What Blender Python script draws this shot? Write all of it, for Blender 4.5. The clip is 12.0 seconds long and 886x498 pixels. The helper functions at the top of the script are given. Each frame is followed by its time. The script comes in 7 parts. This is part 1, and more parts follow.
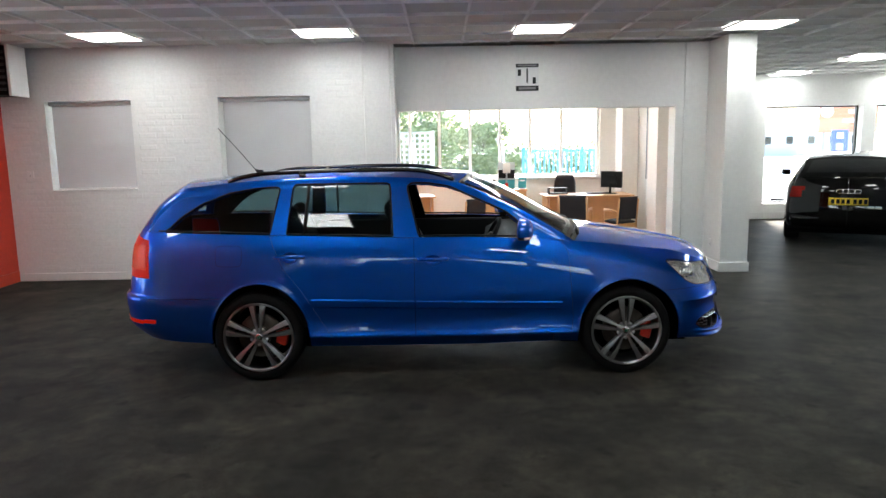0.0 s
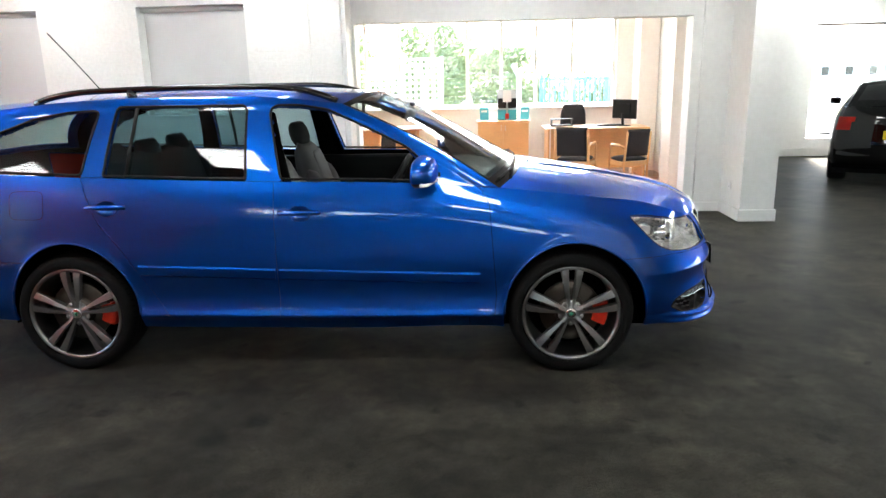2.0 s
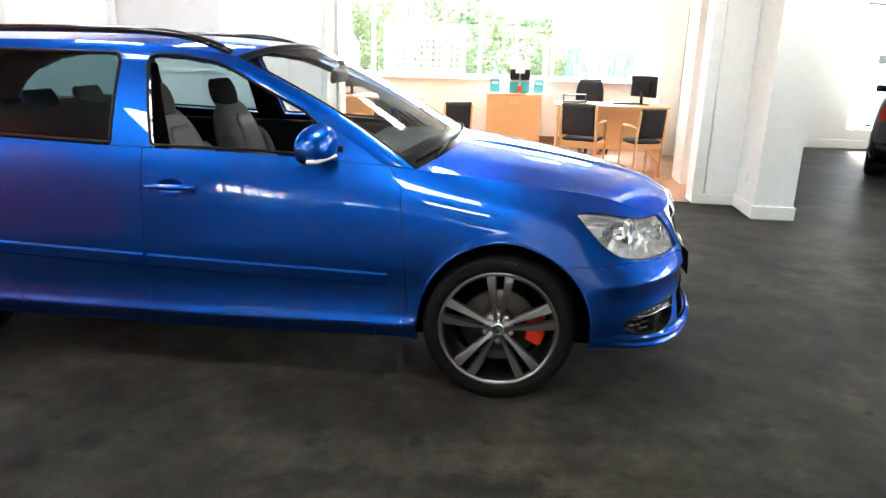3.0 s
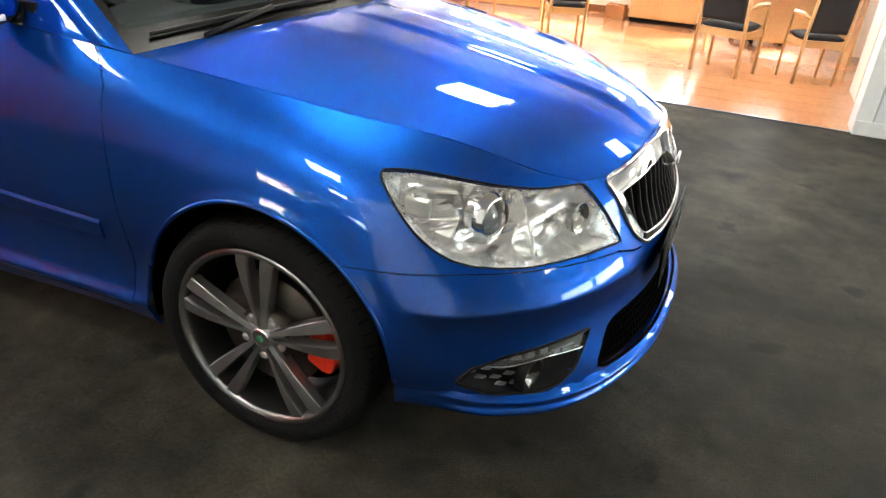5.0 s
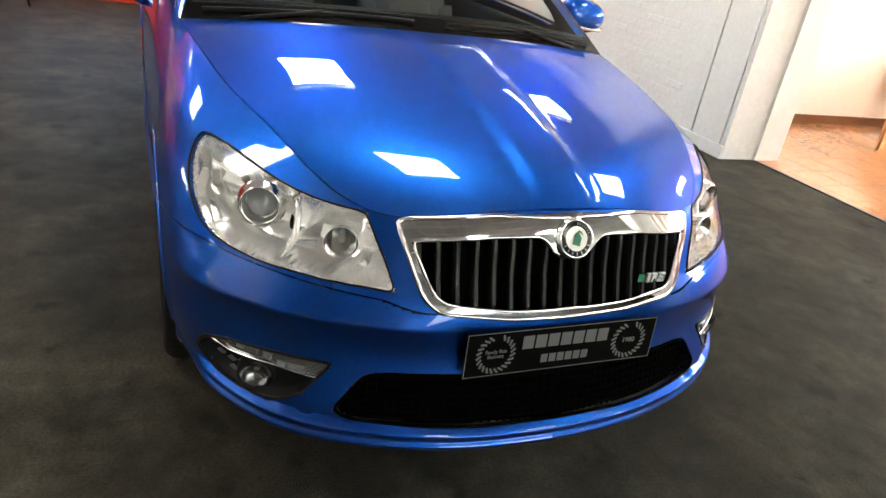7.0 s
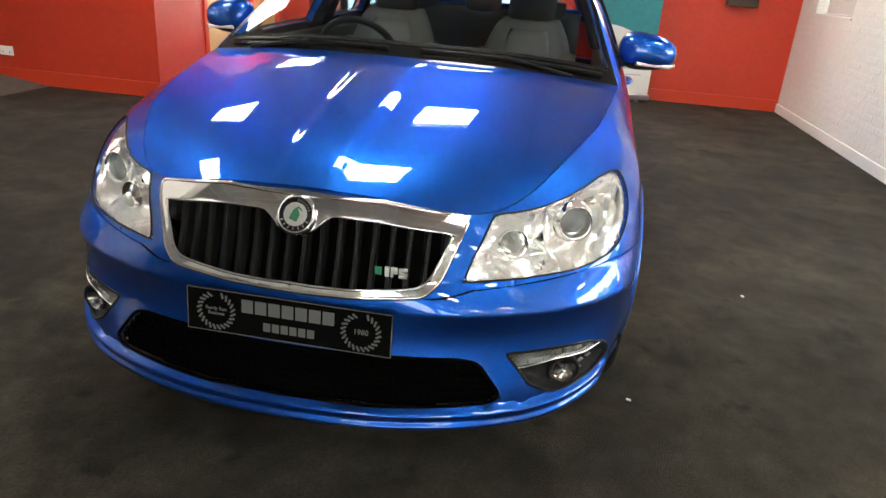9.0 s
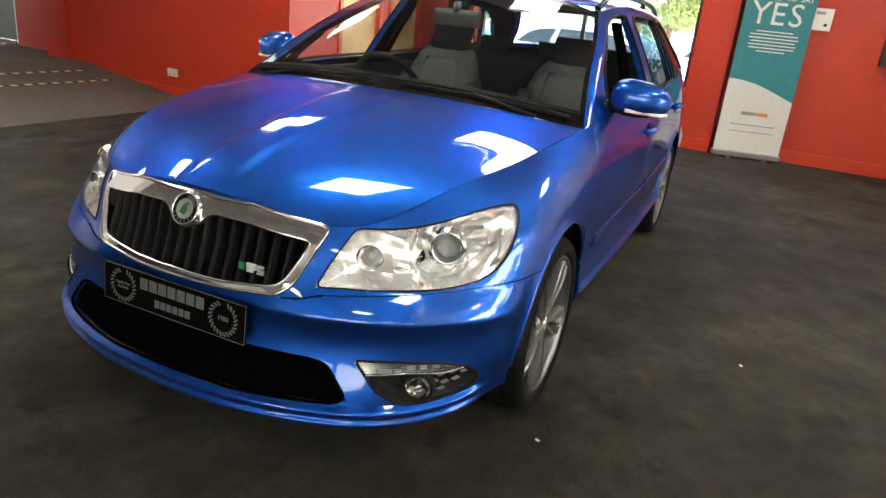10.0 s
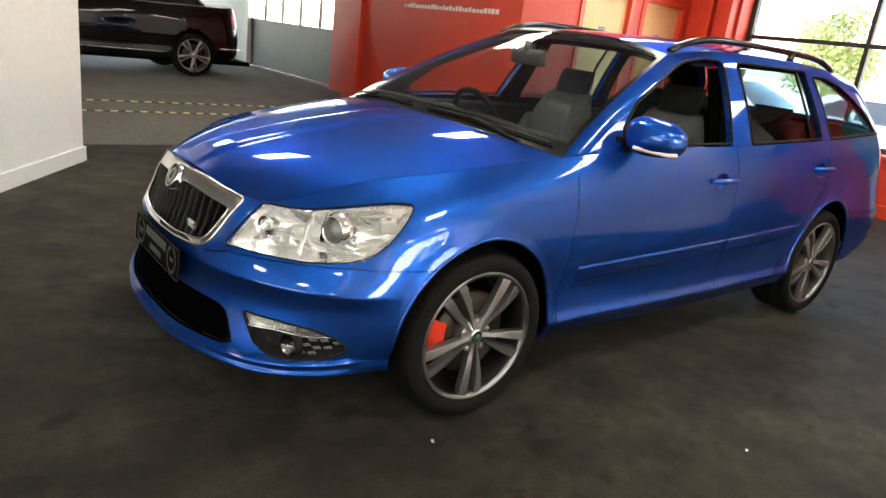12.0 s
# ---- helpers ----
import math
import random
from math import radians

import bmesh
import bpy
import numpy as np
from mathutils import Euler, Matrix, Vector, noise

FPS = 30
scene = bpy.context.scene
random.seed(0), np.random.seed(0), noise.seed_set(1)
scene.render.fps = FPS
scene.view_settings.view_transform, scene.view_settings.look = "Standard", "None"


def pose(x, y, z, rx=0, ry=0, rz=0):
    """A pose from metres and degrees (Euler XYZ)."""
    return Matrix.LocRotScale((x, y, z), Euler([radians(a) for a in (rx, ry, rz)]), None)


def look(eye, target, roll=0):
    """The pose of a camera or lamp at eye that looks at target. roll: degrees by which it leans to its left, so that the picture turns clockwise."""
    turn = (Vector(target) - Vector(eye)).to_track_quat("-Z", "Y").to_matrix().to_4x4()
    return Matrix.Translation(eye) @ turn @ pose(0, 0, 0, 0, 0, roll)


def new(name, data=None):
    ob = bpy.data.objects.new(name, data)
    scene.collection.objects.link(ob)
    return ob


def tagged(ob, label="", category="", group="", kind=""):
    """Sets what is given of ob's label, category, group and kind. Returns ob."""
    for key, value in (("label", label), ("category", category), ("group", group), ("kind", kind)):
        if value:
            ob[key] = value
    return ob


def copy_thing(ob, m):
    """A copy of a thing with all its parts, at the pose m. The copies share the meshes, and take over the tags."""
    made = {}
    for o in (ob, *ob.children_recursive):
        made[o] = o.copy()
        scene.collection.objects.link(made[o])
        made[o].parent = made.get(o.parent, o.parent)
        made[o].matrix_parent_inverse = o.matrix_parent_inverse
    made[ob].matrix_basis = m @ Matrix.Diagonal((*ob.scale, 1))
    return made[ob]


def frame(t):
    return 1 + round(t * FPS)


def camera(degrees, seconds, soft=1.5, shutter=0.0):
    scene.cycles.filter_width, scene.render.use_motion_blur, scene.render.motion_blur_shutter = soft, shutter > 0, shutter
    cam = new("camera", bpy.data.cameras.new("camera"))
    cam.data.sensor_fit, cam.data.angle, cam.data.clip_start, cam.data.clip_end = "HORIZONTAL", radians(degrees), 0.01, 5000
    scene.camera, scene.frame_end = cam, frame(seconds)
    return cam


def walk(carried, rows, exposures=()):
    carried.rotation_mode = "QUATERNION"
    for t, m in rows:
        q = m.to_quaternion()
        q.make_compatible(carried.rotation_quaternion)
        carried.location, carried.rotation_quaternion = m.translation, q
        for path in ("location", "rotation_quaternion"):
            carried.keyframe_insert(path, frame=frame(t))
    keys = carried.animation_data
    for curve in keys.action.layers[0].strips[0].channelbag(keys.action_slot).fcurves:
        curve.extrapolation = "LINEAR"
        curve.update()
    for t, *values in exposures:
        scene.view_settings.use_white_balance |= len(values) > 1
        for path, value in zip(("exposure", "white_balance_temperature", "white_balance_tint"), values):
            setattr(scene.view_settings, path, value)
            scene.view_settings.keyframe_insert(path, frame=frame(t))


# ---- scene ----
cam = camera(65.7, 12.0)
PATH = [
    (0, (0.012, -5.52, 1.619), (0.013, -3.543, 1.322), -1.1),
    (0.5, (0.176, -5.189, 1.574), (0.17, -3.225, 1.194), -3.0),
    (1, (0.437, -4.876, 1.523), (0.34, -2.913, 1.155), -1.3),
    (1.5, (0.661, -4.539, 1.482), (0.541, -2.586, 1.071), -1.3),
    (2, (0.85, -4.154, 1.474), (0.732, -2.216, 0.994), -1.2),
    (2.5, (1.134, -3.82, 1.441), (0.927, -1.893, 0.95), 0.5),
    (3, (1.344, -3.46, 1.407), (1.133, -1.551, 0.85), 1.4),
    (3.2, (1.416, -3.293, 1.446), (1.225, -1.393, 0.85), 2.6),
    (4.8, (2.126, -2.108, 1.337), (1.544, -0.42, 0.437), 4.9),
    (5, (2.211, -1.98, 1.325), (1.552, -0.332, 0.404), 4.1),
    (5.5, (2.485, -1.696, 1.304), (1.528, -0.217, 0.357), 8.4),
    (6, (2.719, -1.408, 1.281), (1.575, -0.099, 0.292), 10.2),
    (6.5, (2.969, -1.157, 1.269), (1.571, -0.078, 0.329), 9.0),
    (7, (3.267, -0.901, 1.34), (1.642, -0.112, 0.481), 9.3),
    (7.2, (3.342, -0.788, 1.332), (1.673, -0.089, 0.48), 8.3),
    (8.8, (3.593, 0.427, 1.29), (1.742, 0.25, 0.554), 3.3),
    (9, (3.553, 0.582, 1.285), (1.718, 0.302, 0.54), 4.3),
    (9.5, (3.471, 0.948, 1.299), (1.675, 0.443, 0.581), 4.4),
    (10, (3.443, 1.365, 1.326), (1.714, 0.614, 0.657), 6.1),
    (10.5, (3.319, 1.728, 1.305), (1.646, 0.827, 0.68), 5.3),
    (11, (3.188, 2.054, 1.333), (1.602, 0.982, 0.753), 6.4),
    (11.5, (3.086, 2.354, 1.344), (1.707, 1.042, 0.731), 6.3),
    (12, (2.847, 2.49, 1.326), (1.633, 1.015, 0.733), 7.2),
]
EXPOSURES = [(0, 3.30, 6450, 10), (1, 3.5, 6500, 10), (2, 3.95, 6600, 10), (3, 4.3, 6650, 10), (5, 4.44, 7200, 11), (6, 4.27, 7350, 11), (7, 4.15, 7500, 12), (9, 4.08, 7500, 13), (10.5, 3.92, 7800, 13), (12, 3.92, 7800, 13)]
walk(cam, [(t, look(eye, target, roll)) for t, eye, target, roll in PATH], EXPOSURES)

# ---- world, light ----
world = bpy.data.worlds.new("world")
scene.world = world
world.use_nodes = True
wn = world.node_tree.nodes
sky = wn.new("ShaderNodeTexSky")
sky.sky_type, sky.sun_disc, sky.sun_elevation, sky.sun_rotation = "NISHITA", False, radians(39), radians(12)
sky.air_density, sky.dust_density, sky.ozone_density = 1.0, 1.5, 2.5
wn["Background"].inputs["Strength"].default_value = 0.15
world.node_tree.links.new(sky.outputs[0], wn["Background"].inputs["Color"])
sun = new("sun", bpy.data.lights.new("sun", "SUN"))
sun.data.energy, sun.data.angle, sun.data.color = 5.0, radians(15), (1.0, 0.95, 0.88)
sun.matrix_world = look((5, 24, 20), (0, 0, 0))


# ---- materials ----
def mat(name, color, rough=0.5, metal=0.0, var=0.12, scale=6.0, bump=0.0, bscale=60.0, coat=0.0, spec=0.5, stain=0.0, rvar=0.0):
    """A surface with two scales of variation in colour, an optional fine relief and a clear coat."""
    m = bpy.data.materials.new(name)
    m.use_nodes = True
    nt = m.node_tree
    n, l = nt.nodes, nt.links
    b = n["Principled BSDF"]
    b.inputs["Roughness"].default_value, b.inputs["Metallic"].default_value = rough, metal
    b.inputs["Coat Weight"].default_value, b.inputs["Coat Roughness"].default_value = coat, 0.02
    b.inputs["Specular IOR Level"].default_value = spec
    c = (*color, 1.0)
    b.inputs["Base Color"].default_value = c
    if var > 0 or bump > 0:
        tc = n.new("ShaderNodeTexCoord")
    if var > 0:
        big, fine = n.new("ShaderNodeTexNoise"), n.new("ShaderNodeTexNoise")
        big.inputs["Scale"].default_value, fine.inputs["Scale"].default_value = scale * 0.25, scale * 6
        big.inputs["Detail"].default_value = fine.inputs["Detail"].default_value = 4
        l.new(tc.outputs["Object"], big.inputs["Vector"]), l.new(tc.outputs["Object"], fine.inputs["Vector"])
        add = n.new("ShaderNodeMath")
        add.operation = "ADD"
        l.new(big.outputs[0], add.inputs[0]), l.new(fine.outputs[0], add.inputs[1])
        ramp = n.new("ShaderNodeMapRange")
        ramp.inputs[1].default_value, ramp.inputs[2].default_value = 0.6, 1.4
        ramp.inputs[3].default_value, ramp.inputs[4].default_value = 1 - var - stain, 1 + var
        l.new(add.outputs[0], ramp.inputs[0])
        mul = n.new("ShaderNodeVectorMath")
        mul.operation = "SCALE"
        mul.inputs[0].default_value = color
        l.new(ramp.outputs[0], mul.inputs["Scale"]), l.new(mul.outputs[0], b.inputs["Base Color"])
        if rvar > 0:
            rr = n.new("ShaderNodeMapRange")
            rr.inputs[3].default_value, rr.inputs[4].default_value = rough - rvar, rough + rvar
            l.new(big.outputs[0], rr.inputs[0]), l.new(rr.outputs[0], b.inputs["Roughness"])
    if bump > 0:
        bn, bp = n.new("ShaderNodeTexNoise"), n.new("ShaderNodeBump")
        bn.inputs["Scale"].default_value, bn.inputs["Detail"].default_value = bscale, 5
        bp.inputs["Strength"].default_value, bp.inputs["Distance"].default_value = bump, 0.01
        l.new(tc.outputs["Object"], bn.inputs["Vector"]), l.new(bn.outputs[0], bp.inputs["Height"]), l.new(bp.outputs[0], b.inputs["Normal"])
    return m


def emit(name, color, strength):
    m = bpy.data.materials.new(name)
    m.use_nodes = True
    b = m.node_tree.nodes["Principled BSDF"]
    b.inputs["Base Color"].default_value = (0.8, 0.8, 0.8, 1)
    b.inputs["Emission Color"].default_value, b.inputs["Emission Strength"].default_value = (*color, 1), strength
    return m


def glass(name, color=(1, 1, 1), rough=0.0, ior=1.45):
    """Thin pane: mostly clear, tinted, with a mirror gloss that grows at grazing angles."""
    m = bpy.data.materials.new(name)
    m.use_nodes = True
    n, l = m.node_tree.nodes, m.node_tree.links
    n.remove(n["Principled BSDF"])
    tr, gl, mix, fr = n.new("ShaderNodeBsdfTransparent"), n.new("ShaderNodeBsdfGlossy"), n.new("ShaderNodeMixShader"), n.new("ShaderNodeLayerWeight")
    pw, ma = n.new("ShaderNodeMath"), n.new("ShaderNodeMath")
    pw.operation, ma.operation = "POWER", "MULTIPLY_ADD"
    r0 = ((ior - 1) / (ior + 1)) ** 2 * 1.4
    pw.inputs[1].default_value, ma.inputs[1].default_value, ma.inputs[2].default_value = 5.0, 1 - r0, r0
    tr.inputs[0].default_value, gl.inputs["Roughness"].default_value = (*color, 1), rough
    fr.inputs["Blend"].default_value = 0.5
    l.new(fr.outputs["Facing"], pw.inputs[0]), l.new(pw.outputs[0], ma.inputs[0]), l.new(ma.outputs[0], mix.inputs[0]), l.new(tr.outputs[0], mix.inputs[1]), l.new(gl.outputs[0], mix.inputs[2])
    l.new(mix.outputs[0], n["Material Output"].inputs[0])
    return m


def carpet_mat():
    m = mat("carpet", (0.033, 0.0295, 0.0212), 0.88, var=0.0, bump=0.6, bscale=260, spec=0.12)
    n, l = m.node_tree.nodes, m.node_tree.links
    tc = n.new("ShaderNodeTexCoord")
    mixed = None
    # broad worn patches, medium mottling, small dark stains
    for sc, lo, hi, a, bb in ((0.9, 0.35, 0.7, 0.62, 1.50), (4.0, 0.32, 0.72, 0.58, 1.46), (14.0, 0.35, 0.68, 0.80, 1.22), (90.0, 0.3, 0.7, 0.70, 1.30), (1.7, 0.58, 0.66, 1.0, 0.52), (5.0, 0.64, 0.70, 1.0, 0.46), (38.0, 0.75, 0.78, 1.0, 1.8)):
        t, r = n.new("ShaderNodeTexNoise"), n.new("ShaderNodeMapRange")
        t.inputs["Scale"].default_value, t.inputs["Detail"].default_value = sc, 4
        for k, v in zip((1, 2, 3, 4), (lo, hi, a, bb)):
            r.inputs[k].default_value = v
        l.new(tc.outputs["Object"], t.inputs["Vector"]), l.new(t.outputs[0], r.inputs[0])
        if mixed is None:
            mixed = r
        else:
            x = n.new("ShaderNodeMath")
            x.operation = "MULTIPLY"
            l.new(mixed.outputs[0], x.inputs[0]), l.new(r.outputs[0], x.inputs[1])
            mixed = x
    # oil stains with ragged edges
    wob, off = n.new("ShaderNodeTexNoise"), n.new("ShaderNodeVectorMath")
    wob.inputs["Scale"].default_value, wob.inputs["Detail"].default_value = 9.0, 3
    off.operation = "MULTIPLY_ADD"
    off.inputs[1].default_value = (0.16, 0.16, 0.0)
    l.new(tc.outputs["Object"], wob.inputs["Vector"]), l.new(wob.outputs["Color"], off.inputs[0]), l.new(tc.outputs["Object"], off.inputs[2])
    for sx, sy, rad in ((1.18, 1.13, 0.10), (-0.18, -1.41, 0.10), (-0.30, -1.56, 0.08), (1.02, -1.22, 0.05), (3.01, 0.17, 0.12), (1.58, -1.515, 0.09), (1.98, 1.34, 0.07), (2.34, 2.06, 0.10)):
        dist, r, x = n.new("ShaderNodeVectorMath"), n.new("ShaderNodeMapRange"), n.new("ShaderNodeMath")
        dist.operation, x.operation = "DISTANCE", "MULTIPLY"
        dist.inputs[1].default_value = (sx + 0.08, sy + 0.08, 0.0)
        for k, v in zip((1, 2, 3, 4), (rad * 0.35, rad, 0.42, 1.0)):
            r.inputs[k].default_value = v
        l.new(off.outputs[0], dist.inputs[0]), l.new(dist.outputs["Value"], r.inputs[0])
        l.new(mixed.outputs[0], x.inputs[0]), l.new(r.outputs[0], x.inputs[1])
        mixed = x
    s = n.new("ShaderNodeVectorMath")
    s.operation = "SCALE"
    s.inputs[0].default_value = (0.033, 0.0295, 0.0212)
    l.new(mixed.outputs[0], s.inputs["Scale"]), l.new(s.outputs[0], n["Principled BSDF"].inputs["Base Color"])
    pb = n["Principled BSDF"]
    pb.inputs["Sheen Weight"].default_value, pb.inputs["Sheen Roughness"].default_value = 0.030, 0.45
    pb.inputs["Coat Weight"].default_value, pb.inputs["Coat Roughness"].default_value, pb.inputs["Coat IOR"].default_value = 0.15, 0.40, 1.1
    return m


def paint_mat(name, color, flake=0.35, metal=0.90):
    """Metallic car paint under clear coat, with fine flake."""
    m = bpy.data.materials.new(name)
    m.use_nodes = True
    n, l = m.node_tree.nodes, m.node_tree.links
    b = n["Principled BSDF"]
    b.inputs["Base Color"].default_value = (*color, 1)
    b.inputs["Metallic"].default_value, b.inputs["Roughness"].default_value = metal, 0.42
    b.inputs["Specular IOR Level"].default_value = 0.2
    peak = max(color)
    b.inputs["Specular Tint"].default_value = (*[min(1.0, 0.04 + 1.9 * c / peak) for c in color], 1)
    b.inputs["Coat Weight"].default_value, b.inputs["Coat Roughness"].default_value, b.inputs["Coat IOR"].default_value = 1.0, 0.012, 1.52
    tc, v, r, s = n.new("ShaderNodeTexCoord"), n.new("ShaderNodeTexVoronoi"), n.new("ShaderNodeMapRange"), n.new("ShaderNodeVectorMath")
    v.inputs["Scale"].default_value = 900
    r.inputs[3].default_value, r.inputs[4].default_value = 1 - flake, 1 + flake
    s.operation = "SCALE"
    s.inputs[0].default_value = color
    l.new(tc.outputs["Object"], v.inputs["Vector"]), l.new(v.outputs["Color"], r.inputs[0]), l.new(r.outputs[0], s.inputs["Scale"]), l.new(s.outputs[0], b.inputs["Base Color"])
    return m


CARPET = carpet_mat()
WHITE = mat("white_paint", (0.80, 0.80, 0.775), 0.55, var=0.03, scale=3, bump=0.05, bscale=25, stain=0.05)
BRICK = mat("painted_brick", (0.78, 0.78, 0.76), 0.5, var=0.05, scale=5, bump=0.45, bscale=11, stain=0.06)
RED = mat("red_paint", (0.56, 0.038, 0.016), 0.45, var=0.08, scale=3, bump=0.2, bscale=30, stain=0.05)
SKIRT_RED = mat("red_gloss", (0.60, 0.05, 0.02), 0.3, var=0.06, scale=5)
TILE = mat("ceiling_tile", (0.62, 0.62, 0.60), 0.9, var=0.05, scale=8, bump=0.5, bscale=180)
TBAR = mat("grid_bar", (0.75, 0.75, 0.74), 0.5, var=0.04)
LAMP = emit("led_panel", (0.965, 1.0, 0.985), 1.9)
CONCRETE = mat("painted_concrete", (0.13, 0.12, 0.105), 0.8, var=0.2, scale=3, bump=0.3, bscale=80, stain=0.2)
YELLOW = mat("yellow_tape", (0.74, 0.66, 0.26), 0.6, var=0.2, scale=20)
BLACKTAPE = mat("black_tape", (0.03, 0.03, 0.03), 0.6, var=0.2, scale=20)
TERRA = mat("terracotta_floor", (0.54, 0.24, 0.115), 0.18, var=0.2, scale=4, bump=0.06, stain=0.08, rvar=0.06, coat=0.35)
CREAM = mat("cream_paint", (0.84, 0.78, 0.72), 0.55, var=0.05, scale=4, bump=0.1)
GREYPANEL = mat("grey_panel", (0.50, 0.47, 0.45), 0.6, var=0.1, scale=4)
BEECH = mat("beech_wood", (0.62, 0.36, 0.16), 0.35, var=0.15, scale=9, bump=0.1, bscale=90)
BEECH_DOOR = mat("light_wood_door", (0.66, 0.40, 0.17), 0.4, var=0.12, scale=5)
BLACKFAB = mat("black_fabric", (0.018, 0.018, 0.022), 0.85, var=0.2, scale=30, bump=0.3, bscale=300)
BLACKPL = mat("black_plastic", (0.008, 0.008, 0.0085), 0.5, var=0.15, scale=20, spec=0.14)
DARKMETAL = mat("dark_metal", (0.06, 0.06, 0.06), 0.45, 0.6, var=0.15, scale=12)
CHROME = mat("chrome", (0.82, 0.82, 0.83), 0.06, 1.0, var=0.03, scale=15)
STEEL = mat("steel", (0.5, 0.5, 0.5), 0.3, 1.0, var=0.08, scale=15)
BLIND = mat("blind_fabric", (0.62, 0.62, 0.62), 0.8, var=0.03, scale=20, bump=0.1, bscale=400)
PANE = glass("window_glass", (0.96, 0.98, 0.97))
WFRAME = mat("dark_window_frame", (0.035, 0.03, 0.028), 0.4, 0.3, var=0.1)
WFRAME_W = mat("white_window_frame", (0.8, 0.8, 0.78), 0.4, var=0.04)
GALV = mat("grey_panel_metal", (0.15, 0.135, 0.12), 0.5, 0.3, var=0.12, scale=4, stain=0.1)


# ---- mesh helpers ----
def part(name, bm, material, parent=None, label="", smooth=False):
    """Links a bmesh as one mesh object, under a thing or a part."""
    me = bpy.data.meshes.new(name)
    if smooth:
        for f in bm.faces:
            f.smooth = True
    bm.to_mesh(me)
    bm.free()
    for m in material if isinstance(material, (list, tuple)) else (material,):
        me.materials.append(m)
    ob = new(name, me)
    if parent is not None:
        ob.parent = parent
    if label:
        ob["label"] = label
    return ob


def thing(name, m, label, category, group="", kind=""):
    ob = new(name)
    ob.empty_display_size = 0.1
    ob.matrix_basis = m
    return tagged(ob, label, category, group, kind)


def box(bm, x0, x1, y0, y1, z0, z1, bevel=0.0, m=None, mi=0):
    vs = [bm.verts.new((x, y, z)) for x in (x0, x1) for y in (y0, y1) for z in (z0, z1)]
    if m is not None:
        for v in vs:
            v.co = m @ v.co
    fs = [bm.faces.new([vs[i] for i in q]) for q in ((0, 1, 3, 2), (4, 6, 7, 5), (0, 4, 5, 1), (2, 3, 7, 6), (0, 2, 6, 4), (1, 5, 7, 3))]
    for f in fs:
        f.material_index = mi
    if bevel > 0:
        es = list({e for f in fs for e in f.edges})
        out = bmesh.ops.bevel(bm, geom=es, offset=bevel, segments=2, profile=0.5, affect="EDGES")
        for f in out["faces"]:
            f.material_index = mi
            f.smooth = True
    return fs


def boxpart(name, dims, material, parent=None, label="", bevel=0.0, m=None):
    bm = bmesh.new()
    box(bm, *dims, bevel=bevel, m=m)
    return part(name, bm, material, parent, label)


def tube(bm, pts, r, seg=8, closed=False, flat=1.0, cap=True, radii=None, mi=0):
    """A round bar along points; flat squeezes it along its second axis."""
    pts = [Vector(p) for p in pts]
    n, rings = len(pts), []
    up = Vector((0, 0, 1))
    for i, p in enumerate(pts):
        a, b = (pts[i - 1] if i or closed else p), (pts[(i + 1) % n] if i < n - 1 or closed else p)
        d = (b - a).normalized()
        u = up if abs(d.dot(up)) < 0.95 else Vector((1, 0, 0))
        s = d.cross(u).normalized()
        t = s.cross(d)
        rr = radii[i] if radii else r
        rings.append([bm.verts.new(p + s * (rr * math.cos(2 * math.pi * k / seg)) + t * (rr * flat * math.sin(2 * math.pi * k / seg))) for k in range(seg)])
    for i in range(n if closed else n - 1):
        a, b = rings[i], rings[(i + 1) % n]
        for k in range(seg):
            f = bm.faces.new((a[k], a[(k + 1) % seg], b[(k + 1) % seg], b[k]))
            f.smooth, f.material_index = True, mi
    if cap and not closed:
        bm.faces.new(rings[0][::-1]).material_index = mi
        bm.faces.new(rings[-1]).material_index = mi


def revolve(bm, prof, seg=48, m=None, mi=0, closed=False):
    """Turns a profile of (radius, height) about z."""
    rings = []
    for r, h in prof:
        rings.append([bm.verts.new((m or Matrix()) @ Vector((r * math.cos(2 * math.pi * k / seg), r * math.sin(2 * math.pi * k / seg), h))) for k in range(seg)])
    for i in range(len(rings) if closed else len(rings) - 1):
        a, b = rings[i], rings[(i + 1) % len(rings)]
        for k in range(seg):
            f = bm.faces.new((a[k], a[(k + 1) % seg], b[(k + 1) % seg], b[k]))
            f.smooth, f.material_index = True, mi
    return rings


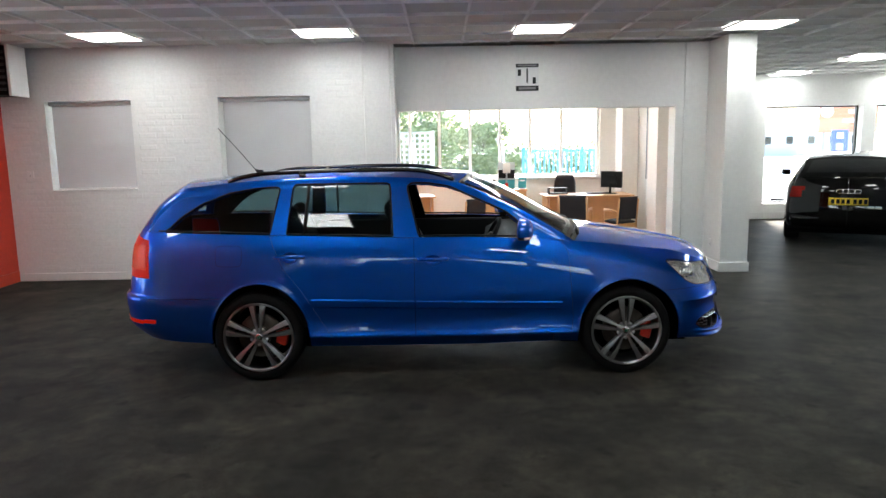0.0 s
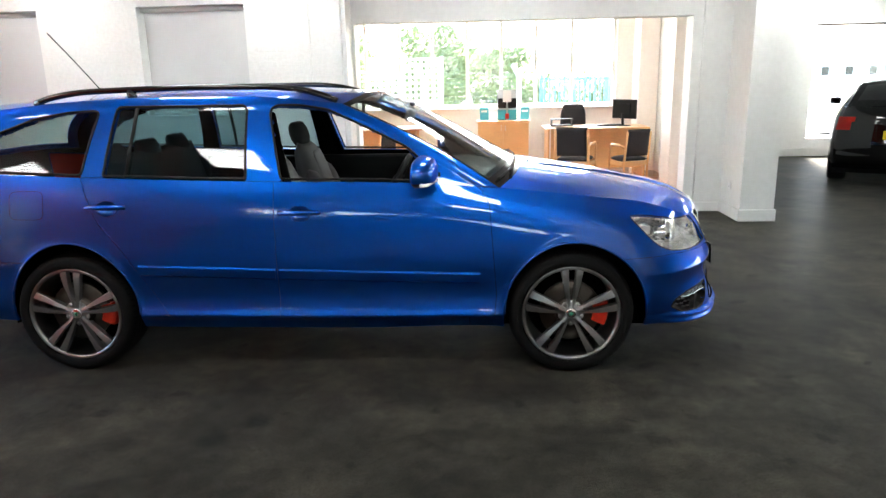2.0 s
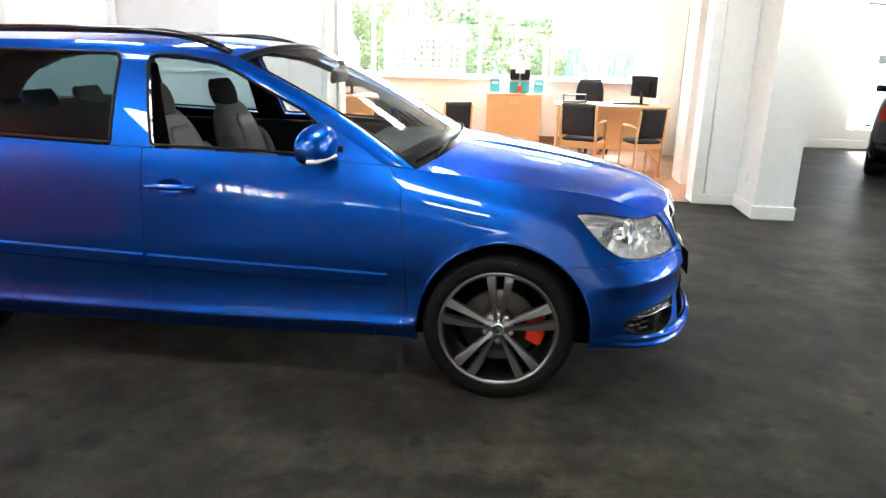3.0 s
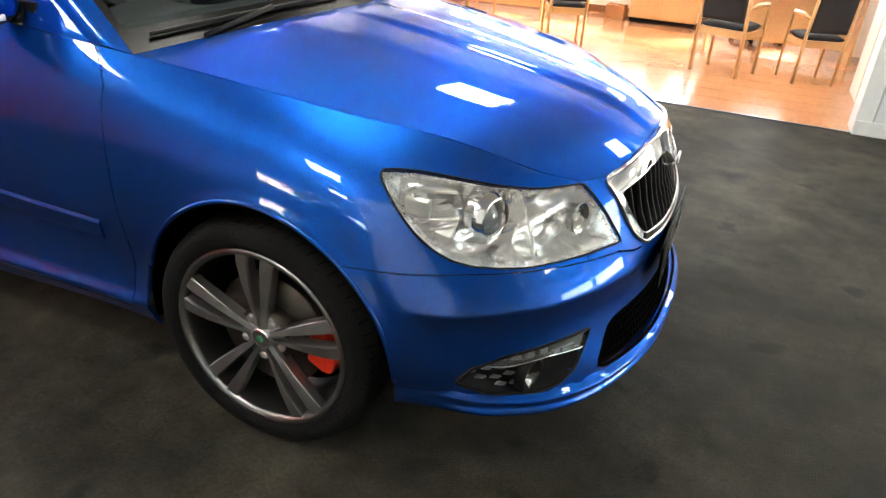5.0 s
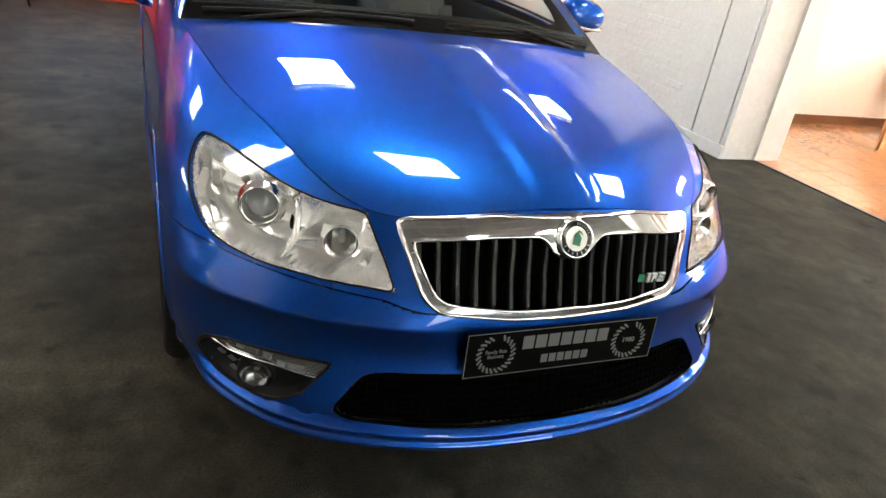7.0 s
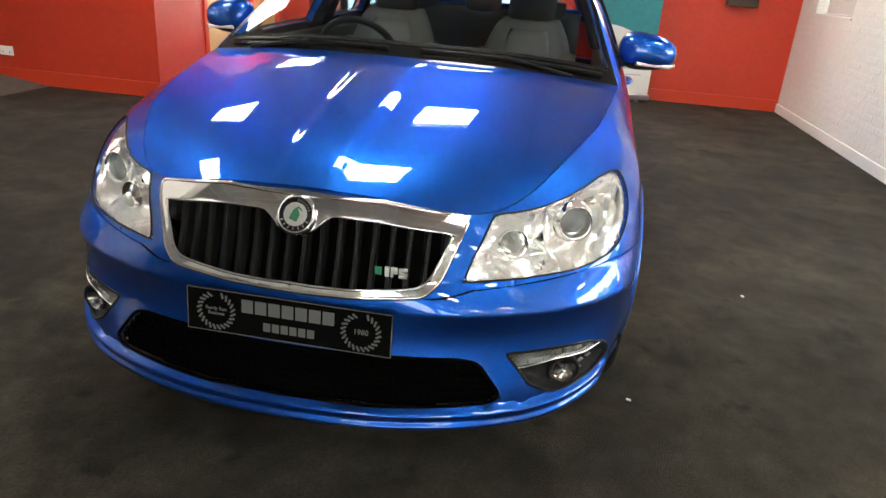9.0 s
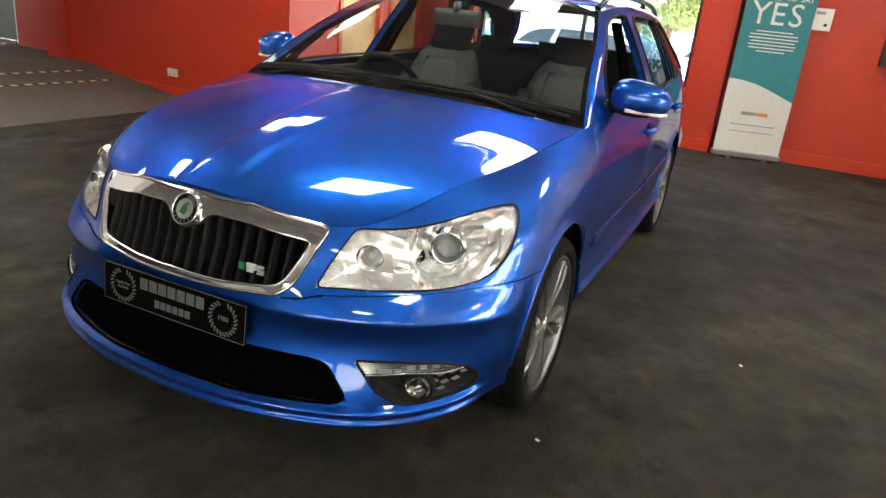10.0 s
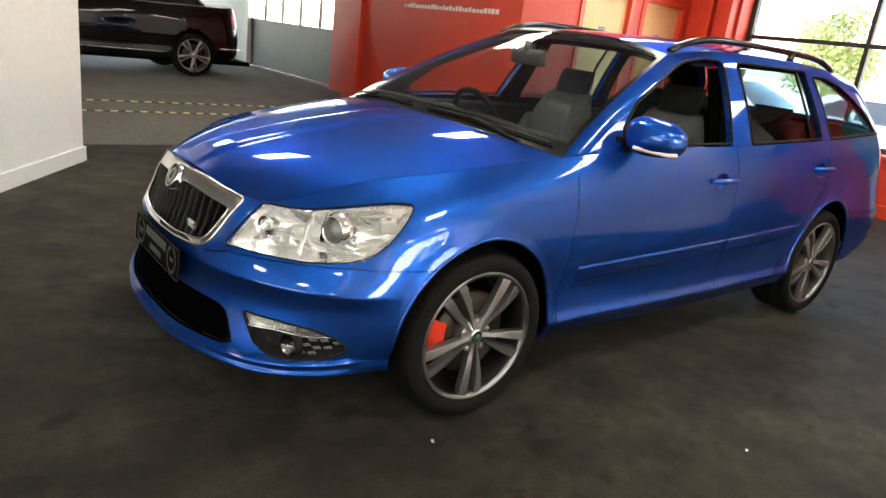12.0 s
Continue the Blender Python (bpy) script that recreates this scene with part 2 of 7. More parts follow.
def wall(name, label, material, x0, x1, y0, y1, z0, z1, holes=(), axis="x"):
    """A thick wall along x or y with rectangular holes (a0, a1, z0, z1) right through it."""
    a0, a1 = (x0, x1) if axis == "x" else (y0, y1)
    cuts_a = sorted({a0, a1, *[h[0] for h in holes], *[h[1] for h in holes]})
    cuts_z = sorted({z0, z1, *[h[2] for h in holes], *[h[3] for h in holes]})
    na, nz = len(cuts_a) - 1, len(cuts_z) - 1

    def solid(i, j):
        if not (0 <= i < na and 0 <= j < nz):
            return False
        ca, cz = (cuts_a[i] + cuts_a[i + 1]) / 2, (cuts_z[j] + cuts_z[j + 1]) / 2
        return not any(h[0] < ca < h[1] and h[2] < cz < h[3] for h in holes)

    bm, cache = bmesh.new(), {}

    def v(i, j, k):
        if (i, j, k) not in cache:
            d = ((y0, y1) if axis == "x" else (x0, x1))[k]
            cache[i, j, k] = bm.verts.new((cuts_a[i], d, cuts_z[j]) if axis == "x" else (d, cuts_a[i], cuts_z[j]))
        return cache[i, j, k]

    for i in range(na):
        for j in range(nz):
            if not solid(i, j):
                continue
            bm.faces.new([v(i, j, 0), v(i + 1, j, 0), v(i + 1, j + 1, 0), v(i, j + 1, 0)])
            bm.faces.new([v(i, j, 1), v(i, j + 1, 1), v(i + 1, j + 1, 1), v(i + 1, j, 1)])
            for di, dj, p, q in ((-1, 0, (i, j), (i, j + 1)), (1, 0, (i + 1, j), (i + 1, j + 1)), (0, -1, (i, j), (i + 1, j)), (0, 1, (i, j + 1), (i + 1, j + 1))):
                if not solid(i + di, j + dj):
                    bm.faces.new([v(*p, 0), v(*q, 0), v(*q, 1), v(*p, 1)])
    bmesh.ops.recalc_face_normals(bm, faces=bm.faces)
    ob = part(name, bm, material)
    return tagged(ob, label, "wall", kind="structure")


# ---- the large structure ----
H = 2.87          # ceiling
YW = 3.17         # face of the wall with the blinds and the office opening
YO = 3.49         # face of the office front, set back from the brick wall
XE = -5.43        # face of the red end wall
XR = -2.46        # face of the red room
YR = -3.14        # face of the wall with the wooden doors
RAISE = 0.25      # level of the yard floor behind the ramp

floor = boxpart("floor", (-5.7, 12.0, -4.3, 8.75, -0.2, 0.0), CARPET)
tagged(floor, "charcoal grey short-pile carpet with dark stains", "floor", kind="structure")

bm = bmesh.new()
a, b = (-4.3, 0.0), (-6.2, RAISE)
vs = [bm.verts.new(p) for p in ((-5.6, a[0], a[1]), (12, a[0], a[1]), (12, b[0], b[1]), (-5.6, b[0], b[1]))]
bm.faces.new(vs)
vs = [bm.verts.new(p) for p in ((-7.5, -6.2, RAISE), (12, -6.2, RAISE), (12, -17, RAISE), (-7.5, -17, RAISE))]
bm.faces.new(vs)
bmesh.ops.recalc_face_normals(bm, faces=bm.faces)
tagged(part("yard_floor", bm, CONCRETE), "worn grey-brown painted concrete floor rising by a ramp", "floor", kind="structure")
office_floor = boxpart("office_floor", (-1.8, 3.56, 3.51, 8.1, -0.2, 0.004), TERRA)
tagged(office_floor, "shiny terracotta orange vinyl tile floor", "floor", kind="structure")

wall_bricks = wall("wall_north", "white painted brick wall with two blinded windows", BRICK, XE - 0.35, -0.55, YW, YO, 0, H, [(-4.89, -3.82, 1.155, 2.255), (-2.74, -1.60, 1.155, 2.27)])
wall("wall_office_front", "white painted wall with a wide opening to the office", WHITE, -0.55, 3.56, YO, YO + 0.25, 0, H, [(-0.52, 3.05, -0.01, 2.07)])
wall("wall_office_side", "white partition between office and showroom", WHITE, 3.562, 3.8, YO + 0.05, 8.9, 0, H, axis="y")
tagged(boxpart("column_north", (3.46, 3.80, 2.90, 3.60, 0, H), WHITE), "square white painted column with a skirting", "column", kind="structure")
tagged(boxpart("column_south", (0, 1.6, -.45, 0, 0, H), WHITE, m=pose(1.70, -3.62, 0, 0, 0, 54)), "square white painted column with a skirting", "column", kind="structure")
wall("wall_far", "white wall with large shop windows", WHITE, 3.8, 12.2, 8.6, 8.9, -0.2, H, [(6.62, 8.58, 0.32, 2.28), (8.85, 10.8, 0.32, 2.28)])
# the east openings are unseen, added so level daylight reaches the car's front
wall("wall_east", "white wall with large shop windows", WHITE, 12.0, 12.3, -17, 10.0, -0.2, H, [(-0.2, 2.7, 0.32, 2.28), (3.0, 5.9, 0.32, 2.28)], axis="y")
wall("wall_south", "white wall with tall bright windows", WHITE, -7.8, 12.3, -17.3, -17.0, -0.2, H, [(-6.4, -3.6, 0.7, 2.7), (-3.2, -0.4, 0.7, 2.7), (0.0, 3.0, 0.7, 2.7), (3.4, 6.4, 0.7, 2.7)])
wall("wall_west", "red painted end wall with a large window", RED, XE - 0.4, XE, -3.14, YW + 0.3, 0, H, [(-2.42, 0.44, 0.65, 2.55)], axis="y")
wall("wall_red_doors", "red painted wall with wooden doors", RED, XE - 0.4, XR - 0.15, YR - 0.15, YR, 0, H, [(-4.25, -3.37, -0.01, 2.04), (-5.30, -4.47, -0.01, 2.04)])
wall("wall_red_room", "red painted wall with a double socket", RED, XR - 0.15, XR, -6.35, YR, 0, H, axis="y")
tagged(boxpart("red_pier", (XR - 0.3, XR + 0.06, -6.72, -6.35, 0, H), RED), "red painted pier at the end of the wall", "column", kind="structure")
tagged(boxpart("red_window_pier", (XE, XE + 0.22, 0.5, 0.86, 0, H), RED), "red boxed pier beside the window", "column", kind="structure")
wall("wall_red_recess", "dark red painted wall return", RED, -2.95, -2.72, -7.72, -6.72, 0, H, axis="y")
wall("wall_yard_west", "white wall with a glazed sliding door", WHITE, -3.05, -2.85, -17, -7.72, 0, H, [(-11.6, -7.84, RAISE, 2.6)], axis="y")
ceiling_dims = (XE - 0.4, 12.3, -17.3, 10.0)
bm = bmesh.new()
box(bm, *ceiling_dims, H + 0.03, H + 0.15)
for i in range(-9, 21):
    x = 0.9 + 0.6 * i
    if x < 12.2 and x > -5.6:
        box(bm, x - 0.012, x + 0.012, -17, 10.0, H + 0.004, H + 0.03, mi=1)
for j in range(-33, 17):
    y = 0.2 + 0.6 * j
    if -17 < y < 10.0:
        box(bm, -5.7, 12.2, y - 0.012, y + 0.012, H, H + 0.03, mi=1)
tagged(part("ceiling", bm, (TILE, TBAR)), "suspended ceiling of grey mineral tiles in white bars", "ceiling", kind="structure")
wall("wall_office_west", "cream office wall", CREAM, -1.97, -1.72, YW + 0.3, 8.3, 0, H, axis="y")
wall("wall_office_back", "cream office wall under a band of windows", CREAM, -1.97, 3.55, 8.0, 8.25, 0, H, [(-1.6, 3.12, 0.98, 2.6)])


# ceiling lamps
def ceiling_light(x, y):
    t = thing("ceiling_light", pose(x, y, H), "square white LED panel set in the ceiling grid", "ceiling light", "ceiling lights")
    bm = bmesh.new()
    for s in (-1, 1):
        box(bm, s * 0.294 - 0.008, s * 0.294 + 0.008, -0.302, 0.302, -0.004, 0.02)
        box(bm, -0.286, 0.286, s * 0.294 - 0.008, s * 0.294 + 0.008, -0.004, 0.02)
    part("frame", bm, TBAR, t)
    boxpart("diffuser", (-0.286, 0.286, -0.286, 0.286, 0.001, 0.02), LAMP, t, "glowing white diffuser")
    return t


first_light = ceiling_light(-3.65, 2.3)
for x in (-3.65, -1.25, 1.15, 3.55):
    for y in (2.3, -0.1, -2.5):
        if (x, y) != (-3.65, 2.3) and (x, y) not in ((3.55, -0.1), (3.55, -2.5)):
            copy_thing(first_light, pose(x, y, H))
for x, y in ((5.95, 2.3), (5.95, -0.1), (1.15, -4.9)):
    copy_thing(first_light, pose(x, y, H))
for x in (6.8, 9.2):
    for y in (8.1, 5.7):
        copy_thing(first_light, pose(x, y, H))
# unseen extra panels, added to brighten the office behind the opening
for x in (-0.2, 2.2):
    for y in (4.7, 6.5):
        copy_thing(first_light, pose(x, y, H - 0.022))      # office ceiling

# ---- outside ----
ground = boxpart("ground", (-400, 400, -400, 400, -0.6, -0.25), mat("forecourt", (0.30, 0.30, 0.285), 0.9, var=0.2, scale=2, bump=0.3))
tagged(ground, "pale grey paved ground reaching the horizon", "ground", kind="structure")

# ---- the estate car: its surfaces ----
def spline(knots, values, at):
    """Natural cubic spline of rows of values over knots."""
    k, y, q = np.asarray(knots, float), np.asarray(values, float), np.asarray(at, float)
    n, h = len(k), np.diff(k)
    a, r = np.eye(n), np.zeros((n, y.shape[1]))
    for i in range(1, n - 1):
        a[i, i - 1 : i + 2] = h[i - 1], 2 * (h[i - 1] + h[i]), h[i]
        r[i] = 6 * ((y[i + 1] - y[i]) / h[i] - (y[i] - y[i - 1]) / h[i - 1])
    m = np.linalg.solve(a, r)
    i = np.clip(np.searchsorted(k, q, side="right") - 1, 0, n - 2)
    d, e, hh = (q - k[i])[..., None], (k[i + 1] - q)[..., None], h[i][..., None]
    return (m[i] * e**3 + m[i + 1] * d**3) / (6 * hh) + (y[i] / hh - m[i] * hh / 6) * e + (y[i + 1] / hh - m[i + 1] * hh / 6) * d


def chord(pts):
    return np.r_[0, np.cumsum(np.linalg.norm(np.diff(np.asarray(pts, float), axis=0), axis=1))]


def along(pts, n):
    """n points at even steps along a smooth curve."""
    c = chord(pts)
    fine = spline(c, pts, np.linspace(0, c[-1], 400))
    cc = chord(fine)
    return np.stack([np.interp(np.linspace(0, cc[-1], n), cc, fine[:, k]) for k in range(3)], 1)


# guide lines of one half, from the middle of the nose along the flank to the middle of the tail
GUIDES = [
    [(2.150, 0, 0.205), (2.135, .22, 0.205), (2.085, .43, 0.207), (1.925, .672, 0.214), (1.69, .790, 0.240), (1.29, .850, 0.235), (0.93, .835, 0.245), (0.35, .845, 0.242), (-0.2, .848, 0.242), (-0.93, .842, 0.245), (-1.29, .845, 0.26), (-1.72, .83, 0.28), (-2.13, .735, 0.30), (-2.31, .44, 0.30), (-2.35, 0, 0.30)],
    [(2.165, 0, 0.262), (2.150, .22, 0.262), (2.098, .43, 0.264), (1.938, .686, 0.271), (1.685, .824, 0.290), (1.29, .866, 0.300), (0.93, .862, 0.305), (0.35, .872, 0.300), (-0.2, .875, 0.300), (-0.93, .868, 0.305), (-1.29, .866, 0.32), (-1.72, .85, 0.34), (-2.16, .75, 0.36), (-2.34, .44, 0.37), (-2.38, 0, 0.37)],
    [(2.128, 0, 0.400), (2.113, .22, 0.400), (2.058, .43, 0.402), (1.905, .70, 0.405), (1.665, .852, 0.415), (1.29, .874, 0.440), (0.93, .858, 0.415), (0.35, .866, 0.410), (-0.2, .870, 0.410), (-0.93, .868, 0.415), (-1.29, .878, 0.44), (-1.72, .86, 0.45), (-2.17, .762, 0.46), (-2.35, .44, 0.46), (-2.39, 0, 0.46)],
    [(2.118, 0, 0.535), (2.103, .22, 0.534), (2.046, .43, 0.534), (1.885, .70, 0.540), (1.655, .848, 0.552), (1.29, .876, 0.580), (0.93, .872, 0.552), (0.35, .880, 0.548), (-0.2, .883, 0.548), (-0.93, .879, 0.555), (-1.29, .884, 0.58), (-1.72, .862, 0.58), (-2.18, .765, 0.58), (-2.36, .44, 0.58), (-2.40, 0, 0.58)],
    [(2.085, 0, 0.640), (2.070, .22, 0.637), (2.010, .43, 0.625), (1.830, .695, 0.640), (1.625, .832, 0.660), (1.29, .868, 0.715), (0.93, .872, 0.700), (0.35, .878, 0.690), (-0.2, .880, 0.690), (-0.93, .876, 0.710), (-1.29, .876, 0.735), (-1.72, .848, 0.74), (-2.15, .745, 0.75), (-2.33, .44, 0.76), (-2.37, 0, 0.76)],
    [(2.062, 0, 0.725), (2.046, .22, 0.718), (1.978, .43, 0.695), (1.765, .672, 0.735), (1.560, .787, 0.782), (1.29, .818, 0.838), (0.93, .842, 0.858), (0.35, .858, 0.880), (-0.2, .866, 0.886), (-0.93, .858, 0.905), (-1.29, .850, 0.915), (-1.72, .818, 0.93), (-2.10, .715, 0.94), (-2.26, .44, 0.95), (-2.30, 0, 0.95)],
    [(2.030, 0, 0.782), (2.012, .22, 0.772), (1.945, .43, 0.745), (1.700, .606, 0.828), (1.480, .686, 0.874), (1.25, .735, 0.909), (0.93, .782, 0.948), (0.35, .818, 0.990), (-0.2, .826, 1.000), (-0.93, .815, 1.022), (-1.29, .803, 1.034), (-1.72, .772, 1.05), (-2.03, .680, 1.06), (-2.15, .44, 1.07), (-2.18, 0, 1.07)],
]
STATIONS = chord(GUIDES[3])
NU, NV = 800, 98


def flank_grid():
    us = np.linspace(0, STATIONS[-1], NU)
    rows = np.stack([spline(STATIONS, g, us) for g in GUIDES])      # level, u, xyz
    rows[:, 0, 1] = rows[:, -1, 1] = 0.0
    tail = np.minimum(rows[..., 0] + 1.72, 0)
    rows[..., 0] -= np.array([.13, .13, .13, .13, .12, .07, 0])[:, None] * tail                                     # short rear overhang
    lv = np.r_[0, np.cumsum(np.linalg.norm(np.diff(rows, axis=0), axis=2).mean(1))]
    return spline(lv, rows.reshape(len(rows), -1), np.linspace(0, lv[-1], NV)).reshape(NV, NU, 3)   # v, u, xyz


def edge_line(first, last, n):
    """The top guide between two stations."""
    return spline(STATIONS, GUIDES[6], np.linspace(STATIONS[first], STATIONS[last], n))


def coons(left, right, low, high, power=2.2):
    """A patch between the middle line (left), the edge line (right), and the lines at their starts (low) and ends (high), level across the middle."""
    t, e = np.linspace(0, 1, len(left))[:, None, None], np.linspace(0, 1, len(low))[None, :, None]
    b = np.concatenate([np.repeat(1 - e, 2, 2), 1 - e**power], 2)
    p = b * left[:, None] + (1 - b) * right[:, None]
    lo, hi = b * left[0] + (1 - b) * right[0], b * left[-1] + (1 - b) * right[-1]
    return p + (1 - t) * (low[None] - lo) + t * (high[None] - hi)


NOSE_Z = [(2.030, 0, 0.782), (1.93, 0, 0.832), (1.75, 0, 0.882), (1.50, 0, 0.932), (1.27, 0, 0.968), (1.07, 0, 0.995)]
COWL = [(1.07, 0, 0.995), (1.055, .25, 0.993), (1.02, .5, 0.980), (0.93, .782, 0.948)]
HEADER = [(0.235, 0, 1.418), (0.22, .2, 1.414), (0.19, .4, 1.398), (0.13, .575, 1.362)]
A_PILLAR = [(0.93, .782, 0.948), (0.68, .712, 1.105), (0.42, .655, 1.238), (0.13, .575, 1.362)]
ROOF_EDGE = [(0.13, .575, 1.362), (-0.15, .590, 1.396), (-0.60, .600, 1.412), (-1.05, .598, 1.408), (-1.45, .582, 1.388), (-1.80, .555, 1.352)]
D_PILLAR = [(-1.80, .555, 1.352), (-1.93, .590, 1.250), (-2.00, .632, 1.15), (-2.03, .680, 1.06)]
ROOF_MID = [(0.235, 0, 1.418), (-0.10, 0, 1.442), (-0.60, 0, 1.455), (-1.10, 0, 1.450), (-1.50, 0, 1.430), (-1.86, 0, 1.395)]
ROOF_REAR = [(-1.86, 0, 1.395), (-1.855, .2, 1.390), (-1.84, .4, 1.375), (-1.80, .555, 1.352)]
TAIL_MID = [(-1.86, 0, 1.395), (-2.00, 0, 1.28), (-2.10, 0, 1.17), (-2.18, 0, 1.07)]


def bonnet_grid(n=90, m=64):
    p = coons(along(NOSE_Z, n), edge_line(2, 6, n), edge_line(0, 2, m), along(COWL, m))
    t, e = np.linspace(0, 1, n)[:, None], np.linspace(0, 1, m)[None]
    # a low spine between two creases that run back from the badge, and a swell over each wing edge
    q = np.clip((0.075 + 0.03 * t - p[..., 1]) / 0.05 + 0.5, 0, 1)
    fade = np.clip((t + 0.04) / 0.12, 0, 1) * np.clip((1 - t) / 0.15, 0, 1)
    p[..., 2] += 0.009 * (q * q * (3 - 2 * q)) * fade
    return p


def cabin_side_grid(n=260, m=48):
    top = np.concatenate([along(A_PILLAR, round(0.345 * n)), along(ROOF_EDGE, round(0.5 * n))[1:], along(D_PILLAR, n + 2 - round(0.345 * n) - round(0.5 * n))[1:]])
    us = np.linspace(STATIONS[6], STATIONS[12], 2000)
    base = spline(STATIONS, GUIDES[6], us)
    f = (chord(top) / chord(top)[-1])
    # the foot of each column stands nearly under its head
    want = np.clip(0.25 * (0.93 - 2.96 * f) + 0.75 * top[:, 0], -2.03, 0.93)
    want[0], want[-1] = 0.93, -2.03
    want = np.minimum.accumulate(want)
    low = np.stack([np.interp(-want, -base[:, 0], base[:, k]) for k in range(3)], 1)
    v = np.linspace(0, 1, m)[:, None, None]
    p = low[None] * (1 - v) + top[None] * v
    high = (top[:, 2] - low[:, 2])[None, :]
    p[..., 1] += 0.11 * high * (v * (1 - v))[..., 0] * 4 * 0.35
    # the pillars and the frame over the doors are rounded
    w = (1 - v[..., 0]) * np.linalg.norm(top - low, axis=1)[None]
    swell = 0.008 * np.sin(np.pi * np.clip(w / 0.078, 0, 1))
    p[..., 1] += 0.8 * swell
    p[..., 2] += 0.6 * swell
    return p


def windscreen_grid(n=50, m=40):
    return coons(along([COWL[0], (0.80, 0, 1.145), (0.52, 0, 1.295), HEADER[0]], n), along(A_PILLAR, n), along(COWL, m), along(HEADER, m))


def roof_grid(n=80, m=30):
    return coons(along(ROOF_MID, n), along(ROOF_EDGE, n), along(HEADER, m), along(ROOF_REAR, m), 2.6)


def tailgate_grid(n=40, m=30):
    return coons(along(TAIL_MID, n), along(D_PILLAR, n), along(ROOF_REAR, m), spline(STATIONS, GUIDES[6], np.linspace(STATIONS[14], STATIONS[12], m)))

# ---- the estate car: cutting its surfaces into panels ----
def poly_field(pts, a, b, r=0.0):
    """Signed distance to a closed outline in the plane (a, b), negative inside, grown by r."""
    p, q = np.asarray(pts, float), np.roll(np.asarray(pts, float), -1, 0)
    best, inside = np.full(a.shape, 1e9), np.zeros(a.shape, bool)
    for (x0, y0), (x1, y1) in zip(p, q):
        dx, dy = x1 - x0, y1 - y0
        t = np.clip(((a - x0) * dx + (b - y0) * dy) / (dx * dx + dy * dy), 0, 1)
        best = np.minimum(best, (a - x0 - t * dx) ** 2 + (b - y0 - t * dy) ** 2)
        if y0 != y1:
            inside ^= ((y0 > b) != (y1 > b)) & (a < dx * (b - y0) / dy + x0)
    return np.where(inside, -1, 1) * np.sqrt(best) - r


def sample(g, v, u):
    """The grid at fractional indices."""
    v, u = np.clip(v, 0, g.shape[0] - 1.0001), np.clip(u, 0, g.shape[1] - 1.0001)
    i, j = v.astype(int), u.astype(int)
    a, b = (v - i)[..., None], (u - j)[..., None]
    return (g[i, j] * (1 - b) + g[i, j + 1] * b) * (1 - a) + (g[i + 1, j] * (1 - b) + g[i + 1, j + 1] * b) * a


def snapped(g, fields):
    """Slides the grid's points along the surface on to the outlines, so that cuts come out smooth."""
    vv, uu = np.meshgrid(np.arange(g.shape[0]) * 1.0, np.arange(g.shape[1]) * 1.0, indexing="ij")
    moved = np.zeros(vv.shape, bool)
    for field in fields:
        s = field(g)
        gv, gu = np.gradient(s)
        n2 = gv**2 + gu**2 + 1e-12
        dv, du = -s * gv / n2, -s * gu / n2
        near = (np.abs(dv) < 0.52) & (np.abs(du) < 0.52) & ~moved & (np.hypot(dv, du) < 0.56)
        near[0], near[-1], near[:, 0], near[:, -1] = False, False, False, False
        vv, uu = np.where(near, vv + dv, vv), np.where(near, uu + du, uu)
        moved |= near
    return sample(g, vv, uu)


def normals(g):
    n = np.cross(np.gradient(g, axis=1), np.gradient(g, axis=0))
    n /= np.linalg.norm(n, axis=2, keepdims=True) + 1e-12
    return n


def centres(g):
    return (g[:-1, :-1] + g[1:, :-1] + g[:-1, 1:] + g[1:, 1:]) / 4


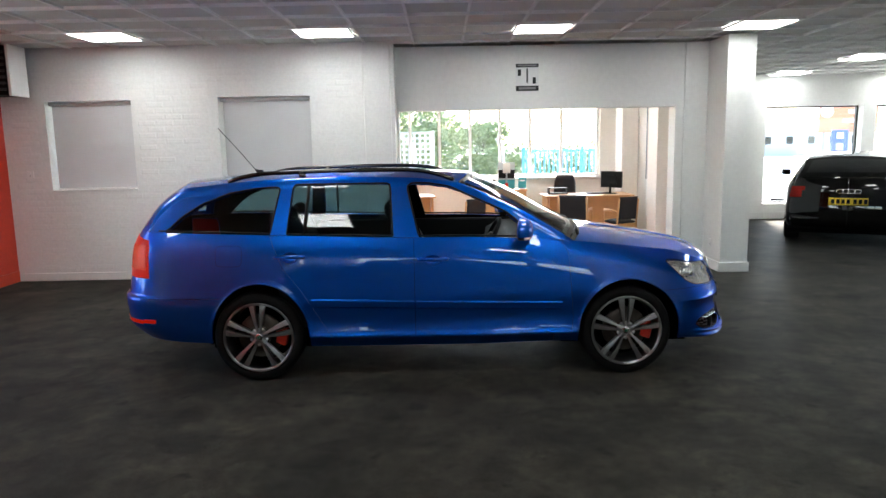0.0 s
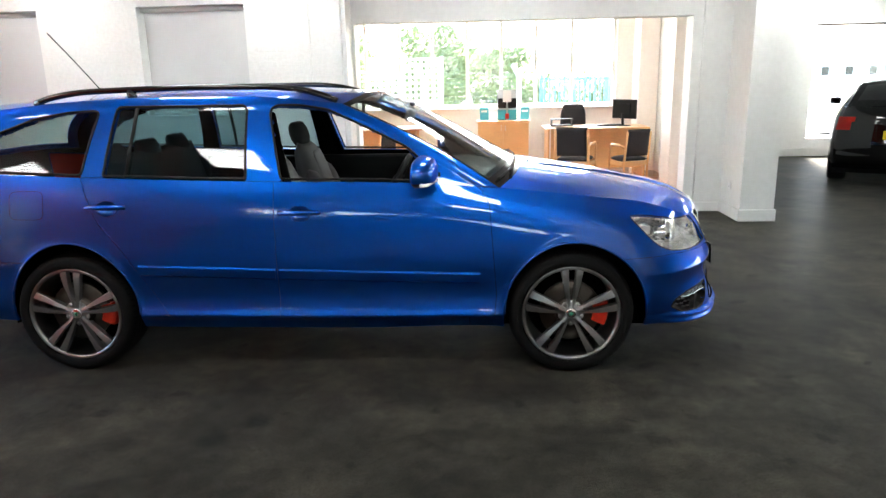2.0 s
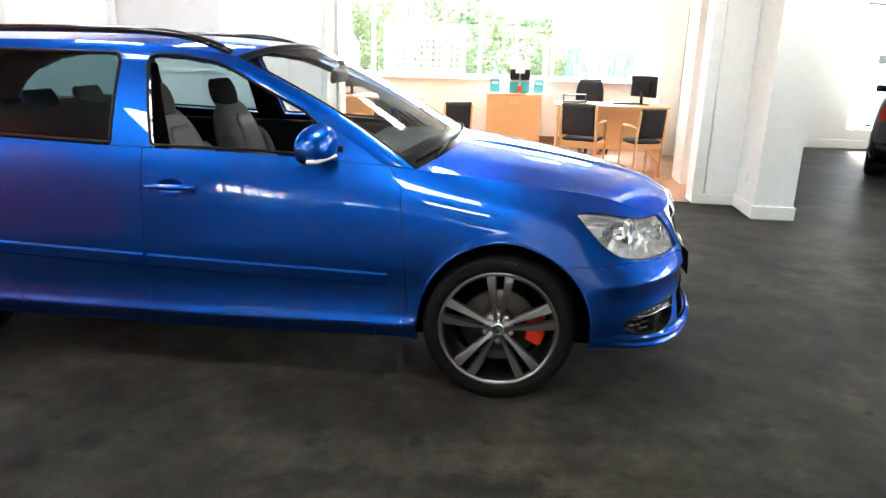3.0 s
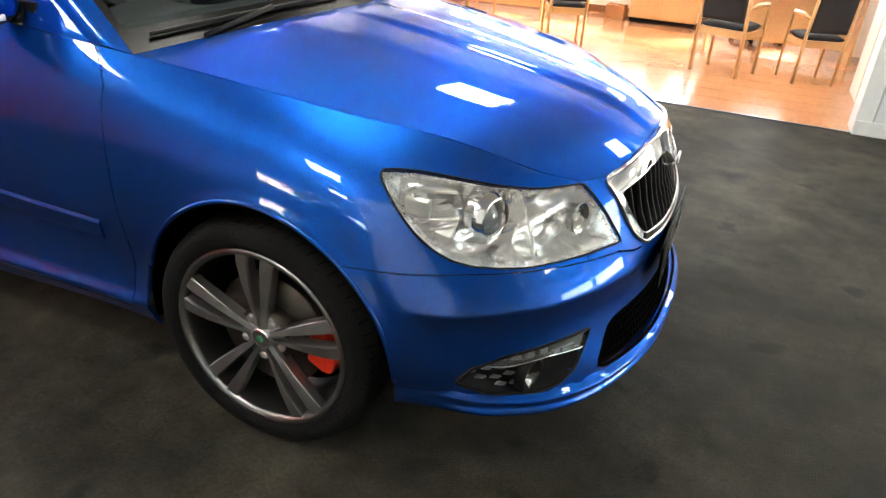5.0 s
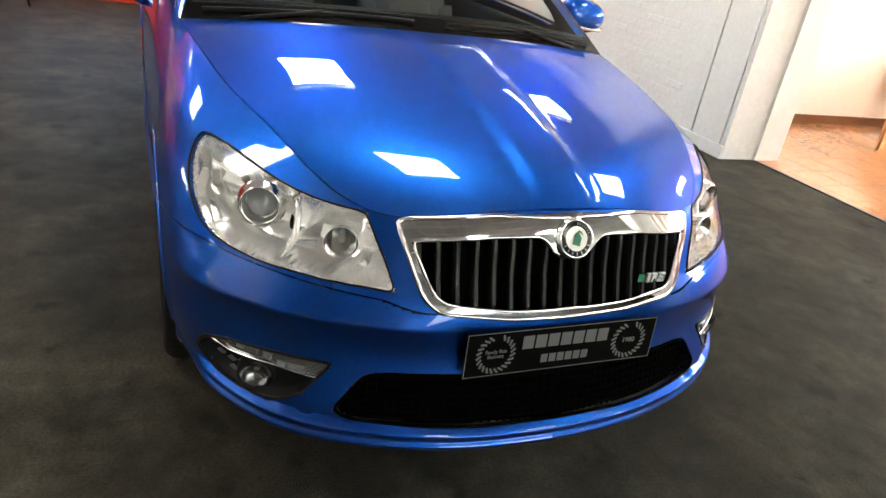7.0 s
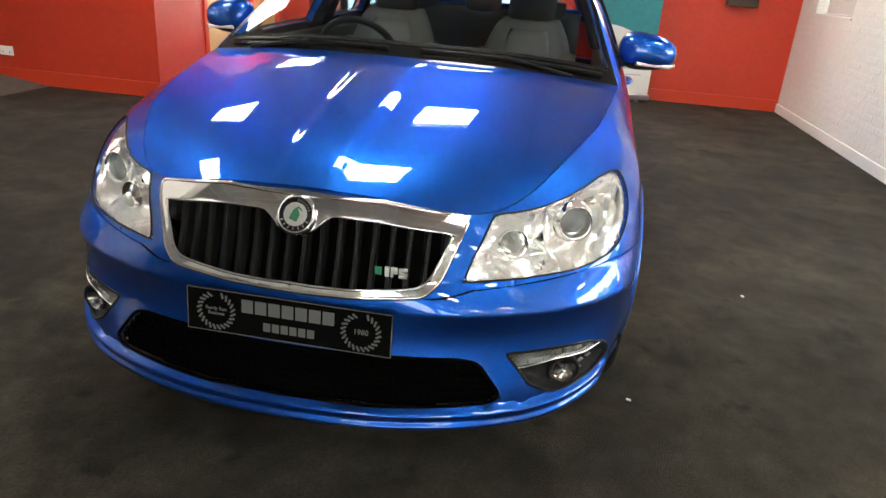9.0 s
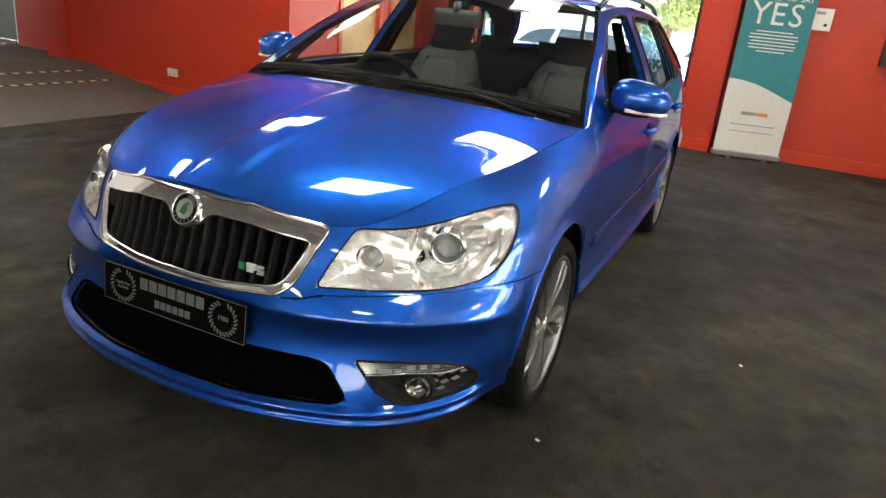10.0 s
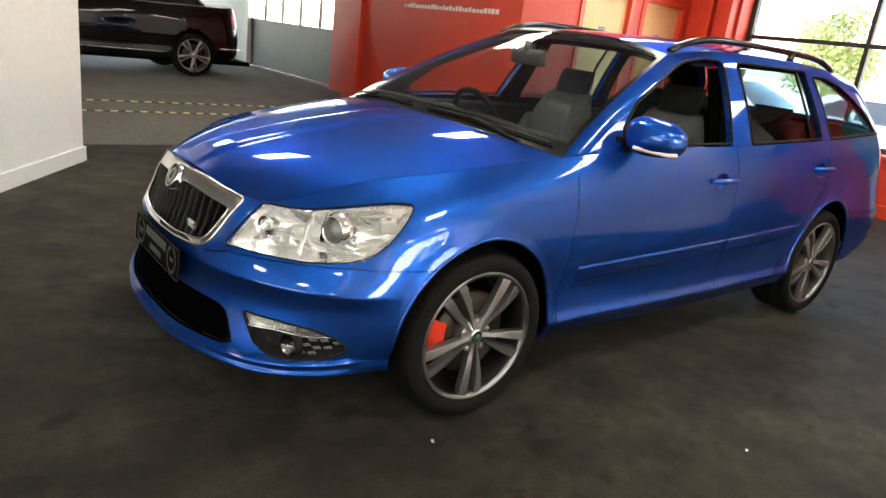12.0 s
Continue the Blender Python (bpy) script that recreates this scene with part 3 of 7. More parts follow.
def panel(name, g, n, mask, material, parent, label="", side=1, lift=0.0, gap=0.0, skirt=0.0):
    """The cells of a grid that the mask names, as one mesh with a turned-in edge. side: 1 left, -1 right, 0 both halves in one."""
    used = np.zeros(g.shape[:2], bool)
    i, j = np.nonzero(mask)
    for di in (0, 1):
        for dj in (0, 1):
            used[i + di, j + dj] = True
    idx = np.cumsum(used.ravel()).reshape(used.shape) - 1
    pts = g + lift * n
    quads = np.stack([idx[i, j], idx[i, j + 1], idx[i + 1, j + 1], idx[i + 1, j]], 1)
    e = np.concatenate([quads[:, [k, (k + 1) % 4]] for k in range(4)])
    key = np.sort(e, 1)
    _, inv, cnt = np.unique(key, axis=0, return_inverse=True, return_counts=True)
    rim = e[cnt[inv.ravel()] == 1]
    v, nn = pts[used].copy(), n[used].copy()
    middle = np.abs(v[:, 1]) < 1e-4
    if side == 0:
        rim = rim[~(middle[rim[:, 0]] & middle[rim[:, 1]])]
    if gap > 0 and len(rim):
        c = centres(pts)[i, j]
        acc, num = np.zeros(v.shape), np.zeros(len(v))
        for k in range(4):
            np.add.at(acc, quads[:, k], c)
            np.add.at(num, quads[:, k], 1)
        edge = np.unique(rim)
        d = acc[edge] / num[edge][:, None] - v[edge]
        d -= (d * nn[edge]).sum(1, keepdims=True) * nn[edge]
        v[edge] += gap * d / (np.linalg.norm(d, axis=1, keepdims=True) + 1e-9)
    faces = quads
    if skirt > 0 and len(rim):
        k0 = len(v)
        flat = rim.ravel()
        top, low = v[flat], v[flat] - skirt * nn[flat]
        out = np.repeat(np.cross(v[rim[:, 1]] - v[rim[:, 0]], nn[rim[:, 0]]), 2, 0)
        out /= np.linalg.norm(out, axis=1, keepdims=True) + 1e-12
        v, nn = np.concatenate([v, top, low]), np.concatenate([nn, out, out])
        m, r = len(flat), np.arange(0, len(flat), 2)
        faces = np.concatenate([faces, np.stack([k0 + r, k0 + m + r, k0 + m + r + 1, k0 + r + 1], 1)])
    a, b, c = v[quads[:, 0]], v[quads[:, 1]], v[quads[:, 2]]
    if (np.cross(b - a, c - a) * nn[quads[:, 0]]).sum() < 0:
        faces = faces[:, ::-1]
    if side <= 0:
        w, wn, wf = v * (1, -1, 1), nn * (1, -1, 1), faces[:, ::-1]
        if side == 0:
            v, nn, faces = np.concatenate([v, w]), np.concatenate([nn, wn]), np.concatenate([faces, wf + len(v)])
        else:
            v, nn, faces = w, wn, wf
    me = bpy.data.meshes.new(name)
    me.from_pydata(v.tolist(), [], faces.tolist())
    me.polygons.foreach_set("use_smooth", np.ones(len(faces), bool))
    me.normals_split_custom_set_from_vertices(nn.tolist())
    me.materials.append(material)
    ob = new(name, me)
    ob.parent = parent
    if label:
        ob["label"] = label
    return ob


AX = lambda g: np.abs(g[..., 1]) - g[..., 0]          # runs round the front corner
BX = lambda g: np.abs(g[..., 1]) + g[..., 0]          # runs round the rear corner
FRONT = lambda g: np.where(g[..., 0] > 1.35, 0.0, 5.0)
def rounded(pts, sharp, rounds=3):
    """Cuts the corners of a closed outline, but for those named sharp."""
    for _ in range(rounds):
        out = []
        for k, (p, q) in enumerate(zip(pts, pts[1:] + pts[:1])):
            lerp = lambda t: (p[0] + (q[0] - p[0]) * t, p[1] + (q[1] - p[1]) * t)
            out += [p] if p in sharp else [lerp(.25)]
            out += [lerp(.75)] if q not in sharp else []
        pts = out
    return pts


LAMP_CORNERS = [(-1.626, .596), (-1.470, .742)]
HEADLIGHT = rounded([(-.775, .796), (-.805, .735), (-.87, .668), (-.97, .624), (-1.13, .606), (-1.30, .600), (-1.626, .596), (-1.548, .680), (-1.470, .742), (-1.33, .742), (-1.20, .752), (-1.06, .772), (-.94, .790), (-.84, .798)], LAMP_CORNERS)
GRILLE = [(-.05, .780), (.20, .768), (.39, .742), (.402, .734), (.352, .592), (.318, .562), (.15, .550), (-.05, .546)]
GRILLE_IN = [(-.05, .684), (.030, .686), (.050, .697), (.066, .722), (.085, .731), (.20, .727), (.365, .705), (.372, .698), (.330, .600), (.305, .580), (.15, .567), (-.05, .563)]
INTAKE = [(-.05, .402), (.24, .403), (.42, .398), (.465, .388), (.532, .302), (.50, .288), (.33, .283), (-.05, .272)]
FOG = [(-.97, .338), (-1.02, .375), (-1.135, .400), (-1.30, .408), (-1.487, .408), (-1.41, .325), (-1.34, .298), (-1.26, .288), (-1.08, .300)]
DRL = [(-1.60, .44), (-1.0, .44), (-1.045, .381), (-1.135, .372), (-1.30, .377), (-1.455, .368)]
TAIL_LAMP = [(-1.235, .955), (-1.27, 1.00), (-1.62, 1.03), (-1.55, .74), (-1.185, .742)]
DOOR_F = [(.80, 1.2), (.80, .985), (.85, .93), (.88, .88), (.914, .42), (.905, .325), (.89, .312), (-.186, .312), (-.186, 1.2)]
DOOR_R = [(-.186, 1.2), (-.186, .312), (-.765, .312), (-.80, .36), (-.905, .54), (-.98, .66), (-1.09, .80), (-1.143, .925), (-1.19, 1.04), (-1.19, 1.2)]
WIN_F = [(.612, .9), (.612, .995), (.575, 1.062), (.46, 1.157), (.22, 1.266), (.06, 1.337), (-.08, 1.361), (-.205, 1.363), (-.234, 1.34), (-.125, .9)]
WIN_R = [(-.322, .9), (-.352, 1.355), (-.365, 1.366), (-1.02, 1.368), (-1.037, 1.355), (-1.075, .9)]
WIN_Q = [(-1.205, .9), (-1.13, 1.340), (-1.145, 1.352), (-1.30, 1.345), (-1.49, 1.315), (-1.68, 1.245), (-1.79, 1.16), (-1.885, 1.055), (-1.94, .9)]


def arch_field(g):
    x, z = g[..., 0], g[..., 2]
    out = np.full(x.shape, 9.0)
    for xc, rx, rz in ((1.298, .346, .374), (-1.268, .346, .388)):
        e = (np.sqrt(((x - xc) / rx) ** 2 + ((np.maximum(z, .316) - .316) / rz) ** 2) - 1) * (rx + rz) / 2
        out = np.minimum(out, e)
    return out


def bumper_field(g):
    return g[..., 2] - np.interp(AX(g), [-2.2, -1.7, -1.6, -1.0, -.5], [.548, .560, .578, .604, .602])


F = {
    "arch": arch_field,
    "lamp": lambda g: poly_field(HEADLIGHT, AX(g), g[..., 2]) + FRONT(g),
    "grille": lambda g: poly_field(GRILLE, np.abs(g[..., 1]), g[..., 2]) + FRONT(g),
    "grille_in": lambda g: poly_field(GRILLE_IN, np.abs(g[..., 1]), g[..., 2]) + FRONT(g),
    "intake": lambda g: poly_field(INTAKE, np.abs(g[..., 1]), g[..., 2]) + FRONT(g),
    "fog": lambda g: poly_field(FOG, AX(g), g[..., 2]) + FRONT(g),
    "drl": lambda g: poly_field(DRL, AX(g), g[..., 2]) + FRONT(g),
    "tail": lambda g: poly_field(TAIL_LAMP, BX(g), g[..., 2]) + np.where(g[..., 0] < -1.7, 0.0, 5.0),
    "door_f": lambda g: poly_field(DOOR_F, g[..., 0], g[..., 2]),
    "door_r": lambda g: poly_field(DOOR_R, g[..., 0], g[..., 2]),
    "win_f": lambda g: poly_field(WIN_F, g[..., 0], g[..., 2]),
    "win_r": lambda g: poly_field(WIN_R, g[..., 0], g[..., 2]),
    "win_q": lambda g: poly_field(WIN_Q, g[..., 0], g[..., 2]),
    "bumper": lambda g: bumper_field(g) + np.where(g[..., 0] > 1.29, 0.0, 5.0),
    "cup": lambda g: np.minimum(*[(np.sqrt(((g[..., 0] - xm) / .054) ** 2 + ((g[..., 2] - zm) / .038) ** 2) - 1) * .046 for xm, zm in ((-.055, .844), (-1.04, .876))]) + np.where(np.abs(g[..., 1]) > .6, 0, 5),
    "rear_bumper": lambda g: g[..., 2] - .60 + np.where(g[..., 0] < -1.29, 0.0, 5.0),
}

BLUE = paint_mat("metallic_blue_paint", (0.0012, 0.079, 0.42), metal=1.0)
FRIT = mat("black_glass_border", (0.004, 0.004, 0.004), 0.25, var=0.05, spec=0.12)
BLACKGLOSS = mat("gloss_black", (0.008, 0.008, 0.009), 0.15, var=0.05, coat=0.5)
SHELL = mat("dark_liner", (0.0022, 0.0022, 0.0022), 0.95, var=0.1, spec=0.02)
RUBBER = mat("tyre_rubber", (0.007, 0.007, 0.007), 0.8, var=0.2, scale=25, bump=0.35, bscale=120, spec=0.12)
ALLOY = mat("anthracite_alloy", (0.30, 0.297, 0.295), 0.34, 0.9, var=0.06, scale=20, coat=0.2)
ALLOY_LIP = mat("bright_alloy_lip", (0.27, 0.27, 0.265), 0.33, 1.0, var=0.06, scale=20)
DISC = mat("brake_disc", (0.06, 0.05, 0.042), 0.45, 0.8, var=0.15, scale=30)
CALIPER = mat("red_caliper", (0.70, 0.035, 0.012), 0.35, var=0.08)
LENS = glass("clear_lens", (0.97, 0.97, 0.97))
REFLECTOR = mat("silver_reflector", (0.86, 0.86, 0.85), 0.12, 1.0, var=0.05, scale=30, bump=0.05, bscale=40)
SILVERPL = mat("silver_plastic", (0.62, 0.62, 0.60), 0.3, 0.7, var=0.08, scale=25)
CARGLASS = glass("car_glass", (0.80, 0.88, 0.86))
PRIVACY = glass("tinted_car_glass", (0.35, 0.49, 0.51))
SEATFAB = mat("dark_seat_fabric", (0.012, 0.012, 0.013), 0.9, var=0.2, scale=40, bump=0.3, bscale=300)
HEADLINER = mat("grey_headliner", (0.42, 0.42, 0.40), 0.9, var=0.06)
SEATSIDE = mat("grey_seat_fabric", (0.14, 0.14, 0.138), 0.9, var=0.15, scale=40, bump=0.3, bscale=300)
SEATGREY = mat("light_grey_seat_fabric", (0.18, 0.18, 0.177), 0.9, var=0.12, scale=40, bump=0.3, bscale=300)
TAILRED = mat("red_tail_lens", (0.72, 0.022, 0.006), 0.3, var=0.1, scale=30, coat=0.0, spec=0.04)
TAILCLEAR = mat("pale_tail_lens", (0.80, 0.085, 0.04), 0.25, var=0.15, scale=30, spec=0.08)
BADGEGREEN = mat("green_enamel", (0.035, 0.20, 0.115), 0.25, var=0.1)
PLATE = mat("black_plate", (0.003, 0.003, 0.003), 0.5, var=0.05, spec=0.03)
PLATE_SILVER = mat("silver_print", (0.16, 0.16, 0.16), 0.4, 0.2, var=0.05)

car = thing("estate_car", pose(0, 0, 0), "metallic bright blue estate car with black roof rails", "car")

flank = snapped(flank_grid(), [F[k] for k in ("lamp", "grille", "intake", "fog", "drl", "arch", "grille_in", "bumper", "door_f", "door_r", "tail", "rear_bumper", "cup")])
# ledge along the sills and a turned-out lip round the wheel arches
inside = np.clip((0.98 - np.abs(flank[..., 0])) / 0.10, 0, 1)
flank[..., 1] += 0.016 * np.exp(-(((flank[..., 2] - 0.318) / 0.020) ** 2)) * inside
# the front bumper swells under the lamps, with an upward face
fold = flank[..., 2] - 0.520
swell = np.where(fold > 0, np.clip(1 - fold / 0.075, 0, 1), np.clip(1 + fold / 0.085, 0, 1) ** 2)
swell = swell * np.clip((np.abs(flank[..., 1]) - 0.24) / 0.16, 0, 1) * np.clip((flank[..., 0] - 1.62) / 0.14, 0, 1)
ways = normals(flank) * (1, 1, 0)
flank += (0.019 * swell)[..., None] * ways
# the rear bumper stands out under the lamps and tucks in below
back = np.clip((-1.78 - flank[..., 0]) / 0.25, 0, 1)
step = np.clip((0.625 - flank[..., 2]) / 0.03, 0, 1)
tuck = np.clip((0.41 - flank[..., 2]) / 0.14, 0, 1)
push = back * (0.022 * step * step * (3 - 2 * step) - 0.075 * tuck)
flank[..., 0] -= push
flank[..., 1] += 0.35 * push * (flank[..., 1] > 0.5)
near = np.clip(1 - arch_field(flank) / 0.032, 0, 1) * (np.abs(flank[..., 1]) > 0.7)
flank[..., 1] += 0.004 * near * near * (3 - 2 * near)
fn = normals(flank)
fc = centres(flank)
val = {k: F[k](fc) for k in F}
free = (val["arch"] > 0) & (val["lamp"] > 0) & (val["grille"] > 0) & (val["intake"] > 0) & (val["fog"] > 0) & (val["tail"] > 0)
door_f, door_r = free & (val["door_f"] < 0) & (val["cup"] > 0), free & (val["door_r"] < 0) & (val["cup"] > 0)
bumper = free & (val["bumper"] < 0)
rbumper = free & (val["rear_bumper"] < 0)
nose = free & ~bumper & (AX(fc) < -1.45) & (fc[..., 0] > 1.5)
rest = free & (val["cup"] > 0) & ~door_f & ~door_r & ~bumper & ~rbumper & ~nose
wing = rest & (fc[..., 0] > 0.78)
body_mask = rest & ~wing
SK = dict(gap=0.0016, skirt=0.012)
front_bumper = panel("front_bumper", flank, fn, bumper, BLUE, car, "blue front bumper with a lower lip", 0, **SK)
panel("rear_bumper", flank, fn, rbumper, BLUE, car, "", 0, **SK)
panel("bonnet_nose", flank, fn, nose, BLUE, car, "", 0, **SK)
doors = {}
for s in (1, -1):
    panel("front_wing", flank, fn, wing, BLUE, car, "", s, **SK)
    panel("side_body", flank, fn, body_mask, BLUE, car, "", s, **SK)
    doors[s, "f"] = panel("front_door", flank, fn, door_f, BLUE, car, "", s, **SK)
    doors[s, "r"] = panel("rear_door", flank, fn, door_r, BLUE, car, "", s, **SK)
shell_mask = (val["arch"] > 0.012) & (val["lamp"] > 0.01) & (val["grille"] > 0.01) & (val["fog"] > 0.01) & (val["intake"] > 0.01) & (val["tail"] > 0.01) & (val["cup"] > 0.01)
panel("inner_liner", flank, fn, shell_mask, SHELL, car, "", 0, lift=-0.014)

# bonnet, roof, screens, cabin sides
bonnet = bonnet_grid()
bn = normals(bonnet)
bn *= np.sign(bn[40, 20, 2])
panel("bonnet", bonnet, bn, np.ones((bonnet.shape[0] - 1, bonnet.shape[1] - 1), bool), BLUE, car, "blue bonnet with two raised creases", 0, **SK)
panel("bonnet_liner", bonnet, bn, np.ones((bonnet.shape[0] - 1, bonnet.shape[1] - 1), bool), SHELL, car, "", 0, lift=-0.015)
cabin = snapped(cabin_side_grid(), [F[k] for k in ("win_f", "win_r", "win_q")])
cn = normals(cabin)
cn *= np.sign(cn[20, 120, 1])
cc = centres(cabin)
cv = {k: F[k](cc) for k in ("win_f", "win_r", "win_q")}
frame_mask = (cv["win_f"] > 0) & (cv["win_r"] > 0) & (cv["win_q"] > 0)
screen = windscreen_grid()
sn = normals(screen)
sn *= np.sign(sn[20, 20, 2])
sc_c = centres(screen)
sm = np.ones(sc_c.shape[:2], bool)
nt_, ne_ = sm.shape
tt, ee = np.meshgrid((np.arange(nt_) + .5) / nt_, (np.arange(ne_) + .5) / ne_, indexing="ij")
border = (tt < 0.085) | (tt > 0.965) | (ee > 0.965)
roof = roof_grid()
rn = normals(roof)
rn *= np.sign(rn[20, 10, 2])
tailg = tailgate_grid()
tn = normals(tailg)
tn *= np.sign(-tn[10, 10, 0])
tc_ = np.ones((tailg.shape[0] - 1, tailg.shape[1] - 1), bool)
t2, e2 = np.meshgrid((np.arange(tc_.shape[0]) + .5) / tc_.shape[0], (np.arange(tc_.shape[1]) + .5) / tc_.shape[1], indexing="ij")
rear_win = (t2 > 0.12) & (t2 < 0.93) & (e2 < 0.88)
panel("roof", roof, rn, np.ones((roof.shape[0] - 1, roof.shape[1] - 1), bool), BLUE, car, "", 0, skirt=0.006)
panel("roof_lining", roof, rn, np.ones((roof.shape[0] - 1, roof.shape[1] - 1), bool), HEADLINER, car, "", 0, lift=-0.03)
panel("windscreen", screen, sn, sm & ~border, CARGLASS, car, "clear windscreen", 0)
panel("windscreen_border", screen, sn, border, FRIT, car, "black windscreen border", 0)
panel("tailgate", tailg, tn, tc_ & ~rear_win, BLUE, car, "", 0, skirt=0.006)
panel("rear_window", tailg, tn, rear_win, CARGLASS, car, "green-tinted rear window", 0)
for s in (1, -1):
    panel("cabin_frame", cabin, cn, frame_mask, BLUE, car, "", s, gap=0.0005, skirt=0.03)
    panel("cabin_trim", cabin, cn, frame_mask, SHELL, car, "", s, lift=-0.032)
    panel("rear_side_window", cabin, cn, cv["win_r"] < 0, PRIVACY, car, "dark tinted window", s, lift=-0.008)
    panel("quarter_window", cabin, cn, cv["win_q"] < 0, PRIVACY, car, "dark tinted window", s, lift=-0.004)


def on_flank(x, z, s):
    """The point of the flank at a place along the car and a height, with its outward normal."""
    d = (flank[..., 0] - x) ** 2 + (flank[..., 2] - z) ** 2 + np.where(flank[..., 1] < 0.45, 9, 0)
    i, j = np.unravel_index(d.argmin(), d.shape)
    i, j = min(max(i, 1), flank.shape[0] - 2), min(max(j, 1), flank.shape[1] - 2)
    p, q = flank[i, j], fn[i, j]
    y = p[1] - (q[0] * (x - p[0]) + q[2] * (z - p[2])) / q[1]
    return Vector((x, s * y, z)), Vector((q[0], s * q[1], q[2]))


def on_cabin(x, z, s):
    """The point of the cabin's side at a place along the car and a height, with its outward normal."""
    i, j = np.unravel_index(((cabin[..., 0] - x) ** 2 + (cabin[..., 2] - z) ** 2).argmin(), cabin.shape[:2])
    i, j = min(max(i, 1), cabin.shape[0] - 2), min(max(j, 2), cabin.shape[1] - 3)
    p, q = cabin[i, j], cn[i, j]
    y = p[1] - (q[0] * (x - p[0]) + q[2] * (z - p[2])) / q[1]
    return Vector((x, s * y, z)), Vector((q[0], s * q[1], q[2]))


def belt(x):
    """Height of the foot of the side windows."""
    return float(np.interp(x, cabin[0, ::-1, 0], cabin[0, ::-1, 2]))


for s in (1, -1):
    for outline in (WIN_F, WIN_R, WIN_Q):
        ring = []
        o = np.array(outline)
        for a, b in zip(o, np.roll(o, -1, 0)):
            n_ = max(2, int(np.linalg.norm(b - a) / .012))
            ring += [a + (b - a) * q / n_ for q in range(n_)]
        ring = np.array([(x, max(z, belt(x) + .010)) for x, z in ring])
        keep = [ring[0]]
        for p in ring[1:]:
            if np.hypot(*(p - keep[-1])) > .006:
                keep.append(p)
        ring = np.array(keep)
        for _ in range(3):
            ring = (np.roll(ring, 1, 0) + 2 * ring + np.roll(ring, -1, 0)) / 4
        bm = bmesh.new()
        tube(bm, [p + q * .001 for p, q in (on_cabin(x, z, s) for x, z in ring)], .0065, 7, closed=True)
        part("window_seal", bm, BLACKPL, car, "black rubber window seal")
    bm = bmesh.new()
    tube(bm, [on_cabin(x, z, s)[0] for x, z in ((-.945, 1.025), (-.937, 1.14), (-.930, 1.26), (-.926, 1.36))], .011, 8, flat=.6)
    part("quarter_bar", bm, BLACKPL, car, "black upright bar in the rear door window")


def ribbon(bm, pts, width, lift):
    """A flat strip along points on the flank."""
    rows = []
    for k, (p, nrm) in enumerate(pts):
        a, b = pts[max(k - 1, 0)][0], pts[min(k + 1, len(pts) - 1)][0]
        across = (b - a).cross(nrm).normalized() * (width / 2)
        rows.append((bm.verts.new(p + across + nrm * lift), bm.verts.new(p - across + nrm * lift), bm.verts.new(p + across * 0.7 + nrm * (lift + 0.006)), bm.verts.new(p - across * 0.7 + nrm * (lift + 0.006))))
    for a, b in zip(rows, rows[1:]):
        for q in ((0, 2), (2, 3), (3, 1)):
            f = bm.faces.new((a[q[0]], a[q[1]], b[q[1]], b[q[0]]))
            f.smooth = False
    for r, o in ((rows[0], 1), (rows[-1], -1)):
        bm.faces.new([r[0], r[2], r[3], r[1]][::o])


for s in (1, -1):
    # rubbing strips
    for key, xa, xb in (("f", .832, -.175), ("r", -.197, -.905)):
        bm = bmesh.new()
        ribbon(bm, [on_flank(x, .510 + (.832 - x) * .028, s) for x in np.linspace(xa, xb, 24)], 0.060, 0.001)
        part("side_moulding", bm, BLUE, doors[s, key])
    # handles
    for key, xm, zm in (("f", -.055, .846), ("r", -1.04, .878)):
        bm = bmesh.new()
        pts = []
        for q in np.linspace(-1, 1, 13):
            p, nrm = on_flank(xm + q * .098, zm + .004, s)
            pts.append(p + nrm * (0.004 + 0.030 * (1 - q**4)))
        tube(bm, pts, 0.017, 12, flat=0.7)
        part("door_handle", bm, BLUE, doors[s, key])
    hollow = flank - fn * (0.024 * np.sqrt(np.clip(-F["cup"](flank) / 0.030, 0, 1)))[..., None]
    for key, lo, hi in (("f", -.5, .5), ("r", -1.5, -.5)):
        panel("handle_cup", hollow, normals(hollow), (val["cup"] < 0) & (fc[..., 0] > lo) & (fc[..., 0] < hi), BLUE, doors[s, key], "", s)
    # red reflector low on the rear bumper
    low_ref = (fc[..., 0] < -1.95) & (fc[..., 2] > .425) & (fc[..., 2] < .452) & (np.abs(fc[..., 1]) > .60)
    panel("rear_reflector", flank, fn, low_ref, TAILRED, car, "red reflector in the rear bumper", s, lift=.002, skirt=.004)
    # arch liner
    for xc in (1.300, -1.265):
        bm = bmesh.new()
        rows = []
        for a in np.linspace(-0.15, math.pi + 0.15, 25):
            rows.append([bm.verts.new((xc + .368 * math.cos(a), s * y, .316 + .395 * math.sin(a))) for y in (.832, .55)])
        for a, b in zip(rows, rows[1:]):
            bm.faces.new((a[0], a[1], b[1], b[0])).smooth = True
        part("arch_liner", bm, SHELL, car)
        bm = bmesh.new()
        box(bm, xc - .42, xc + .48 if xc > 0 else xc + .42, min(s * .57, s * .59), max(s * .57, s * .59), .17, .74)
        part("inner_wing", bm, SHELL, car)
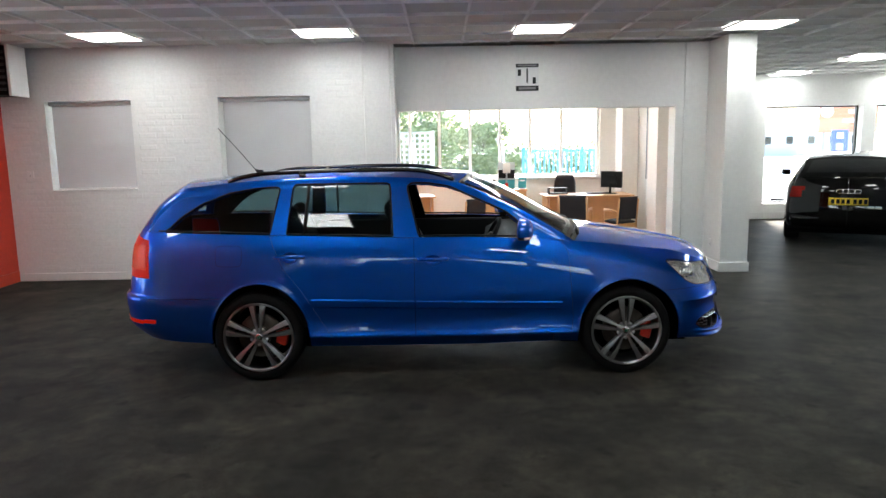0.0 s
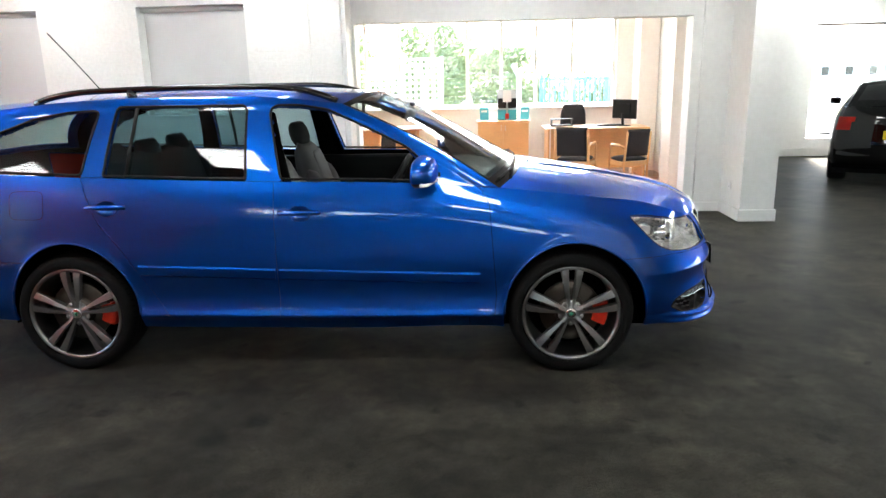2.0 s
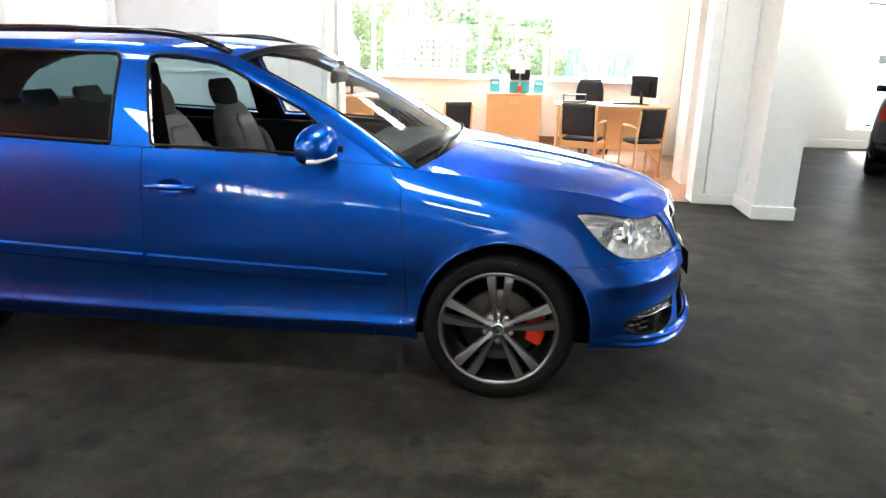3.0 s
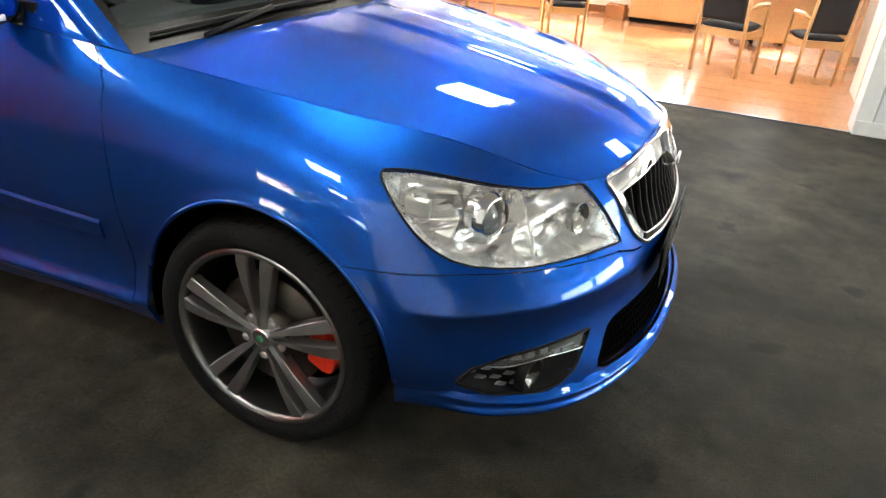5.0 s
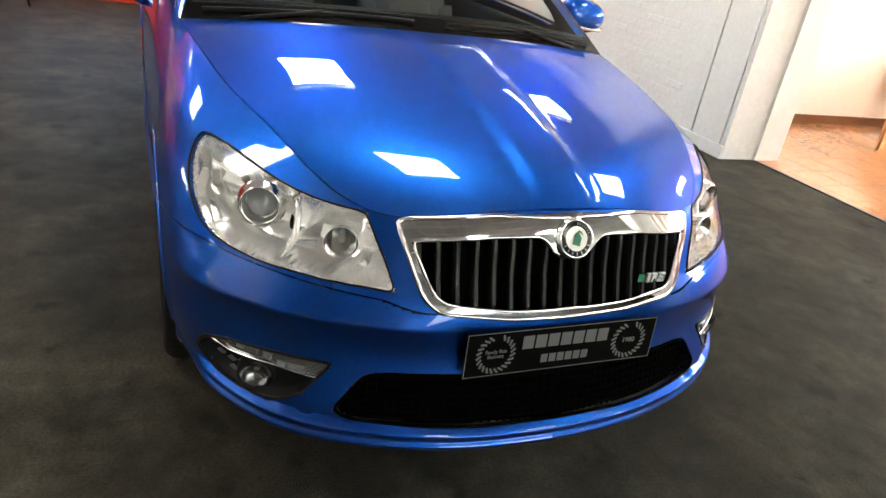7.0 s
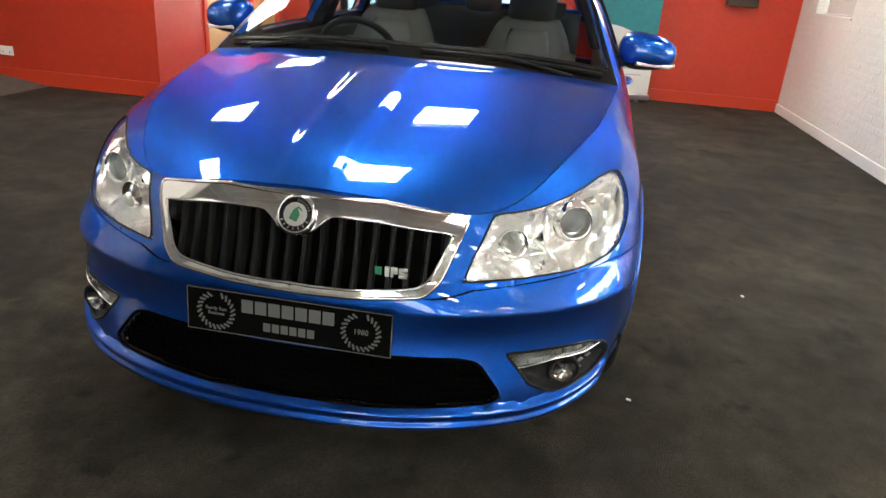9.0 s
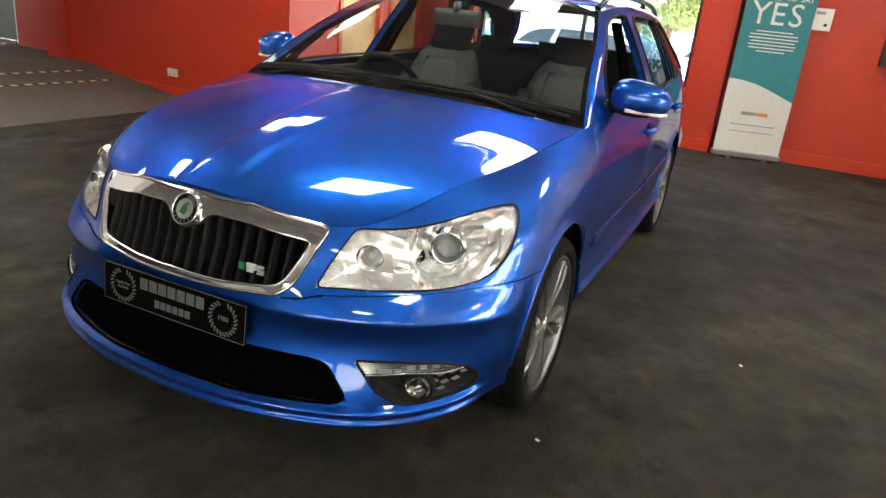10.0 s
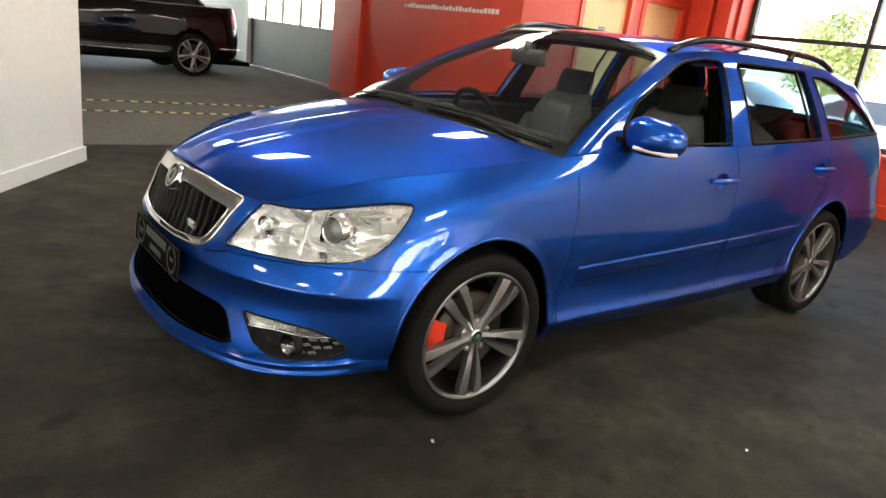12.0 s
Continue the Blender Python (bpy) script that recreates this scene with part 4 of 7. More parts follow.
# rolled lips round the wheel arches
for s in (1, -1):
    for xc, rx, rz in ((1.298, .346, .374), (-1.268, .346, .388)):
        turns = np.linspace(.02, math.pi - .02, 60)
        xs, zs = xc + rx * np.cos(turns), .316 + rz * np.sin(turns)
        ys = np.array([abs(on_flank(x, z, 1)[0][1]) for x, z in zip(xs, zs)])
        for _ in range(6):
            ys[1:-1] = (ys[:-2] + 2 * ys[1:-1] + ys[2:]) / 4
        bm = bmesh.new()
        tube(bm, [(x, s * (y - .003), z) for x, y, z in zip(xs, ys, zs)], .0065, 8)
        part("arch_lip", bm, BLUE, car)

# fuel flap on the right flank
bm = bmesh.new()
loop = []
for k in range(48):
    a = 2 * math.pi * k / 48
    ca, sa = math.cos(a), math.sin(a)
    loop.append(on_flank(-1.467 + .092 * np.sign(ca) * abs(ca) ** .35, .893 + .07 * np.sign(sa) * abs(sa) ** .35, -1))
tube(bm, [p + q * 0.0003 for p, q in loop], 0.0016, 5, closed=True)
part("fuel_flap_seam", bm, SHELL, car)

# lower lip of the bumper
bm = bmesh.new()
us = np.linspace(0, int(np.argmax(flank[1, :, 0] < 1.655)), 60).astype(int)
rows = []
for j in us:
    q, up = fn[3, j], flank[1, j, 2] - .205
    o = Vector((q[0], q[1], 0)).normalized()
    root, edge = [Vector(flank[np.abs(flank[:40, j, 2] - z - up).argmin(), j]) for z in (.274, .262)]
    f = min(1, max(0, (edge.x - 1.70) / .15))
    f = f * f * (3 - 2 * f)
    # a ledge, an upright face and a thin lower edge
    rows.append([root + o * .0005] + [Vector((edge.x, edge.y, z + up)) + o * (d * f + e) for z, d, e in ((.266, .010, .0), (.261, .017, .0), (.256, .018, .0), (.251, .012, .0), (.240, .008, .0), (.233, .010, .0), (.229, .018, -.002), (.218, .018, -.004), (.212, .010, -.008), (.208, -.02, -.03))])
for s in (1, -1):
    vs = [[bm.verts.new((p.x, s * p.y, p.z)) for p in r] for r in rows]
    for a, b in zip(vs, vs[1:]):
        for k in range(10):
            bm.faces.new((a[k], a[k + 1], b[k + 1], b[k])).smooth = True
bmesh.ops.remove_doubles(bm, verts=bm.verts, dist=1e-5)
bmesh.ops.recalc_face_normals(bm, faces=bm.faces)
part("lip", bm, BLUE, front_bumper, "blue chin lip")

# ---- wheels ----
def make_wheel(x, s):
    """A wheel with its axis along y, its face towards the side s."""
    w = new("wheel")
    w.empty_display_size = 0.1
    w.parent = car
    w.matrix_basis = pose(x, s * 0.0, 0.316)
    turn = Matrix(((1, 0, 0, 0), (0, 0, s, 0), (0, -s, 0, 0), (0, 0, 0, 1))) if s > 0 else Matrix(((1, 0, 0, 0), (0, 0, -1, 0), (0, 1, 0, 0), (0, 0, 0, 1)))
    # tyre: from the outer bead over the tread to the inner bead
    bm = bmesh.new()
    prof = [(.243, .842), (.248, .857), (.258, .865), (.272, .869), (.288, .866), (.301, .856), (.3085, .843), (.3125, .825)]
    for g0 in (.80, .765, .728, .69):
        prof += [(.316, g0 + .016), (.316, g0 + .004), (.309, g0 + .003), (.309, g0 - .003), (.316, g0 - .004)]
    prof += [(.3125, .66), (.300, .645), (.270, .636), (.232, .645)]
    revolve(bm, prof, 72, turn)
    part("tyre", bm, RUBBER, w, "low-profile black tyre")
    bm = bmesh.new()
    for k in range(60):
        a = 2 * math.pi * k / 60
        for y0, y1, sk in ((.806, .850, 0.03), (.732, .760, -0.02), (.655, .685, 0.03)):
            r = .3163
            q = [(a, y0), (a + .012, y0), (a + .012 + sk, y1), (a + sk, y1)]
            rr = [r, r, .3105 if y1 > .84 else r, .3105 if y1 > .84 else r]
            bm.faces.new([bm.verts.new(turn @ Vector((ri * math.cos(t), ri * math.sin(t), h))) for (t, h), ri in zip(q, rr)])
    tagged(part("tread_groove", bm, SHELL, w), kind="stuff")
    rim = bmesh.new()
    revolve(rim, [(.247, .846), (.2475, .856), (.2445, .860), (.2385, .859), (.2300, .853), (.2275, .845), (.225, .80), (.219, .74), (.215, .66), (.236, .648)], 72, turn)
    rim_ob = part("rim", rim, ALLOY_LIP, w, "bright rim lip of the alloy wheel")
    # five pairs of spokes, each pair narrow at the hub and broad at the rim with a slot down its middle
    for k in range(5):
        bm = bmesh.new()
        base = math.pi / 2 + 2 * math.pi * k / 5
        ca, sa = math.cos(base), math.sin(base)
        for d in (-1, 1):
            rows = []
            for r, half, off, face, deep in ((.026, .0070, .0095, .846, .03), (.060, .0075, .0130, .849, .034), (.100, .0105, .0200, .854, .034), (.150, .0150, .0280, .858, .032), (.205, .0190, .0345, .859, .030), (.2400, .0215, .0375, .854, .022)):
                lift = [(-half, -deep), (-half * .94, -.006), (-half * .80, .0), (half * .80, .0), (half * .94, -.006), (half, -deep)]
                # the outer flank of each spoke is dished
                rows.append([bm.verts.new(turn @ Vector((ca * r - sa * (d * off + u), sa * r + ca * (d * off + u), face + h - (.004 if u * d > half * .5 and abs(h) < .001 else 0)))) for u, h in lift])
            for a, b in zip(rows, rows[1:]):
                for q in range(5):
                    bm.faces.new((a[q], a[q + 1], b[q + 1], b[q]))
            bm.faces.new(rows[0]), bm.faces.new(rows[-1][::-1])
        bmesh.ops.recalc_face_normals(bm, faces=bm.faces)
        part("double_spoke", bm, ALLOY, w, "anthracite double spoke")
    bm = bmesh.new()
    revolve(bm, [(0.0, .848), (.022, .848), (.030, .846), (.034, .840), (.052, .838), (.068, .832), (.072, .815), (.072, .78)], 40, turn)
    hub = part("hub", bm, ALLOY, w)
    bm = bmesh.new()
    revolve(bm, [(0.0, .8505), (.020, .8505), (.0245, .849), (.0265, .846)], 32, turn)
    part("centre_cap", bm, CHROME, hub, "chrome cap with a green mark")
    bm = bmesh.new()
    revolve(bm, [(0.0, .8515), (.010, .8512), (.010, .850)], 20, turn)
    part("cap_mark", bm, BADGEGREEN, hub)
    for k in range(5):
        a = math.pi / 2 + math.pi / 5 + 2 * math.pi * k / 5
        bm = bmesh.new()
        revolve(bm, [(0.0, .842), (.008, .842), (.0115, .838), (.0115, .82)], 6, turn @ Matrix.Translation((.056 * math.cos(a), .056 * math.sin(a), 0)))
        part("wheel_bolt", bm, STEEL, hub)
    a = math.pi / 2 + 2.6
    bm = bmesh.new()
    tube(bm, [turn @ Vector((.218 * math.cos(a), .218 * math.sin(a), h)) for h in (.815, .845)], .005, 8)
    part("valve", bm, BLACKPL, rim_ob)
    bm = bmesh.new()
    revolve(bm, [(.07, .800), (.155, .800), (.156, .796), (.156, .778), (.155, .774), (.07, .774)], 56, turn)
    revolve(bm, [(.05, .835), (.075, .832), (.080, .80)], 40, turn)
    part("brake_disc", bm, DISC, w)
    bm = bmesh.new()
    rows = []
    for a in np.linspace(-0.42, 0.26, 9):
        rows.append([bm.verts.new(turn @ Vector((r * math.cos(a), r * math.sin(a), h))) for r, h in ((.116, .804), (.124, .812), (.172, .814), (.190, .806), (.194, .76), (.110, .76))])
    for p, q in zip(rows, rows[1:]):
        for k in range(6):
            bm.faces.new((p[k], p[(k + 1) % 6], q[(k + 1) % 6], q[k]))
    bm.faces.new(rows[0]), bm.faces.new(rows[-1][::-1])
    bmesh.ops.recalc_face_normals(bm, faces=bm.faces)
    bmesh.ops.bevel(bm, geom=bm.edges[:], offset=0.003, segments=2, affect="EDGES")
    part("brake_caliper", bm, CALIPER, w, "bright red brake caliper")
    bm = bmesh.new()
    revolve(bm, [(0.0, .70), (.21, .70)], 40, turn)
    part("wheel_back", bm, SHELL, w)
    return w


for wx in (1.289, -1.289):
    for s in (1, -1):
        make_wheel(wx, s)


# ---- lamps, grille and plate ----
FINSILVER = mat("lamp_fin", (0.93, 0.93, 0.92), 0.15, 0.76, var=0.04, scale=30)
SLAT = mat("grille_slat_plastic", (0.014, 0.014, 0.015), 0.35, var=0.1, spec=0.22)
LEDCELL = mat("clear_lamp_cell", (0.42, 0.43, 0.44), 0.15, 0.6, var=0.12, scale=50)
RIBGREY = mat("grey_rib_plastic", (0.20, 0.20, 0.20), 0.35, var=0.1)
LAMPSILVER = mat("lamp_silver", (0.95, 0.95, 0.94), 0.15, 0.76, var=0.06, scale=30)
def fill(name, field, lift, material, parent, label="", shrink=0.0, s=1, skirt=0.0):
    return panel(name, flank, fn, val[field] < -shrink, material, parent, label, s, lift=lift, skirt=skirt)


def outline_tube(bm, outline, coord, s, r, closed=True, lift=0.0, rounds=3):
    """A bead along an outline drawn on the front of the car, on the side s, or on both for s = 0."""
    o, c = np.array(outline), coord(flank)
    if s == 0:
        o = np.array([p for p in outline if p[0] > 0])
        o = np.concatenate([o, (o * (-1, 1))[::-1]])
    ring = []
    for a, b in list(zip(o, np.roll(o, -1, 0)))[:None if closed else -1]:
        n_ = max(2, int(np.linalg.norm(b - a) / .010))
        ring += [a + (b - a) * q / n_ for q in range(n_)]
    if not closed:
        ring.append(o[-1])
    pts = []
    for a, z in ring:
        ss = s if s else (1 if a >= 0 else -1)
        t = abs(a) if s == 0 else a
        d = (c - t) ** 2 + (flank[..., 2] - z) ** 2 + np.where(flank[..., 0] < 1.4, 9, 0)
        i, j = np.unravel_index(d.argmin(), d.shape)
        i, j = min(max(i, 1), NV - 2), max(j, 1)
        p, nb, w = np.zeros(3), 0, 0
        # weighted mean of the nearest points smooths the bead
        for di in (-1, 0, 1):
            for dj in (-1, 0, 1):
                e = 1 / (d[i + di, j + dj] + 1e-6)
                p += e * (flank[i + di, j + dj] + fn[i + di, j + dj] * lift)
                w += e
        p = p / w
        pts.append(np.array((p[0], ss * p[1] if s or abs(a) > .02 else a, p[2])))
    pts = np.array(pts)
    for _ in range(rounds):
        m_ = (np.roll(pts, 1, 0) + 2 * pts + np.roll(pts, -1, 0)) / 4
        pts = m_ if closed else np.concatenate([pts[:1], m_[1:-1], pts[-1:]])
    tube(bm, [Vector(p) for p in pts], r, 7, closed=closed)


for s in (1, -1):
    lamp = new("headlight")
    lamp.empty_display_size, lamp.parent = 0.1, car
    lamp["label"] = "clear headlight with chrome reflectors"
    fill("lens", "lamp", -0.001, LENS, lamp, s=s)
    bm = bmesh.new()
    outline_tube(bm, HEADLIGHT, AX, s, .0025, True, .0012)
    part("lamp_seal", bm, BLACKPL, lamp, "black lamp seal")
    # stepped bowl behind the lens
    inner = val["lamp"] < -0.0
    bowl = flank.copy()
    depth = np.clip(-F["lamp"](flank) / 0.05, 0, 1)
    ax, zz_ = AX(flank), flank[..., 2]
    wav = 0.018 * np.abs(np.sin(ax * 13 + zz_ * 10)) + 0.004 * np.sin(zz_ * 80 + ax * 14) + 0.004 * np.sin(ax * 220) * (zz_ < 0.632)
    bowl = flank - fn * (0.012 + 0.070 * depth + wav * depth)[..., None]
    panel("reflector", bowl, normals(bowl), inner, LAMPSILVER, lamp, "silver reflector", s)
    # bright fins between the two lamps and along the ends
    def inside(a, z, d):
        i, j = np.unravel_index(((AX(flank) - a) ** 2 + (flank[..., 2] - z) ** 2 + np.where(flank[..., 0] < 1.4, 9, 0)).argmin(), flank.shape[:2])
        q = flank[i, j] - fn[i, j] * d
        return (q[0], s * q[1], q[2])

    for quad in (((-.87, .762, .016), (-1.02, .758, .026), (-1.04, .738, .050), (-.89, .735, .030)), ((-.90, .670, .030), (-.96, .640, .050), (-1.09, .612, .020), (-1.00, .620, .016))):
        bm = bmesh.new()
        front = [bm.verts.new(inside(*q)) for q in quad]
        rear = [bm.verts.new(inside(a, z, d + .006)) for a, z, d in quad]
        bm.faces.new(front), bm.faces.new(rear[::-1])
        for k in range(4):
            bm.faces.new((front[k], rear[k], rear[(k + 1) % 4], front[(k + 1) % 4]))
        bmesh.ops.recalc_face_normals(bm, faces=bm.faces)
        part("reflector_fin", bm, FINSILVER, lamp)
    # mirror facets between the lamps, one folded sheet
    chance = random.Random(5)
    bm = bmesh.new()
    na, nz = 21, 6
    net = {}
    for k in range(na + 1):
        for r in range(nz + 1):
            a, z = -1.60 + .79 * k / na, .592 + .188 * r / nz + (.05 * (k / na - .5) if r < nz else .0)
            edge = -poly_field(HEADLIGHT, np.array([a]), np.array([z]))[0]
            q = Vector(inside(a, z, 0))
            if edge > .020 and a < -1.30 + .5 * (z - .68) and (q - Vector((1.800, s * .672, .696))).length > .105 and (q - Vector((1.965, s * .520, .668))).length > .040:
                net[k, r] = bm.verts.new(inside(a, z, .014 + .55 * min(edge, .06) + (k % 2) * .006 + chance.uniform(-.0018, .0018)))
    for k in range(na):
        for r in range(nz):
            c = [(k, r), (k + 1, r), (k + 1, r + 1), (k, r + 1)]
            if all(v in net for v in c):
                bm.faces.new([net[v] for v in c])
    bmesh.ops.delete(bm, geom=[v for v in bm.verts if not v.link_faces], context="VERTS")
    bmesh.ops.triangulate(bm, faces=bm.faces)
    bmesh.ops.recalc_face_normals(bm, faces=bm.faces)
    part("mirror_facets", bm, FINSILVER, lamp, "faceted chrome reflector")
    # ridge between the lamps and fine ribs along the rim
    bm = bmesh.new()
    tube(bm, [inside(a, z, d) for a, z, d in ((-1.235, .738, .018), (-1.250, .700, .034), (-1.262, .660, .036), (-1.255, .622, .020))], .008, 8, flat=.5)
    part("reflector_ridge", bm, FINSILVER, lamp)
    bm = bmesh.new()
    rim = np.array(HEADLIGHT)
    mid = np.array((-1.18, .688))
    for p, q in zip(rim, np.roll(rim, -1, 0)):
        steps = max(1, int(np.linalg.norm(q - p) / .011))
        for k in range(steps):
            e = p + (q - p) * k / steps
            way = (mid - e) / np.linalg.norm(mid - e)
            a, b = e + way * .008, e + way * .020
            tube(bm, [inside(*a, .010), inside(*b, .017)], .0022, 5)
    part("rim_ribs", bm, FINSILVER, lamp, "fine silver ribs round the rim")
    # main projector and the inner high-beam bowl
    for nm, xx, yy, zz, rad, mt in (("projector", 1.757, .655, .694, .036, None), ("high_beam", 1.915, .505, .674, .036, None)):
        bm = bmesh.new()
        d = Vector((0.93, 0.30 * s, 0.06)).normalized()
        m = Matrix.Translation((xx, yy * s, zz)) @ d.to_track_quat("Z", "Y").to_matrix().to_4x4()
        if nm == "projector":
            revolve(bm, [(rad * 1.6, .010), (rad * 1.5, .022), (rad * 1.3, .030), (rad * 1.25, .034), (rad * 1.1, .026), (rad * 1.02, .01), (rad, -.03)], 40, m)
            part("projector_ring", bm, REFLECTOR, lamp)
            bm = bmesh.new()
            revolve(bm, [(0, .030), (rad * .4, .027), (rad * .75, .018), (rad * .98, .002)], 32, m)
            part("projector_lens", bm, mat("projector_glass", (0.26, 0.28, 0.29), 0.04, var=0.05, coat=1.0), lamp, "dark glass projector lens")
        else:
            revolve(bm, [(rad * 1.05, .030), (rad, .032), (rad * .85, .0), (rad * .6, -.02), (rad * .25, -.03), (0, -.031)], 40, m)
            part("high_beam_bowl", bm, REFLECTOR, lamp)
            bm = bmesh.new()
            tube(bm, [m @ Vector((0, 0, -.03)), m @ Vector((0, 0, .012))], .008, 10)
            part("bulb", bm, SILVERPL, lamp)
    bm = bmesh.new()
    box(bm, 1.605, 1.665, (.735 if s > 0 else -.755), (.755 if s > 0 else -.735), .700, .742, bevel=.006)
    part("side_lamp", bm, SILVERPL, lamp)
    # tail lamp
    tl = fill("tail_lamp", "tail", 0.002, TAILRED, car, "red tail lamp lens", s=s, skirt=0.012)
    panel("reversing_lens", flank, fn, (val["tail"] < -0.030) & (fc[..., 2] > .80) & (fc[..., 2] < .965), TAILCLEAR, tl, "pale pink reversing lamp", s, lift=0.006, skirt=0.006)
    # fog lamp bay
    bay = new("fog_lamp_bay")
    bay.empty_display_size, bay.parent = 0.1, front_bumper
    drl_in = (val["drl"] < 0) & (val["fog"] < 0)
    deepf = np.clip(-F["fog"](flank) / 0.02, 0, 1)
    pit = flank - fn * (0.004 + 0.030 * deepf)[..., None]
    panel("bay_panel", pit, normals(pit), (val["fog"] < 0), BLACKPL, bay, "black plastic fog lamp surround", s)
    panel("running_light", flank, fn, drl_in, mat("clear_ribbed_lens", (0.30, 0.305, 0.31), 0.18, 0.85, var=0.12, scale=60), bay, "clear daytime running light strip", s, lift=-0.004, skirt=0.02)
    bm = bmesh.new()
    d = Vector((0.95, 0.28 * s, -0.02)).normalized()
    m = Matrix.Translation((1.913, .679 * s, .332)) @ d.to_track_quat("Z", "Y").to_matrix().to_4x4()
    revolve(bm, [(.046, -.01), (.044, .012), (.040, .016), (.036, .012)], 36, m)
    part("fog_ring", bm, BLACKPL, bay)
    bm = bmesh.new()
    revolve(bm, [(.036, .012), (.032, .006), (.024, -.002), (.012, -.008), (0, -.010)], 32, m)
    part("fog_reflector", bm, mat("fog_silver", (0.30, 0.30, 0.30), 0.16, 1.0, var=0.1, scale=40), bay, "round fog lamp")
    bm = bmesh.new()
    revolve(bm, [(0, .018), (.018, .0165), (.036, .012)], 32, m)
    part("fog_lens", bm, LENS, bay)
    for k in range(6):
        a_, z_ = -1.12 - k * .052, .391 - .0015 * k
        i, j = np.unravel_index(((AX(flank) - a_) ** 2 + (flank[..., 2] - z_) ** 2 + np.where(flank[..., 0] < 1.5, 9, 0)).argmin(), flank.shape[:2])
        q, d_ = Vector(flank[i, j]), Vector(fn[i, j])
        bm = bmesh.new()
        half = .012 if k < 5 else .022
        way = Vector((-d_.y, d_.x, 0)).normalized()
        rise = d_.cross(way)
        ring = [(Vector(q) + d_ * e + way * a * half * w_ + rise * b * .0068 * w_) for e, w_ in ((-.004, 1), (-.0005, .8)) for a, b in ((-1, -1), (1, -1), (1, 1), (-1, 1))]
        vs = [bm.verts.new((p_.x, s * p_.y, p_.z)) for p_ in ring]
        bm.faces.new(vs[4:])
        for c in range(4):
            bm.faces.new((vs[c], vs[(c + 1) % 4], vs[4 + (c + 1) % 4], vs[4 + c]))
        bmesh.ops.recalc_face_normals(bm, faces=bm.faces)
        part("led", bm, LEDCELL, bay, "small clear lamp cell")
    for r in range(3):
        for c in range(5):
            a_, z_ = -1.235 + c * .052 + (r % 2) * .014, .362 - r * .023 - .002 * c
            if poly_field(FOG, np.array([a_]), np.array([z_]), 0.0)[0] > -0.012:
                continue
            dd = (AX(flank) - a_) ** 2 + (flank[..., 2] - z_) ** 2 + np.where(flank[..., 0] < 1.5, 9, 0)
            i, j = np.unravel_index(dd.argmin(), dd.shape)
            q = Vector(pit[i, j]) * 1.0
            nn_ = Vector(fn[i, j])
            t = Vector((-nn_.y, nn_.x, 0)).normalized()
            bm = bmesh.new()
            u = t.cross(nn_)
            pts = [q + nn_ * .004 + t * a * .0145 + u * b * .0056 for a, b in ((-1, 0), (-.4, 1), (1, .3), (.4, -1))]
            top = [p_ + nn_ * .006 for p_ in pts]
            vs = [bm.verts.new((p_.x, s * p_.y, p_.z)) for p_ in pts + top]
            bm.faces.new(vs[4:])
            for k in range(4):
                bm.faces.new((vs[k], vs[(k + 1) % 4], vs[4 + (k + 1) % 4], vs[4 + k]))
            bmesh.ops.recalc_face_normals(bm, faces=bm.faces)
            part("bay_rib", bm, RIBGREY, bay)

    bm = bmesh.new()
    outline_tube(bm, [(a, float(np.interp(a, [-2.2, -1.7, -1.6], [.548, .560, .578]))) for a in np.linspace(-1.60, -1.74, 8)], AX, s, .0022, False, .0004, 14)
    part("bumper_seam", bm, SHELL, front_bumper)
    bm = bmesh.new()
    outline_tube(bm, FOG, AX, s, .004)
    part("bay_edge", bm, BLACKPL, bay)
    bm = bmesh.new()
    outline_tube(bm, [(-1.045, .381), (-1.135, .372), (-1.30, .377), (-1.45, .369)], AX, s, .003, False)
    part("chrome_edge", bm, CHROME, bay, "thin chrome edge")

# lower grille
low = new("lower_grille")
low.empty_display_size, low.parent = 0.1, front_bumper
low["label"] = "black mesh in the lower air intake"
back = flank - fn * 0.024
panel("grille_back", back, fn, (val["intake"] < 0.004) & (fc[..., 0] > 1.6), SHELL, low, "", 0, skirt=-0.023)
bm = bmesh.new()
for r in range(7):
    z = .288 + r * .019
    pts = []
    for k in range(45):
        y = -.52 + 1.04 * k / 44
        if poly_field(INTAKE, np.array([abs(y)]), np.array([z]))[0] > 0.012:
            if len(pts) > 2:
                tube(bm, pts, .0034, 5)
            pts = []
            continue
        jx = np.abs(flank[10, :, 1] - abs(y))[:230].argmin()
        ii = np.abs(flank[:, jx, 2] - z).argmin()
        p = back[ii, jx] + fn[ii, jx] * 0.006
        pts.append((p[0], y, z))
    if len(pts) > 2:
        tube(bm, pts, .0034, 5)
tagged(part("mesh_bar", bm, SHELL, low), kind="stuff")
bm = bmesh.new()
outline_tube(bm, INTAKE, lambda g: np.abs(g[..., 1]), 0, .0045)
part("intake_edge", bm, SHELL, low)
bm = bmesh.new()
for c in range(54):
    y = -.51 + 1.02 * c / 53
    zz = [z for z in np.linspace(.275, .405, 14) if poly_field(INTAKE, np.array([abs(y)]), np.array([z]))[0] < 0.004]
    if len(zz) < 3:
        continue
    pts = []
    for z in zz:
        jx = np.abs(flank[10, :, 1] - abs(y))[:230].argmin()
        ii = np.abs(flank[:, jx, 2] - z).argmin()
        p = back[ii, jx] + fn[ii, jx] * 0.004
        pts.append((p[0], y, z))
    tube(bm, pts, .0028, 5)
tagged(part("mesh_upright", bm, SHELL, low), kind="stuff")

